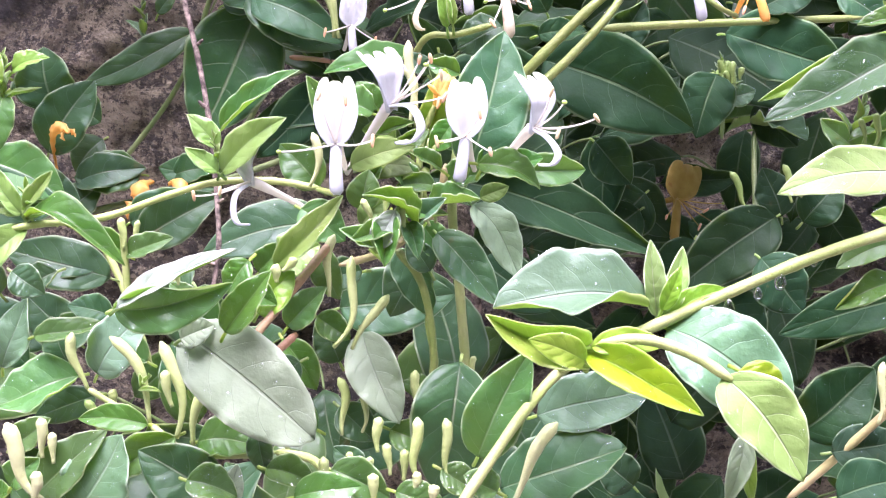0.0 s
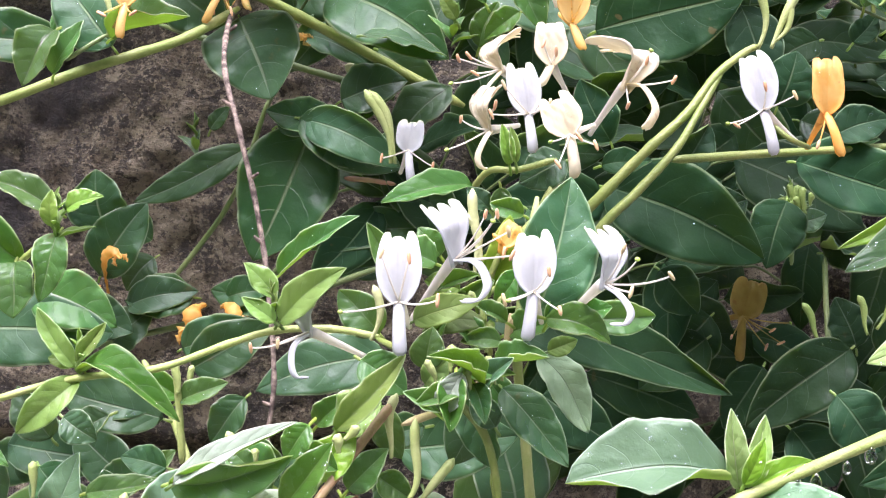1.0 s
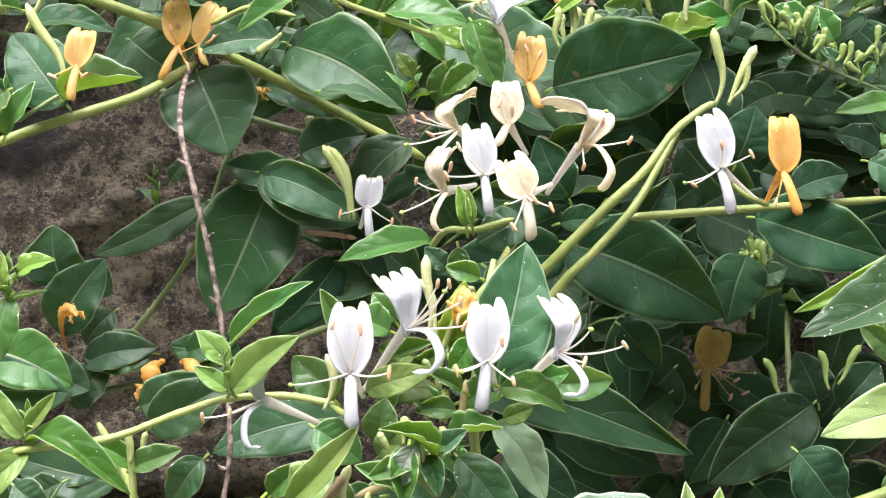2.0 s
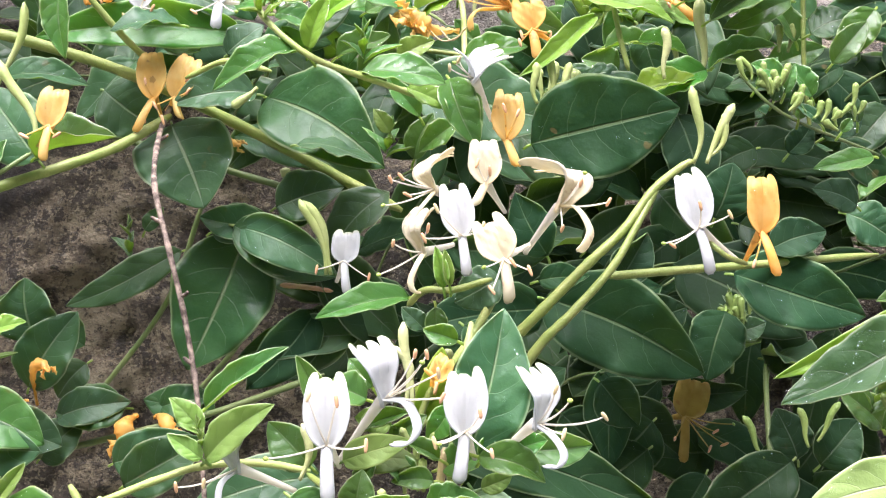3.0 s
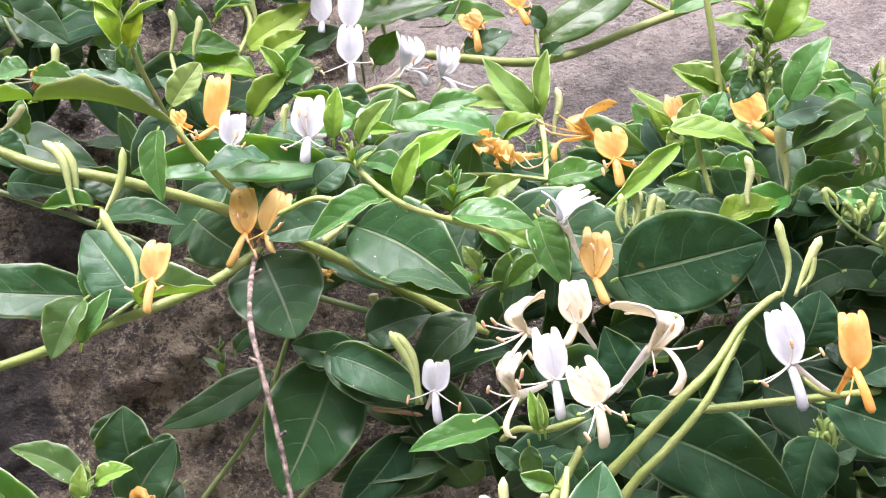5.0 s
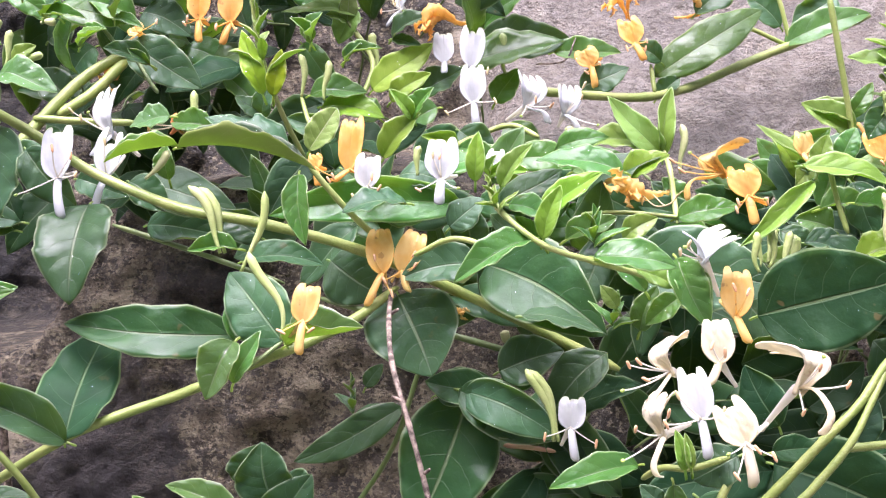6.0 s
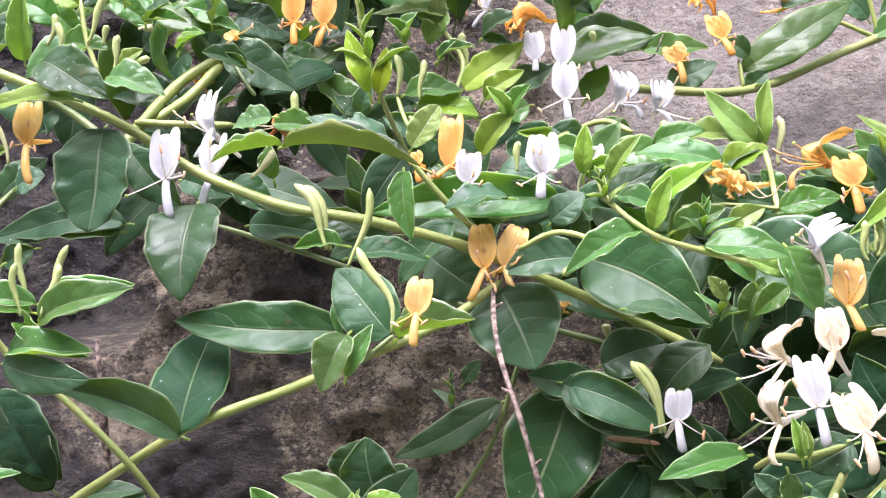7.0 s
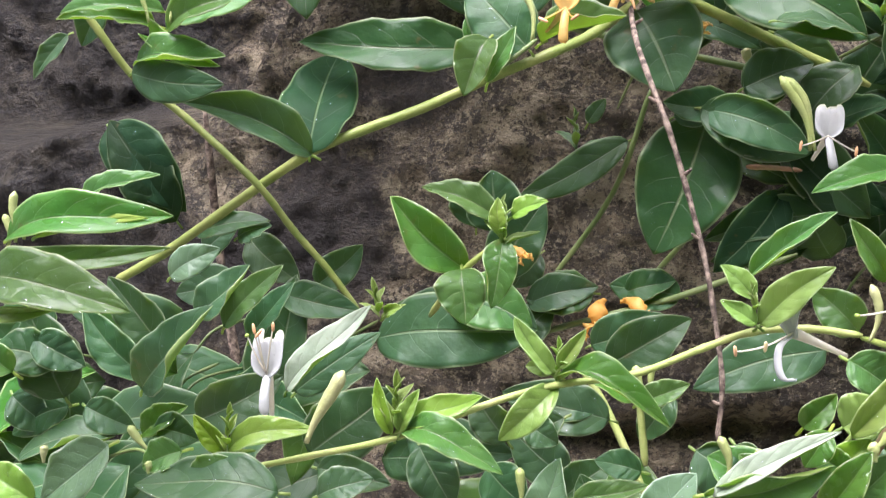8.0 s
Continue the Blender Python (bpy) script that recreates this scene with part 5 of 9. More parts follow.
leaf(lower_left, (-251, 442, 1169.2), (-215, 435, 1200.6), 13.3, (0, -0.65, 0.35), "s", fold=0.3)
leaf(lower_left, (-251.1, 452, 1166.6), (-216.3, 452, 1188.4), 14.2, (0, -0.9, 0.1), "d")
bud(lower_left, (-238, 422, 1154), (-222.7, 422, 1179.4), 2.64, "p")
leaf(lower_left, (-300.5, 475, 1151.4), (-263.2, 475, 1169.2), 24.0, (0, -0.8, 0.2), "d")
leaf(lower_left, (-253, 470, 1138.3), (-217.3, 470, 1163.7), 28.0, (0, -0.8, 0.2), "d")
leaf(lower_left, (-241.8, 445, 1139), (-213.9, 445, 1132.5), 15.1, (0, -0.7, 0.3), "d")
leaf(lower_left, (-298.1, 392, 1160.6), (-324.4, 392, 1141.1), 21.0, (0, -0.65, 0.35), "g", wet=16)
leaf(lower_left, (-239.9, 395, 1143.2), (-291.3, 395, 1146.2), 22.4, (0, -0.5, 0.5), "d", wet=5)
leaf(lower_left, (-296.6, 415, 1159.3), (-278.6, 415, 1169.2), 12.9, (0, -0.6, 0.4), "m")
leaf(lower_left, (-290.7, 412, 1161.9), (-274, 412, 1157.7), 14.0, (0, -0.7, 0.3), "d")
leaf(lower_left, (-338.1, 440, 1164.9), (-362.8, 440, 1154.2), 14.8, (0, -0.7, 0.3), "d")
leaf(lower_left, (-335.8, 430, 1184.1), (-363.3, 430, 1189), 18.8, (0, -0.7, 0.3), "d")
leaf(lower_left, (-325.8, 390, 1141.7), (-346.2, 390, 1153.6), 16.7, (0, -0.7, 0.3), "y")
leaf(lower_left, (-284.7, 542, 1194.8), (-248, 542, 1185.9), 18.2, (0, -0.65, 0.35), "d")
leaf(lower_left, (-273.4, 560, 1196.9), (-250.2, 560, 1214.8), 18.8, (0, -0.9, 0.1), "d")
leaf(lower_left, (-312.9, 485, 1209.7), (-290.3, 485, 1220.5), 14.3, (0, -0.8, 0.2), "g")
leaf(lower_left, (-296.9, 500, 1186), (-268.9, 500, 1211.4), 14.1, (0, -0.7, 0.3), "m")
leaf(lower_left, (-293.4, 520, 1178.1), (-271.1, 520, 1202.3), 14.6, (0, -0.7, 0.3), "d")
shoot_tip(lower_left, (-220.7, 470, 1190.3), (-221.5, 466, 1205.1), 12, "y", 7, 7)
leaf(lower_left, (-218.7, 470, 1192.5), (-211.8, 470, 1195.6), 7.4, (0, -0.6, 0.4), "y")
leaf(lower_left, (-289.3, 500, 1205), (-317.5, 500, 1201.1), 19.5, (0, -0.7, 0.3), "d")
leaf(lower_left, (-310.9, 560, 1221), (-293.7, 560, 1225.6), 16.1, (0, -0.5, 0.5), "d")
leaf(lower_left, (-316.4, 590, 1219.2), (-291.5, 590, 1195.7), 21.7, (0, -0.8, 0.2), "d")
leaf(lower_left, (-340.8, 590, 1211.6), (-321.9, 590, 1225), 13.6, (0, -0.8, 0.2), "d")

left_sprig = vine_of("honeysuckle_vine", "honeysuckle sprig with rounded green leaves and bright shoot tip")
leaf(left_sprig, (-190.9, 495, 1207.1), (-218.2, 488, 1238.2), 22.4, (0, -0.8, 0.2), "m", blunt=0.2)
leaf(left_sprig, (-176.5, 495, 1227), (-206.8, 495, 1241.1), 15.1, (0, -0.6, 0.4), "m")
leaf(left_sprig, (-173.6, 488, 1219), (-178.7, 480, 1192.7), 15.2, (0, -0.9, 0.1), "m", wet=5)
leaf(left_sprig, (-191.5, 490, 1207.6), (-189.6, 482, 1186.3), 23.6, (0, -0.85, 0.15), "m")
shoot_tip(left_sprig, (-174.2, 488, 1215.7), (-172.1, 484, 1236.8), 12, "y", 9, 8)
leaf(left_sprig, (-169.5, 486, 1227.8), (-154.9, 486, 1233.1), 10.3, (0, -0.6, 0.4), "y")
stem(left_sprig, 1.40, 1.17, "g", (-211.7, 520, 1185.7), (-192.4, 494, 1205.7), (-175, 490, 1218.9), knots=0.2)
leaf(left_sprig, (-174, 484, 1221.5), (-174.4, 484, 1235.8), 7.8, (0, -0.8, 0.2), "y")

crossing_vine = vine_of("honeysuckle_vine", "bare green honeysuckle stem with folded leaves crossing the stone")
stem(crossing_vine, 1.82, 1.59, "g", (-366.4, 505, 1344.1), (-351, 512, 1317.1), (-339.2, 520, 1296), (-318, 526, 1276.3), (-288.3, 526, 1246.7), (-273.6, 532, 1223.8), (-260.9, 538, 1205.6), (-248.4, 545, 1183.5), knots=0.05)
leaf(crossing_vine, (-321.6, 486, 1298.5), (-279.1, 476, 1297.1), 18.3, (0, -0.6, 0.4), "m", fold=0.3)
leaf(crossing_vine, (-323, 484, 1293.9), (-279.8, 474, 1285.9), 17.2, (0, -1, 0), "d")
leaf(crossing_vine, (-341, 560, 1229.8), (-371.7, 560, 1279.7), 28.3, (0, -0.95, 0.05), "k")
leaf(crossing_vine, (-308.7, 488, 1318.4), (-349.9, 478, 1319.3), 16.9, (0, -0.6, 0.4), "m")
leaf(crossing_vine, (-306, 484, 1310.5), (-261.1, 478, 1322.4), 18.8, (0, -0.7, 0.3), "m")
bud(crossing_vine, (-312.3, 480, 1313.3), (-313.5, 480, 1335.9), 1.72, "g")
bud(crossing_vine, (-303.1, 480, 1312.6), (-294.3, 480, 1334.3), 1.72, "g")
leaf(crossing_vine, (-463.3, 700, 1340.7), (-487.8, 700, 1315.3), 14.8, (0, -0.8, 0.2), "d")
leaf(crossing_vine, (-316, 505, 1313.1), (-269.1, 498, 1324.7), 20.0, (0, -0.65, 0.35), "m")
leaf(crossing_vine, (-320.2, 505, 1315.1), (-360.8, 495, 1319.7), 20.1, (0, -0.5, 0.5), "m", fold=0.4)
leaf(crossing_vine, (-322.8, 504, 1310.5), (-287.1, 490, 1294.6), 26.0, (0, -0.8, 0.2), "m", fold=0.6, wet=4, roll=(0.3, 1.0))
bud(crossing_vine, (-323.1, 505, 1316.4), (-325, 505, 1346), 1.87, "g")
bud(crossing_vine, (-314.5, 505, 1312.5), (-302.2, 505, 1343.7), 1.87, "g")
flower(crossing_vine, (-348.1, 560, 1398.8), (-344.8, 560, 1422.9), (-344.9, 557, 1377.9), (-344.5, 578, 1402.3), 15.5, kind="y", stamens=3, spread=8, reach=6)
leaf(crossing_vine, (-315.2, 600, 1360.3), (-392.1, 600, 1356), 22.9, (0, -0.7, 0.3), "d")
leaf(crossing_vine, (-369.9, 590, 1382), (-354.2, 590, 1386.9), 17.7, (0, -0.7, 0.3), "d")
leaf(crossing_vine, (-372.5, 560, 1276.5), (-335.8, 560, 1234.2), 31.2, (0, -0.9, 0.1), "k")
leaf(crossing_vine, (-364.4, 560, 1339.8), (-383.1, 560, 1315.7), 21.0, (0, -0.8, 0.2), "d")
leaf(crossing_vine, (-377.1, 620, 1351.5), (-397.1, 620, 1343.4), 17.7, (0, -0.8, 0.2), "d")

middle_vine = vine_of("honeysuckle_vine", "green honeysuckle stem with yellowed flower crossing the stone wall")
stem(middle_vine, 2.24, 2.24, "g", (-371.7, 552, 1202.4), (-343, 548, 1215.7), (-310.6, 540, 1233.1), (-265.5, 532, 1257.4), (-239, 537, 1267.3), (-213.4, 541, 1275.2), (-184.4, 543, 1286.1), (-159.4, 550, 1295), (-140.6, 566, 1304.2), (-120.6, 582, 1319.2), knots=0.08)
stem(middle_vine, 0.92, 0.92, "d", (-173, 498, 1286.6), (-166.1, 500, 1291.4), (-158.5, 505, 1297.5))
leaf(middle_vine, (-176.9, 498, 1298.5), (-186.6, 488, 1275.8), 20.2, (0, -0.75, 0.25), "m", fold=0.4)
leaf(middle_vine, (-178.6, 500, 1281.5), (-166.1, 500, 1302.5), 11.8, (0, -0.7, 0.3), "m", fold=0.3)
leaf(middle_vine, (-156.9, 505, 1296), (-121.9, 492, 1302.5), 25.2, (0, -0.35, 0.65), "m", fold=0.7)
leaf(middle_vine, (-165.5, 535, 1296.6), (-192.5, 548, 1328.4), 29.6, (0, -0.9, 0.1), "d")
bud(middle_vine, (-162.1, 518, 1298.1), (-175.3, 518, 1335.9), 2.16, "g", bow=0.1)
flower(middle_vine, (-144.7, 484, 1305.5), (-141.8, 484, 1320.5), (-145.9, 481, 1292.7), (-154.1, 500, 1300), 11.6, kind="y", stamens=2, reach=4, spread=8, curl=0.05, split=0.14)
leaf(middle_vine, (-263.2, 527, 1257.2), (-258.6, 572, 1305), 36.1, (0, -0.95, 0.05), "k")
leaf(middle_vine, (-260.1, 522, 1256.9), (-308.5, 498, 1282), 24.6, (0, -0.65, 0.35), "d", arch=0.1, fold=0.45, wet=3)
leaf(middle_vine, (-189.4, 552, 1299.5), (-270.3, 546, 1308.3), 27.6, (0, -0.7, 0.3), "d", arch=0.05)
leaf(middle_vine, (-193.9, 548, 1313.4), (-190.6, 548, 1296.4), 5.1, (0, -0.8, 0.2), "m")

upper_vine = vine_of("honeysuckle_vine", "long green honeysuckle stem with white and gold flowers and hanging leaves")
stem(upper_vine, 2.33, 2.59, "g", (-440, 562, 1470), (-353.8, 560, 1431.5), (-314.8, 560, 1413.5), (-292.8, 565, 1400.3), (-263.1, 568, 1379.4), (-219.3, 562, 1360), (-182.1, 566, 1351.5), (-138.7, 580, 1337.7), (-94.4, 592, 1316.7), (-54.8, 602, 1295.5), (-17.6, 606, 1275.2), knots=0.06)
leaf(upper_vine, (-310.1, 565, 1404.7), (-315.6, 555, 1352.9), 44, (0, -0.9, 0.1), "d", blunt=0.5)
leaf(upper_vine, (-263.9, 563, 1363.9), (-262.8, 535, 1316.6), 38.1, (0, -0.9, 0.1), "d")
flower(upper_vine, (-275.6, 556, 1375.8), (-275, 556, 1401.5), (-272.2, 553, 1356.8), (-275.4, 574, 1380.7), 16, kind="w", split=0.4, ends=((-291.8, 546, 1368.4), (-274.6, 548, 1389.5), (-265.8, 548, 1385.5), (-262.8, 546, 1376.5)))
side_flower(upper_vine, (-258.5, 618, 1393.1), (-265.9, 600, 1402.5), (-267.5, 597, 1412.1), (-266.3, 602, 1428.1), ((-267.8, 594, 1398.1), (-269.7, 591, 1396.4), (-271.5, 590, 1393.5), (-273.4, 590, 1390.8)), ((-282.8, 590, 1413.8), (-273.5, 589, 1412.2), (-277, 588, 1409.4)), 12.5, (-0.4, -0.9, 0.1), "w", 0.26)
flower(upper_vine, (-260.7, 578, 1378.9), (-257.2, 578, 1402.5), (-265.4, 575, 1361.3), (-258.3, 596, 1390.5), 14, kind="w", split=0.8, ends=((-258, 570, 1394.6), (-266, 570, 1379.8)))
leaf(upper_vine, (-219.3, 562, 1389.8), (-251, 550, 1381.8), 17.0, (0, -0.25, 0.75), "m", fold=0.7)
leaf(upper_vine, (-217.8, 556, 1387.7), (-150.5, 546, 1372.7), 23.0, (0, -0.2, 0.8), "v", fold=0.9, wet=26)
leaf(upper_vine, (-174.2, 592, 1387.7), (-215.1, 592, 1406.8), 23.1, (0, -0.4, 0.6), "d", wet=14)
leaf(upper_vine, (-158.2, 545, 1371), (-154.5, 538, 1338.6), 16.0, (0, -0.85, 0.15), "m")
leaf(upper_vine, (-89.7, 600, 1358.2), (-184.7, 592, 1356.8), 25.5, (0, -0.9, 0.1), "m", arch=0.02)
leaf(upper_vine, (-113.3, 570, 1357.9), (-143.2, 566, 1354.8), 22.9, (0, -0.3, 0.7), "d")
bud(upper_vine, (-196.4, 548, 1337.4), (-210.3, 548, 1368.6), 2.28, "g", bow=0.1)
bud(upper_vine, (-195.4, 552, 1337.5), (-206.6, 552, 1368.2), 2.30, "g", bow=0.1)
bud(upper_vine, (-187.7, 550, 1328.2), (-175.5, 550, 1364.7), 2.03, "g")
leaf(upper_vine, (-189.4, 552, 1339.3), (-213.2, 552, 1339.5), 14.7, (0, -0.6, 0.4), "m", fold=0.5)
leaf(upper_vine, (-190, 562, 1333.8), (-151.7, 562, 1330.3), 16.8, (0, -0.55, 0.45), "d")
flower(upper_vine, (-126.6, 574, 1325.5), (-127.7, 574, 1347), (-133.8, 571, 1310.3), (-127.6, 592, 1320.5), 13.6, kind="y", stamens=3, reach=5, spread=5, drop=-9, curl=0.1, split=0.1)
flower(upper_vine, (-117.2, 574, 1325.8), (-109.2, 574, 1344.6), (-114.2, 571, 1316.2), (-124.9, 592, 1322.3), 13.6, kind="y", stamens=4, reach=5, spread=9, drop=-5, curl=0.1, split=0.1)
leaf(upper_vine, (-121.3, 586, 1315.2), (-105.2, 576, 1276.6), 45.7, (0, -0.9, 0.1), "d")
leaf(upper_vine, (-81.6, 580, 1328.1), (-117.8, 572, 1323), 24.2, (0, -0.65, 0.35), "d", fold=0.35)
leaf(upper_vine, (-79, 596, 1328.3), (-23.7, 565, 1293.3), 43.5, (0, -0.85, 0.15), "d", wet=6)
leaf(upper_vine, (-61.5, 560, 1303.5), (-24.4, 560, 1294), 18.8, (0, -0.3, 0.7), "d")
bud(upper_vine, (-78.2, 560, 1328.7), (-89.5, 560, 1320), 2.07, "g")
leaf(upper_vine, (-74.9, 590, 1277.2), (-43.8, 590, 1286), 25.3, (0, -0.8, 0.2), "d")
leaf(upper_vine, (-92.7, 590, 1269), (-47, 590, 1245.1), 26.8, (0, -0.8, 0.2), "d", wet=8)
leaf(upper_vine, (-80, 596, 1268.1), (-111.2, 596, 1273.3), 19.9, (0, -0.8, 0.2), "d")
stem(upper_vine, 1.69, 1.69, "d", (-164.9, 610, 1315.7), (-99.3, 605, 1295.1), (-68.9, 600, 1285.7))
bud(upper_vine, (-69, 605, 1287.7), (-72.7, 605, 1296.2), 2.52, "p")
spent_flower(upper_vine, 2.2, "y", (-109.5, 600, 1315.5), (-103.2, 594, 1311), (-96.1, 590, 1307.5), (-90.6, 588, 1305.8))
flower(upper_vine, (-41.9, 562, 1252), (-40.2, 562, 1266.4), (-40.3, 559, 1238), (-46.7, 580, 1243.1), 13.0, kind="w", spread=14, reach=5, stamens=2, split=0.16, curl=0.05)
bud(upper_vine, (-49.6, 560, 1246.9), (-60.9, 560, 1279.6), 2.33, "g", bow=0.1)
leaf(upper_vine, (-318.9, 600, 1356.3), (-378.1, 600, 1356.5), 23.3, (0, -0.6, 0.4), "d")
leaf(upper_vine, (-253.8, 590, 1376.7), (-233.8, 590, 1361.3), 18.5, (0, -0.6, 0.4), "d")
leaf(upper_vine, (-254.4, 600, 1376.1), (-201.7, 600, 1358.7), 26.3, (0, -0.6, 0.4), "d")
leaf(upper_vine, (-254.3, 615, 1356.6), (-209.1, 615, 1348.4), 20.5, (0, -0.8, 0.2), "d")
leaf(upper_vine, (-280.5, 590, 1379.6), (-254.1, 590, 1369.5), 20.6, (0, -0.7, 0.3), "d")
leaf(upper_vine, (-307, 590, 1395.7), (-281, 590, 1365.3), 22.1, (0, -0.8, 0.2), "d")
leaf(upper_vine, (-226.9, 570, 1374.7), (-227.7, 570, 1391.3), 12.1, (0, -0.7, 0.3), "m", wet=4)
bud(upper_vine, (-234.9, 560, 1374.3), (-223.2, 560, 1387.1), 2.07, "p")
leaf(upper_vine, (-158.3, 610, 1334), (-133, 610, 1315.7), 31.7, (0, -0.8, 0.2), "d")
leaf(upper_vine, (-190.5, 600, 1346.7), (-213.4, 600, 1359.4), 17.8, (0, -0.7, 0.3), "d")
stem(upper_vine, 1.41, 1.41, "d", (-270.8, 610, 1357.2), (-229.6, 612, 1342), (-182.1, 610, 1323.7))
bud(upper_vine, (-225.3, 600, 1396.1), (-222.8, 600, 1422), 2.22, "g")
leaf(upper_vine, (-214.7, 600, 1402.7), (-235.3, 600, 1406.9), 16.6, (0, -0.6, 0.4), "m")
leaf(upper_vine, (-232.1, 590, 1408.2), (-252.9, 590, 1403.8), 16.3, (0, -0.6, 0.4), "m")

background_vine = vine_of("honeysuckle_vine", "shaded dark green honeysuckle foliage close against the stone")
leaf(background_vine, (-130.3, 646, 1257.1), (-189.2, 646, 1229.8), 19.6, (0, -0.8, 0.2), "d")
stem(background_vine, 1.45, 1.45, "d", (-177.6, 655, 1181.9), (-139.1, 650, 1231.2), (-117.4, 640, 1282.7))
stem(background_vine, 1.42, 1.42, "d", (-122.2, 640, 1186.2), (-98.8, 630, 1212.4), (-83, 620, 1240.7))
stem(background_vine, 1.59, 1.59, "d", (-204.5, 600, 1159), (-150.9, 600, 1171.4), (-108.1, 600, 1181.3), (-53.8, 590, 1200.3))
shoot_tip(background_vine, (-157.1, 650, 1250.1), (-156.8, 646, 1274.5), 16, "d", 7, 9)
leaf(background_vine, (-150.9, 655, 1267.6), (-141.1, 655, 1279.4), 9.2, (0, -0.8, 0.2), "d")
leaf(background_vine, (-210.3, 640, 1216.3), (-204.7, 640, 1240.6), 29.7, (0, -0.9, 0.1), "d")
leaf(background_vine, (-193.1, 640, 1222.4), (-178.4, 640, 1210.2), 23.8, (0, -0.9, 0.1), "d")
leaf(background_vine, (-91.5, 606, 1263.8), (-118.5, 598, 1202), 49.2, (0, -0.9, 0.1), "d")
leaf(background_vine, (-37.9, 602, 1217.1), (-95.2, 602, 1207.4), 22.4, (0, -0.75, 0.25), "d")
leaf(background_vine, (-189.4, 600, 1216), (-194.1, 600, 1245.9), 30.7, (0, -0.95, 0.05), "d")
leaf(background_vine, (-192.4, 598, 1195), (-168.9, 598, 1229.9), 27.5, (0, -0.9, 0.1), "d")
leaf(background_vine, (-44.1, 610, 1229.9), (-71.7, 610, 1197.9), 27.3, (0, -0.8, 0.2), "d")
leaf(background_vine, (-44.2, 615, 1240.4), (-87.7, 615, 1246.6), 25.2, (0, -0.8, 0.2), "d")
leaf(background_vine, (-63.4, 620, 1256.9), (-72, 620, 1240.5), 16.6, (0, -0.8, 0.2), "d")
leaf(background_vine, (-92.1, 590, 1268.4), (-47, 580, 1245.7), 24.3, (0, -0.8, 0.2), "d", wet=6)
leaf(background_vine, (-73.8, 595, 1273.7), (-47.2, 595, 1289), 26.6, (0, -0.85, 0.15), "d")
leaf(background_vine, (-106.5, 600, 1266.3), (-79.7, 600, 1273.8), 19.1, (0, -0.8, 0.2), "d")
leaf(background_vine, (-58.9, 610, 1303), (-27, 610, 1278.1), 22.0, (0, -0.8, 0.2), "d")
leaf(background_vine, (-180.1, 600, 1179.9), (-145.3, 600, 1187.3), 20.1, (0, -0.7, 0.3), "d")
leaf(background_vine, (-133.1, 605, 1183.6), (-108.9, 605, 1188.5), 17.4, (0, -0.7, 0.3), "d")
leaf(background_vine, (-148.7, 580, 1162.3), (-112.5, 580, 1174.5), 23.7, (0, -0.8, 0.2), "d")
leaf(background_vine, (-200.6, 590, 1182), (-174.7, 590, 1168.5), 24.0, (0, -0.8, 0.2), "d")
leaf(background_vine, (-210, 560, 1189.8), (-173.1, 560, 1174.3), 29.2, (0, -0.7, 0.3), "m")
leaf(background_vine, (-188.5, 600, 1161.4), (-166.8, 600, 1179.7), 21.6, (0, -0.8, 0.2), "d")
leaf(background_vine, (-177.4, 640, 1201.4), (-192, 640, 1184.5), 19.9, (0, -0.9, 0.1), "d")
spent_flower(background_vine, 2.5, "o", (-189.1, 600, 1186), (-188.9, 595, 1195.4), (-186.9, 588, 1203.4), (-182, 584, 1207.5), (-177.5, 580, 1204.5))
spent_flower(background_vine, 2.4, "o", (-187.3, 582, 1190.8), (-194.6, 585, 1189.5), (-198.2, 588, 1184.5), (-194.5, 584, 1176.5))
spent_flower(background_vine, 4.4, "o", (-142.7, 602, 1180.5), (-144.4, 594, 1180), (-145.6, 588, 1176.5), (-145.6, 587, 1170.5))
spent_flower(background_vine, 3.6, "o", (-135.5, 604, 1179.5), (-131.5, 598, 1180.5), (-126.8, 592, 1178.5), (-124.1, 589, 1173.5))
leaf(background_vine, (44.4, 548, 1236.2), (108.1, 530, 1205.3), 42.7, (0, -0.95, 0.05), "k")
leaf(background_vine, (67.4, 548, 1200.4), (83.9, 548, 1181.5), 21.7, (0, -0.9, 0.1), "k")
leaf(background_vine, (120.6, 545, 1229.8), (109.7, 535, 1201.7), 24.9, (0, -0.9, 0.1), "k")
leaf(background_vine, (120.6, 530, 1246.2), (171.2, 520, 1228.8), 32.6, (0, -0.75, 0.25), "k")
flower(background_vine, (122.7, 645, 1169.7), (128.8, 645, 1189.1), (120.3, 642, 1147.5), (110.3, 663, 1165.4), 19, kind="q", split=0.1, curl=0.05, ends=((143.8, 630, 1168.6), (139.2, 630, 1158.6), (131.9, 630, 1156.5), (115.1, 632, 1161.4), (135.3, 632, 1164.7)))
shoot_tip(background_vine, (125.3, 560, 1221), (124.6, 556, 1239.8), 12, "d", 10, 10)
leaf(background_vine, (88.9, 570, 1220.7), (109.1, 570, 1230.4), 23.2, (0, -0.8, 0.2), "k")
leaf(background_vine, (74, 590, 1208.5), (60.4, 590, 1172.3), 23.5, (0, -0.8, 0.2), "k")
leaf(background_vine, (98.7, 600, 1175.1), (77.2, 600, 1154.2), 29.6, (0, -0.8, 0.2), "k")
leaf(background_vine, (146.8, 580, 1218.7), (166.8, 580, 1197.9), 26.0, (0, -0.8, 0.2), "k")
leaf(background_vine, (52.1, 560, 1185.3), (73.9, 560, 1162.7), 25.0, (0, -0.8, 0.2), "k")
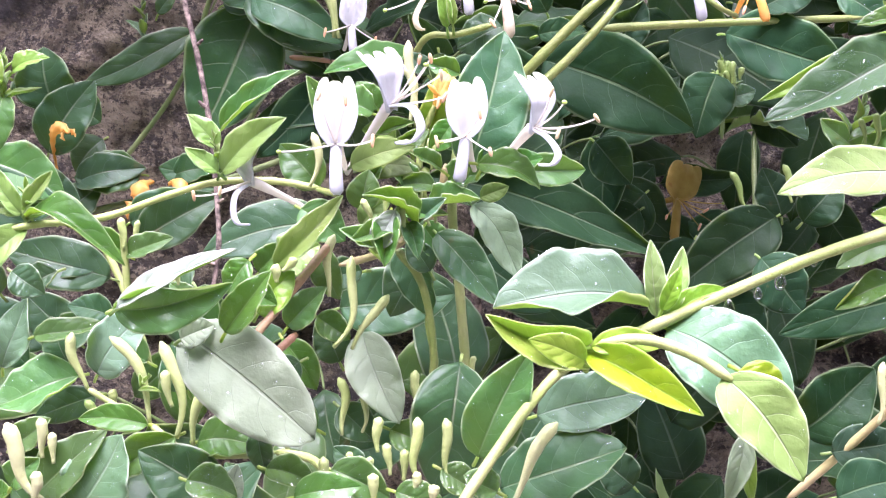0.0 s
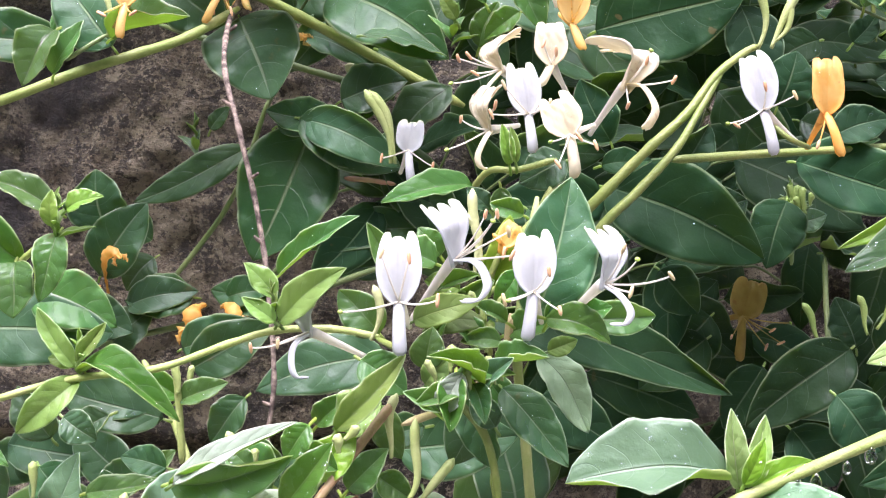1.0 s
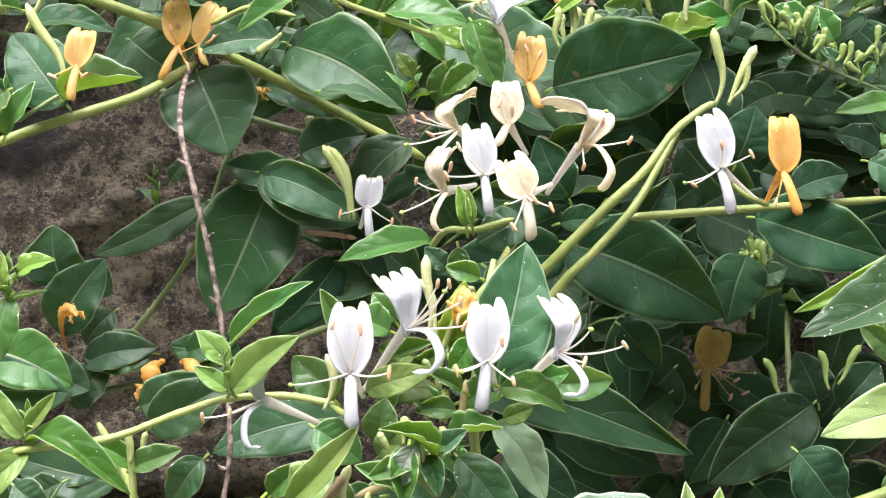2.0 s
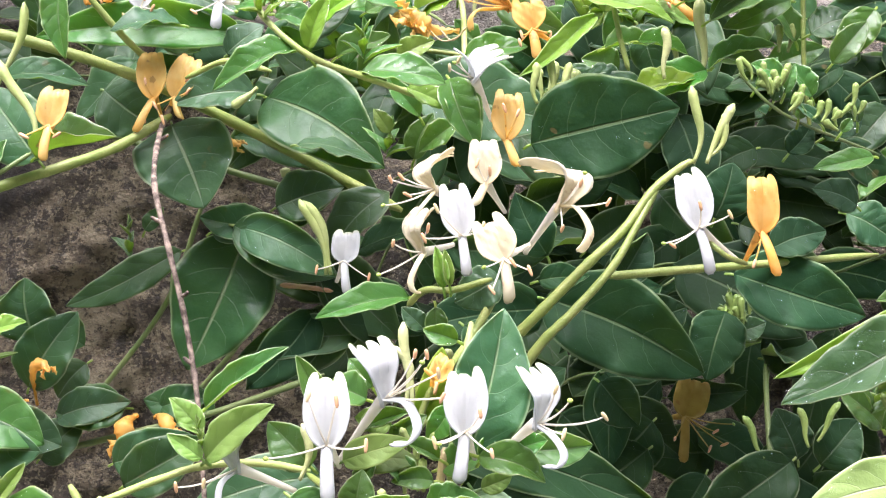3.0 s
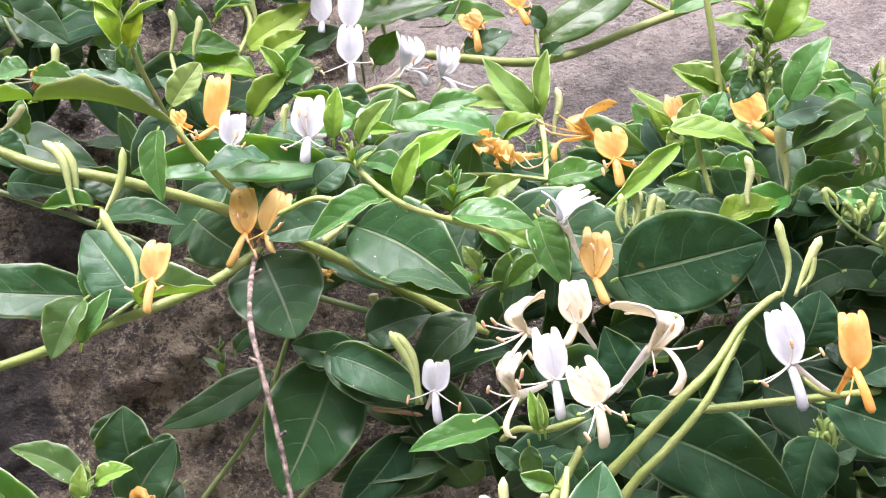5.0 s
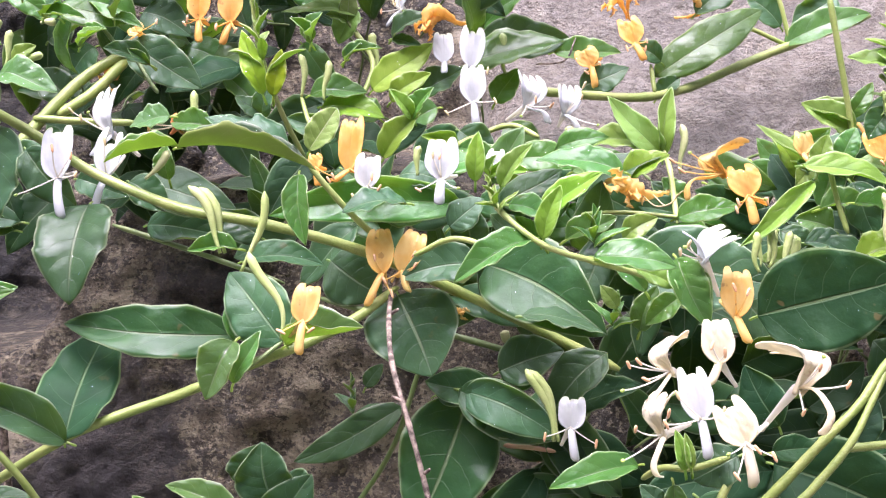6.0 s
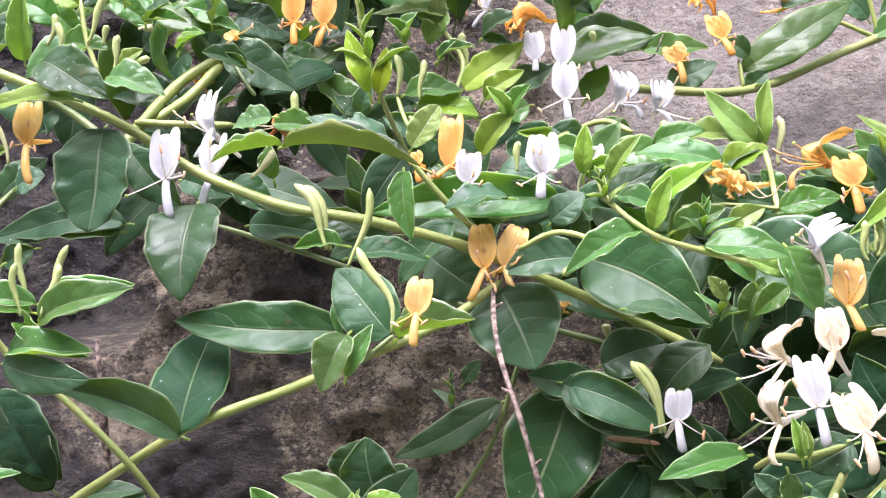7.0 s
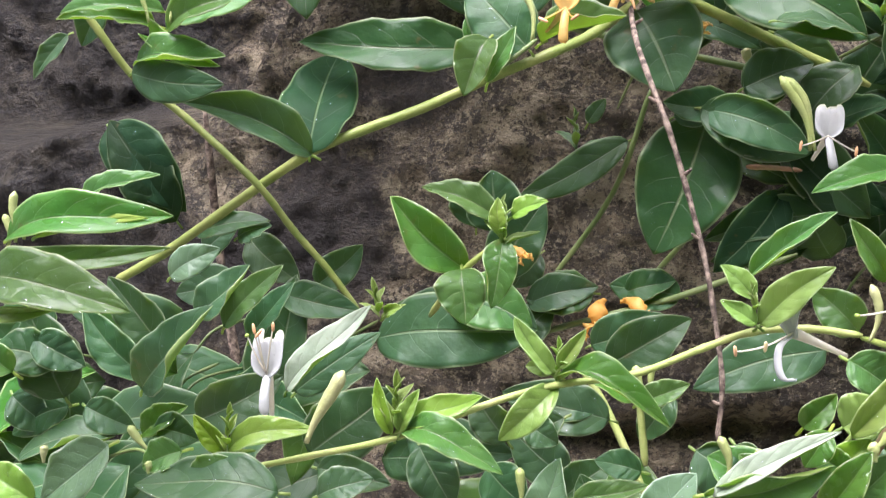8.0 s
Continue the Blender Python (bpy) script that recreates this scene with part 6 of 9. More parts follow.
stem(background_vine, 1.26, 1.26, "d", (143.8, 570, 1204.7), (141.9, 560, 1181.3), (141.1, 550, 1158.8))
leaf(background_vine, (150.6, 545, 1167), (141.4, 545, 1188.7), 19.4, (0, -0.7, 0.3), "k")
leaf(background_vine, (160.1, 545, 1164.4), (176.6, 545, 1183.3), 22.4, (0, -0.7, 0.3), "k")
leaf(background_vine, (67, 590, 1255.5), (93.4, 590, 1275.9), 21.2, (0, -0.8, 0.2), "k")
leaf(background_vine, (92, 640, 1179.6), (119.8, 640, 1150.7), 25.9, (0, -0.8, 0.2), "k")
# green buds in the deeper green: their shade is put into the colour
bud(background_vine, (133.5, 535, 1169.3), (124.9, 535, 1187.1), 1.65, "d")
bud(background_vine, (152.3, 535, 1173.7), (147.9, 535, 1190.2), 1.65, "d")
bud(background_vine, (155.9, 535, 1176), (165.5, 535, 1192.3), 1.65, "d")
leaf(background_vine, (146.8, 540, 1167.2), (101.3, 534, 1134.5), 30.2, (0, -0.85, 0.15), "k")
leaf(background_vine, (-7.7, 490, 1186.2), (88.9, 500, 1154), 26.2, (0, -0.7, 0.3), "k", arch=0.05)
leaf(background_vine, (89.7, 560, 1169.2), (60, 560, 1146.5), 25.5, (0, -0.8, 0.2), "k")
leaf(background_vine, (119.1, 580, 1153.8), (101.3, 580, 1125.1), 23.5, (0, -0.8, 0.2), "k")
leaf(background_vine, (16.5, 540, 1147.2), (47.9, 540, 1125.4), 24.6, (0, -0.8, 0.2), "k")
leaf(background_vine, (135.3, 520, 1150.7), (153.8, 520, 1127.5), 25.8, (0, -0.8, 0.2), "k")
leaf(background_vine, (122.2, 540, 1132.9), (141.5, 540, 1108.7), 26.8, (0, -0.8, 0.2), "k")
leaf(background_vine, (-94.3, 590, 1269), (-54.8, 590, 1247.7), 24.3, (0, -0.8, 0.2), "d")
leaf(background_vine, (-246.4, 560, 1170.9), (-173, 555, 1172.3), 35.6, (0, -0.7, 0.3), "d", blunt=0.3)
leaf(background_vine, (-140.4, 565, 1155.1), (-102.3, 565, 1175.3), 25.8, (0, -0.85, 0.15), "d")
leaf(background_vine, (-49.1, 528.0, 1165.5), (-103.1, 520.0, 1152.2), 25.5, (0, -0.75, 0.25), "d")
leaf(background_vine, (-106.9, 605, 1181), (-140.6, 605, 1187.6), 21.9, (0, -0.7, 0.3), "d")
leaf(background_vine, (-148, 600, 1184.3), (-180.9, 600, 1182.6), 23.6, (0, -0.7, 0.3), "d")
stem(background_vine, 1.64, 1.64, "p", (-150.1, 520, 1164.9), (-137.8, 515, 1144.3), (-121.8, 505, 1106.9))
leaf(background_vine, (-186.3, 580, 1182.4), (-240.9, 580, 1184.1), 22.8, (0, -0.7, 0.3), "d")
leaf(background_vine, (-157.2, 520, 1114.6), (-180.1, 520, 1136.5), 21.4, (0, -0.8, 0.2), "d")
leaf(background_vine, (-145.1, 490, 1120.2), (-129, 490, 1133.7), 13.9, (0, -0.7, 0.3), "m")
leaf(background_vine, (-153.2, 480, 1118.5), (-135.1, 480, 1131.8), 18.2, (0, -0.7, 0.3), "d")
leaf(background_vine, (-215.1, 500, 1134.3), (-202.3, 500, 1108.1), 22.6, (0, -0.8, 0.2), "d")
leaf(background_vine, (-187.2, 500, 1124.7), (-171.7, 500, 1108.2), 20.5, (0, -0.8, 0.2), "d")
leaf(background_vine, (-103, 460, 1140.8), (-83.6, 460, 1124.1), 23.9, (0, -0.7, 0.3), "d", wet=6)
leaf(background_vine, (-111.6, 540, 1146), (-126.8, 540, 1126.5), 17.6, (0, -0.7, 0.3), "d")
leaf(background_vine, (-89.5, 440, 1147.5), (-80.5, 440, 1133.7), 14.2, (0, -0.7, 0.3), "d")
bud(background_vine, (-163.7, 430, 1129.5), (-163.4, 430, 1142.5), 1.73, "g")
bud(background_vine, (-93.1, 425, 1139.7), (-95, 425, 1154), 1.71, "g")
bud(background_vine, (-85.2, 425, 1139.6), (-85.3, 425, 1148.2), 1.52, "g")

cream_vine = vine_of("honeysuckle_vine", "stout twin honeysuckle stems bearing a cluster of cream and white flowers")
stem(cream_vine, 2.43, 1.33, "g", (6.4, 505, 1195.4), (21, 503, 1215.4), (39.7, 500, 1234.7), (57.5, 500, 1252.3), (71.3, 503, 1264.7), (83.5, 508, 1279.9), (94.9, 514, 1288.8), (101.4, 516, 1292.3), knots=0.06)
stem(cream_vine, 2.18, 1.31, "g", (28.2, 498, 1207.2), (39.1, 496, 1222.5), (50.5, 495, 1233.6), (65.8, 497, 1250.1), (75.1, 502, 1264), (87.3, 510, 1283.7))
stem(cream_vine, 1.79, 1.56, "g", (65.5, 510, 1246.6), (95.5, 515, 1248.6), (123.9, 520, 1250.1), (181.7, 535, 1253.5))
stem(cream_vine, 1.74, 1.53, "g", (21.1, 498, 1240), (10.7, 490, 1223.6), (-0.5, 470, 1210.7), (-6.9, 450, 1197.1))
stem(cream_vine, 1.37, 1.37, "g", (-13, 520, 1235.5), (-6.1, 500, 1242.5), (4.8, 495, 1242.7), (20, 495, 1246.8))
stem(cream_vine, 1.11, 1.11, "g", (119.9, 505, 1250.9), (110, 500, 1254.7), (102.5, 505, 1262.3))
flower(cream_vine, (23.5, 472, 1254.3), (16.7, 472, 1270.3), (25.2, 469, 1238.5), (33.9, 490, 1259.7), 15, kind="c", split=0.5, curl=0.5, ends=((15.7, 462, 1252.1), (18.4, 462, 1244), (32, 462, 1250.8), (25.9, 460, 1253.7)))
side_flower(cream_vine, (32.9, 499, 1256.3), (44.1, 481, 1273.7), (49.4, 478, 1284), (33.6, 484, 1289.5), ((50.8, 476, 1273.2), (55.3, 473, 1265.3), (53.6, 472, 1260), (51.2, 473, 1257.1)), ((61.6, 473, 1275), (53, 472, 1285.7), (44.4, 470, 1265.5), (51.4, 471, 1282)), 14.5, (0.62, -0.77, 0.1), "c", 0.2)
flower(cream_vine, (8.4, 480, 1262.6), (4.8, 480, 1283.2), (10.1, 477, 1248.1), (13, 498, 1266.3), 12.8, kind="w", split=0.3, ends=((-0.9, 470, 1273.3), (-5.6, 470, 1262.7), (16.1, 472, 1266.8)))
flower(cream_vine, (18.1, 498, 1283), (17.3, 498, 1300.4), (13.2, 495, 1274.6), (26.2, 516, 1272.5), 13.2, kind="c", stamens=3, spread=7, reach=6, split=0.12, ends=((14.5, 488, 1290.5), (19.2, 488, 1287.5)))
side_flower(cream_vine, (5.7, 508, 1276.3), (-1.4, 490, 1280.9), (-5.2, 488, 1287.8), (5.2, 492, 1296.4), ((-4.3, 486, 1277.5), (-7.1, 484, 1274.2), (-9.1, 483, 1271.3), (-10, 483, 1268.7)), ((-17.9, 482, 1284.5), (-20.7, 480, 1274.9), (-13.9, 483, 1285.5), (-11.6, 481, 1278.7)), 9, (-0.62, -0.77, 0.1), "c", 0.25)
side_flower(cream_vine, (5.2, 496, 1260), (-5.9, 482, 1257.5), (-9.1, 478, 1266.3), (-4.2, 480, 1275), ((-8.5, 475, 1253.7), (-11.1, 473, 1247.7), (-10.3, 473, 1243.9), (-8.1, 474, 1242.8)), ((-16.8, 472, 1261), (-22.1, 470, 1249.7), (-4.1, 474, 1266.3)), 8.5, (-0.62, -0.77, 0.1), "c", 0.25)
flower(cream_vine, (26.8, 510, 1300.4), (28.2, 510, 1321), (30.8, 507, 1289.8), (23, 528, 1307.2), 13.2, kind="y", curl=0.12, split=0.3, ends=((25.6, 501, 1312.5), (30.8, 501, 1310.5)))
side_flower(cream_vine, (21.5, 521, 1309.5), (14.4, 503, 1323.8), (17.9, 501, 1330.1), (28.1, 505, 1335.2), ((12.4, 499, 1328.5), (10.4, 497, 1332), (8.3, 497, 1333.8), (6.4, 499, 1335.2)), ((4.6, 494, 1327.2), (6.4, 493, 1329), (8.1, 494, 1330.2)), 12, (-0.55, -0.75, 0.35), "w", 0.3)
flower(cream_vine, (99.1, 495, 1264.4), (95.1, 495, 1288.2), (102.6, 492, 1247.2), (118.1, 513, 1252.4), 14.2, kind="w", split=0.34, ends=((83.9, 486, 1259.6), (87.2, 486, 1258.9), (109, 486, 1270.1), (97.8, 486, 1273.5)))
flower(cream_vine, (121.8, 490, 1262.8), (122.2, 490, 1285.3), (126.3, 487, 1246.8), (119.1, 508, 1250.8), 12.9, kind="o", stamens=2, reach=4, spread=4, drop=-8, curl=0.15, split=0.16)
bud(cream_vine, (-47.4, 560, 1246.8), (-59.2, 560, 1279.1), 2.22, "g", bow=0.1)
bud(cream_vine, (101.4, 516, 1290.9), (101, 516, 1321.9), 2.04, "g")
bud(cream_vine, (105.9, 512, 1290.7), (117, 512, 1314.2), 2.02, "g")
bud(cream_vine, (106.8, 512, 1293.4), (113.8, 512, 1311.2), 1.79, "g")
bud(cream_vine, (117, 573, 1332.8), (117.1, 573, 1368), 2.78, "p", bow=0.02)
bud(cream_vine, (106.5, 573, 1336.6), (99.8, 573, 1355.3), 2.02, "p")
bud(cream_vine, (1.2, 470, 1212.7), (3.8, 470, 1222.3), 2.05, "p")
leaf(cream_vine, (-13.4, 548, 1237.3), (-52, 536, 1229.7), 16.6, (0, -0.5, 0.5), "m", arch=0.08)
leaf(cream_vine, (1.3, 480, 1244.3), (-1.6, 480, 1259.6), 7.6, (0, -0.8, 0.2), "y", fold=0.4)
leaf(cream_vine, (3.6, 478, 1245), (1.8, 478, 1258.6), 5.0, (0, -0.8, 0.2), "y")
leaf(cream_vine, (23.6, 500, 1246.4), (5.5, 500, 1237.5), 17.8, (0, -0.7, 0.3), "d")
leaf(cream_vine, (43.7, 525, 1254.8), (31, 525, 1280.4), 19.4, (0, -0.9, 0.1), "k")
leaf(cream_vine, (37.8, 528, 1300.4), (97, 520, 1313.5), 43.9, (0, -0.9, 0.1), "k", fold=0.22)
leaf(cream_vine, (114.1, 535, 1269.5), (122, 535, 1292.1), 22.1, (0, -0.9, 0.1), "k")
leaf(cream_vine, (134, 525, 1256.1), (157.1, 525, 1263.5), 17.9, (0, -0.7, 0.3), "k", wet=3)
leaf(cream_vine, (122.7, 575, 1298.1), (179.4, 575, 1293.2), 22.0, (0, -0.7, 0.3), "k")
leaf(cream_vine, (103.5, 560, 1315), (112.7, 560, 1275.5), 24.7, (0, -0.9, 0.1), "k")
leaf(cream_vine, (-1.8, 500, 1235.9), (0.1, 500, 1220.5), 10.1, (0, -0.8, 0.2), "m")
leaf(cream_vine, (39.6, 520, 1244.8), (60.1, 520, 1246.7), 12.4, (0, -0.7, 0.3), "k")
leaf(cream_vine, (-6.3, 500, 1227.2), (-14.9, 500, 1236.1), 9.1, (0, -0.7, 0.3), "d")
leaf(cream_vine, (9.6, 520, 1227.1), (20.8, 520, 1215.5), 16.7, (0, -0.7, 0.3), "d")
leaf(cream_vine, (4.4, 515, 1322.5), (14.9, 505, 1298.2), 16.7, (0, -0.7, 0.3), "m", wet=14)
leaf(cream_vine, (77.7, 560, 1241.6), (90.4, 560, 1263.6), 19.9, (0, -0.8, 0.2), "k")
stem(cream_vine, 1.15, 1.26, "p", (-69.6, 497, 1356.6), (-65.5, 495, 1347), (-48.7, 492, 1332.3), (-29.2, 500, 1325.2), (-11, 508, 1319.5), (7.1, 512, 1312.9), knots=0.12)
shoot_tip(cream_vine, (-65.4, 493, 1345.8), (-69.8, 489, 1359.4), 10, "y", 7, 11)
leaf(cream_vine, (-53.1, 495, 1334.9), (-84.4, 488, 1318.8), 17.1, (0, -0.5, 0.5), "m", arch=0.1, wet=10)
leaf(cream_vine, (-48.6, 492, 1334.6), (-40.8, 492, 1355.7), 10.1, (0, -0.7, 0.3), "y")
leaf(cream_vine, (-48.6, 505, 1344.5), (-23.9, 500, 1360.7), 13.9, (0, -0.65, 0.35), "y", wet=4)
leaf(cream_vine, (-29.1, 500, 1327.1), (3.2, 495, 1321.2), 17.9, (0, -0.5, 0.5), "m", wet=12)
leaf(cream_vine, (-12.1, 508, 1321.4), (4.9, 508, 1313.6), 11.5, (0, -0.6, 0.4), "y")
leaf(cream_vine, (4.6, 512, 1325.3), (15.2, 505, 1297.2), 18.5, (0, -0.75, 0.25), "m", wet=10)
shoot_tip(cream_vine, (-28.7, 505, 1330.6), (-28.1, 501, 1345.4), 14, "m", 7, 12)
leaf(cream_vine, (-65.2, 500, 1356.6), (-51.2, 500, 1373.9), 10.5, (0, -0.7, 0.3), "y")
leaf(cream_vine, (-75.7, 505, 1360), (-73.6, 505, 1380.6), 9.3, (0, -0.8, 0.2), "y")
leaf(cream_vine, (-62.1, 500, 1349.5), (-44.2, 500, 1341.6), 12.5, (0, -0.6, 0.4), "m")
leaf(cream_vine, (-39.8, 515, 1335.1), (-18.5, 515, 1343.4), 14.0, (0, -0.6, 0.4), "m", wet=5)
leaf(cream_vine, (-49.2, 500, 1332.7), (-60, 500, 1344.8), 9.6, (0, -0.7, 0.3), "m")
leaf(cream_vine, (-11.4, 600, 1370.3), (-53.2, 600, 1377.8), 17.9, (0, -0.6, 0.4), "m")
leaf(cream_vine, (-15.8, 530, 1334.5), (-1.1, 530, 1343.4), 12.0, (0, -0.7, 0.3), "y")
leaf(cream_vine, (-7.6, 530, 1312.4), (-20.8, 530, 1330), 10.1, (0, -0.7, 0.3), "m")
leaf(cream_vine, (-10.2, 540, 1295.5), (-1.9, 540, 1314.7), 12.7, (0, -0.7, 0.3), "m", wet=4)
leaf(cream_vine, (6.9, 535, 1309.4), (-8, 535, 1297.9), 13.1, (0, -0.7, 0.3), "m", wet=4)
leaf(cream_vine, (-19.8, 530, 1305.8), (-26.4, 530, 1315.7), 7.6, (0, -0.7, 0.3), "y")
shoot_tip(cream_vine, (-22.2, 540, 1296), (-19.2, 536, 1310.6), 14, "m", 7, 13)

right_thicket = vine_of("honeysuckle_vine", "dense honeysuckle foliage with clusters of small green buds")
stem(right_thicket, 1.23, 0.99, "g", (158.8, 560, 1392.5), (158.2, 558, 1362.7), (158, 556, 1330.7), (164.1, 566, 1299.4))
stem(right_thicket, 0.74, 0.74, "d", (191.6, 560, 1296.1), (165.4, 540, 1302.8), (147.2, 534, 1309.4), (134, 528, 1316.6), (123.2, 530, 1328.6))
bud(right_thicket, (147.4, 532.6, 1314.2), (150.8, 532.6, 1324.1), 1.63, "d")
bud(right_thicket, (140.3, 518, 1311.6), (145.2, 518, 1319.2), 1.66, "d")
bud(right_thicket, (142.8, 519.9, 1310.4), (143.2, 519.9, 1317.7), 1.26, "d")
bud(right_thicket, (141.6, 518.5, 1314.3), (144.5, 518.5, 1318.8), 1.61, "d")
leaf(right_thicket, (148.5, 532, 1309.7), (149.2, 532, 1315.5), 5.6, (0, -0.7, 0.3), "m")
bud(right_thicket, (153.4, 519, 1306.9), (156.4, 519, 1316.6), 1.33, "d")
bud(right_thicket, (155, 533.4, 1309), (159.3, 533.4, 1316.7), 1.37, "d")
bud(right_thicket, (154.4, 532.8, 1313.6), (152.8, 532.8, 1317.5), 1.48, "d")
bud(right_thicket, (153.3, 528.7, 1309.5), (156.9, 528.7, 1316.9), 1.55, "d")
leaf(right_thicket, (157.3, 532, 1307.7), (146.5, 532, 1315.8), 5.9, (0, -0.7, 0.3), "d")
bud(right_thicket, (164.6, 533.6, 1306.3), (164.3, 533.6, 1314.6), 1.32, "d")
bud(right_thicket, (158.9, 522.6, 1308.3), (162.7, 522.6, 1311.9), 1.62, "d")
bud(right_thicket, (160.4, 519.5, 1303.6), (155.1, 519.5, 1308.5), 1.69, "d")
bud(right_thicket, (163.2, 525.4, 1309.4), (168.2, 525.4, 1315.2), 1.43, "d")
leaf(right_thicket, (166, 532, 1304.2), (170, 532, 1309.8), 5.8, (0, -0.7, 0.3), "m")
bud(right_thicket, (134.1, 519.8, 1318.5), (131.7, 519.8, 1325), 1.70, "d")
bud(right_thicket, (132.3, 517.7, 1318.4), (128.2, 517.7, 1323.8), 1.57, "d")
bud(right_thicket, (134.2, 521.6, 1318.3), (137.5, 521.6, 1325.9), 1.59, "d")
bud(right_thicket, (131.9, 516.6, 1320.4), (127.1, 516.6, 1327.9), 1.66, "d")
leaf(right_thicket, (138.1, 532, 1317.3), (141.4, 532, 1325.1), 5.7, (0, -0.7, 0.3), "d")
bud(right_thicket, (127.3, 524.9, 1324.7), (122.2, 524.9, 1334.4), 1.28, "d")
bud(right_thicket, (130.5, 530.2, 1323.4), (133.1, 530.2, 1333.3), 1.57, "d")
bud(right_thicket, (125.5, 524.2, 1324.8), (121.4, 524.2, 1333.9), 1.40, "d")
leaf(right_thicket, (131.2, 532, 1322.8), (140, 532, 1335.2), 5.8, (0, -0.7, 0.3), "m")
bud(right_thicket, (138.3, 523.3, 1322.5), (140.8, 523.3, 1329.1), 1.40, "d")
bud(right_thicket, (137.3, 525, 1322), (142.9, 525, 1331.7), 1.56, "d")
bud(right_thicket, (137.5, 522.5, 1320), (134.8, 522.5, 1328.7), 1.66, "d")
leaf(right_thicket, (142.8, 532, 1320.3), (147.1, 532, 1332.1), 5.7, (0, -0.7, 0.3), "m")
bud(right_thicket, (171, 531, 1308.2), (168.7, 531, 1315.6), 1.59, "d")
bud(right_thicket, (165.5, 519.2, 1313.1), (167.9, 519.2, 1322.8), 1.41, "d")
bud(right_thicket, (168.8, 521.2, 1310.2), (171.8, 521.2, 1315.9), 1.38, "d")
leaf(right_thicket, (172.8, 532, 1308.1), (171.2, 532, 1319), 5.6, (0, -0.7, 0.3), "d")
leaf(right_thicket, (145.5, 545, 1367.9), (114.9, 545, 1352.3), 18.4, (0, -0.6, 0.4), "m")
leaf(right_thicket, (150.4, 550, 1361.5), (121.4, 550, 1350.1), 13.0, (0, -0.7, 0.3), "m")
leaf(right_thicket, (146.3, 560, 1378), (121.6, 560, 1368.7), 17.4, (0, -0.6, 0.4), "m")
leaf(right_thicket, (182.8, 540, 1355.7), (165.4, 540, 1334), 16.2, (0, -0.7, 0.3), "m", wet=6)
leaf(right_thicket, (180, 535, 1294.1), (155.1, 535, 1289.2), 11.2, (0, -0.6, 0.4), "m")
leaf(right_thicket, (64.6, 556, 1364.7), (102.1, 556, 1353.2), 15.5, (0, -0.55, 0.45), "y")
leaf(right_thicket, (68.7, 555, 1357.2), (34.3, 545, 1330), 12.0, (0, -0.65, 0.35), "y")
leaf(right_thicket, (116.6, 560, 1333.9), (86.9, 560, 1320.7), 19.2, (0, -0.65, 0.35), "m", wet=12)
leaf(right_thicket, (90.2, 560, 1325.6), (57.5, 560, 1323.7), 16.6, (0, -0.6, 0.4), "d")
bud(right_thicket, (42, 545, 1318.6), (41.6, 545, 1336.1), 1.92, "g")
bud(right_thicket, (46.4, 548, 1320.5), (47.7, 548, 1338.5), 1.93, "g")
bud(right_thicket, (52.3, 545, 1318.4), (55.9, 545, 1335.8), 1.92, "g")
stem(right_thicket, 1.23, 1.23, "p", (76.1, 560, 1364.7), (79.5, 560, 1347.4), (83, 560, 1333.8))
leaf(right_thicket, (160.6, 560, 1355.6), (182.5, 560, 1345.4), 15.9, (0, -0.7, 0.3), "d", wet=6)
leaf(right_thicket, (145.9, 570, 1335), (171, 570, 1344.5), 16.2, (0, -0.7, 0.3), "m")
leaf(right_thicket, (122.2, 575, 1341), (152.3, 575, 1332.9), 16.5, (0, -0.7, 0.3), "m")
leaf(right_thicket, (156.2, 540, 1319.6), (147, 540, 1333.9), 12.2, (0, -0.7, 0.3), "m")
leaf(right_thicket, (167.2, 560, 1303.9), (183.9, 560, 1311), 15.9, (0, -0.7, 0.3), "k")
leaf(right_thicket, (146.4, 540, 1296.1), (156.1, 540, 1307.7), 12.3, (0, -0.7, 0.3), "k")
leaf(right_thicket, (147.7, 575, 1358.2), (132.3, 575, 1343.4), 15.9, (0, -0.7, 0.3), "m")
leaf(right_thicket, (92.2, 590, 1359), (102.1, 590, 1332.9), 18.4, (0, -0.7, 0.3), "d", wet=6)
leaf(right_thicket, (57, 580, 1337.8), (72, 580, 1322.2), 16.0, (0, -0.7, 0.3), "d")
leaf(right_thicket, (108.9, 570, 1365.7), (141.6, 570, 1375.1), 13.6, (0, -0.7, 0.3), "m")
leaf(right_thicket, (163.3, 560, 1367.9), (178.2, 560, 1382.3), 15.5, (0, -0.7, 0.3), "m")
leaf(right_thicket, (155.6, 560, 1345.9), (143.6, 560, 1363.3), 12.7, (0, -0.7, 0.3), "m")
bud(right_thicket, (148.1, 560, 1341.2), (147.8, 560, 1353.4), 1.73, "g")
bud(right_thicket, (151.8, 560, 1341.1), (153.3, 560, 1354.6), 1.73, "g")
leaf(right_thicket, (75.3, 580, 1362.9), (80.7, 580, 1380.7), 12.9, (0, -0.7, 0.3), "y")
leaf(right_thicket, (86.4, 585, 1368.7), (94.3, 585, 1383.9), 12.1, (0, -0.7, 0.3), "m")
leaf(right_thicket, (137.6, 560, 1299.6), (115.4, 560, 1287.7), 18.4, (0, -0.7, 0.3), "k")
leaf(right_thicket, (181.4, 560, 1274.2), (161.9, 560, 1281.9), 15.9, (0, -0.7, 0.3), "k")
leaf(right_thicket, (139.9, 600, 1267.1), (163.4, 600, 1253.4), 22.1, (0, -0.75, 0.25), "d")
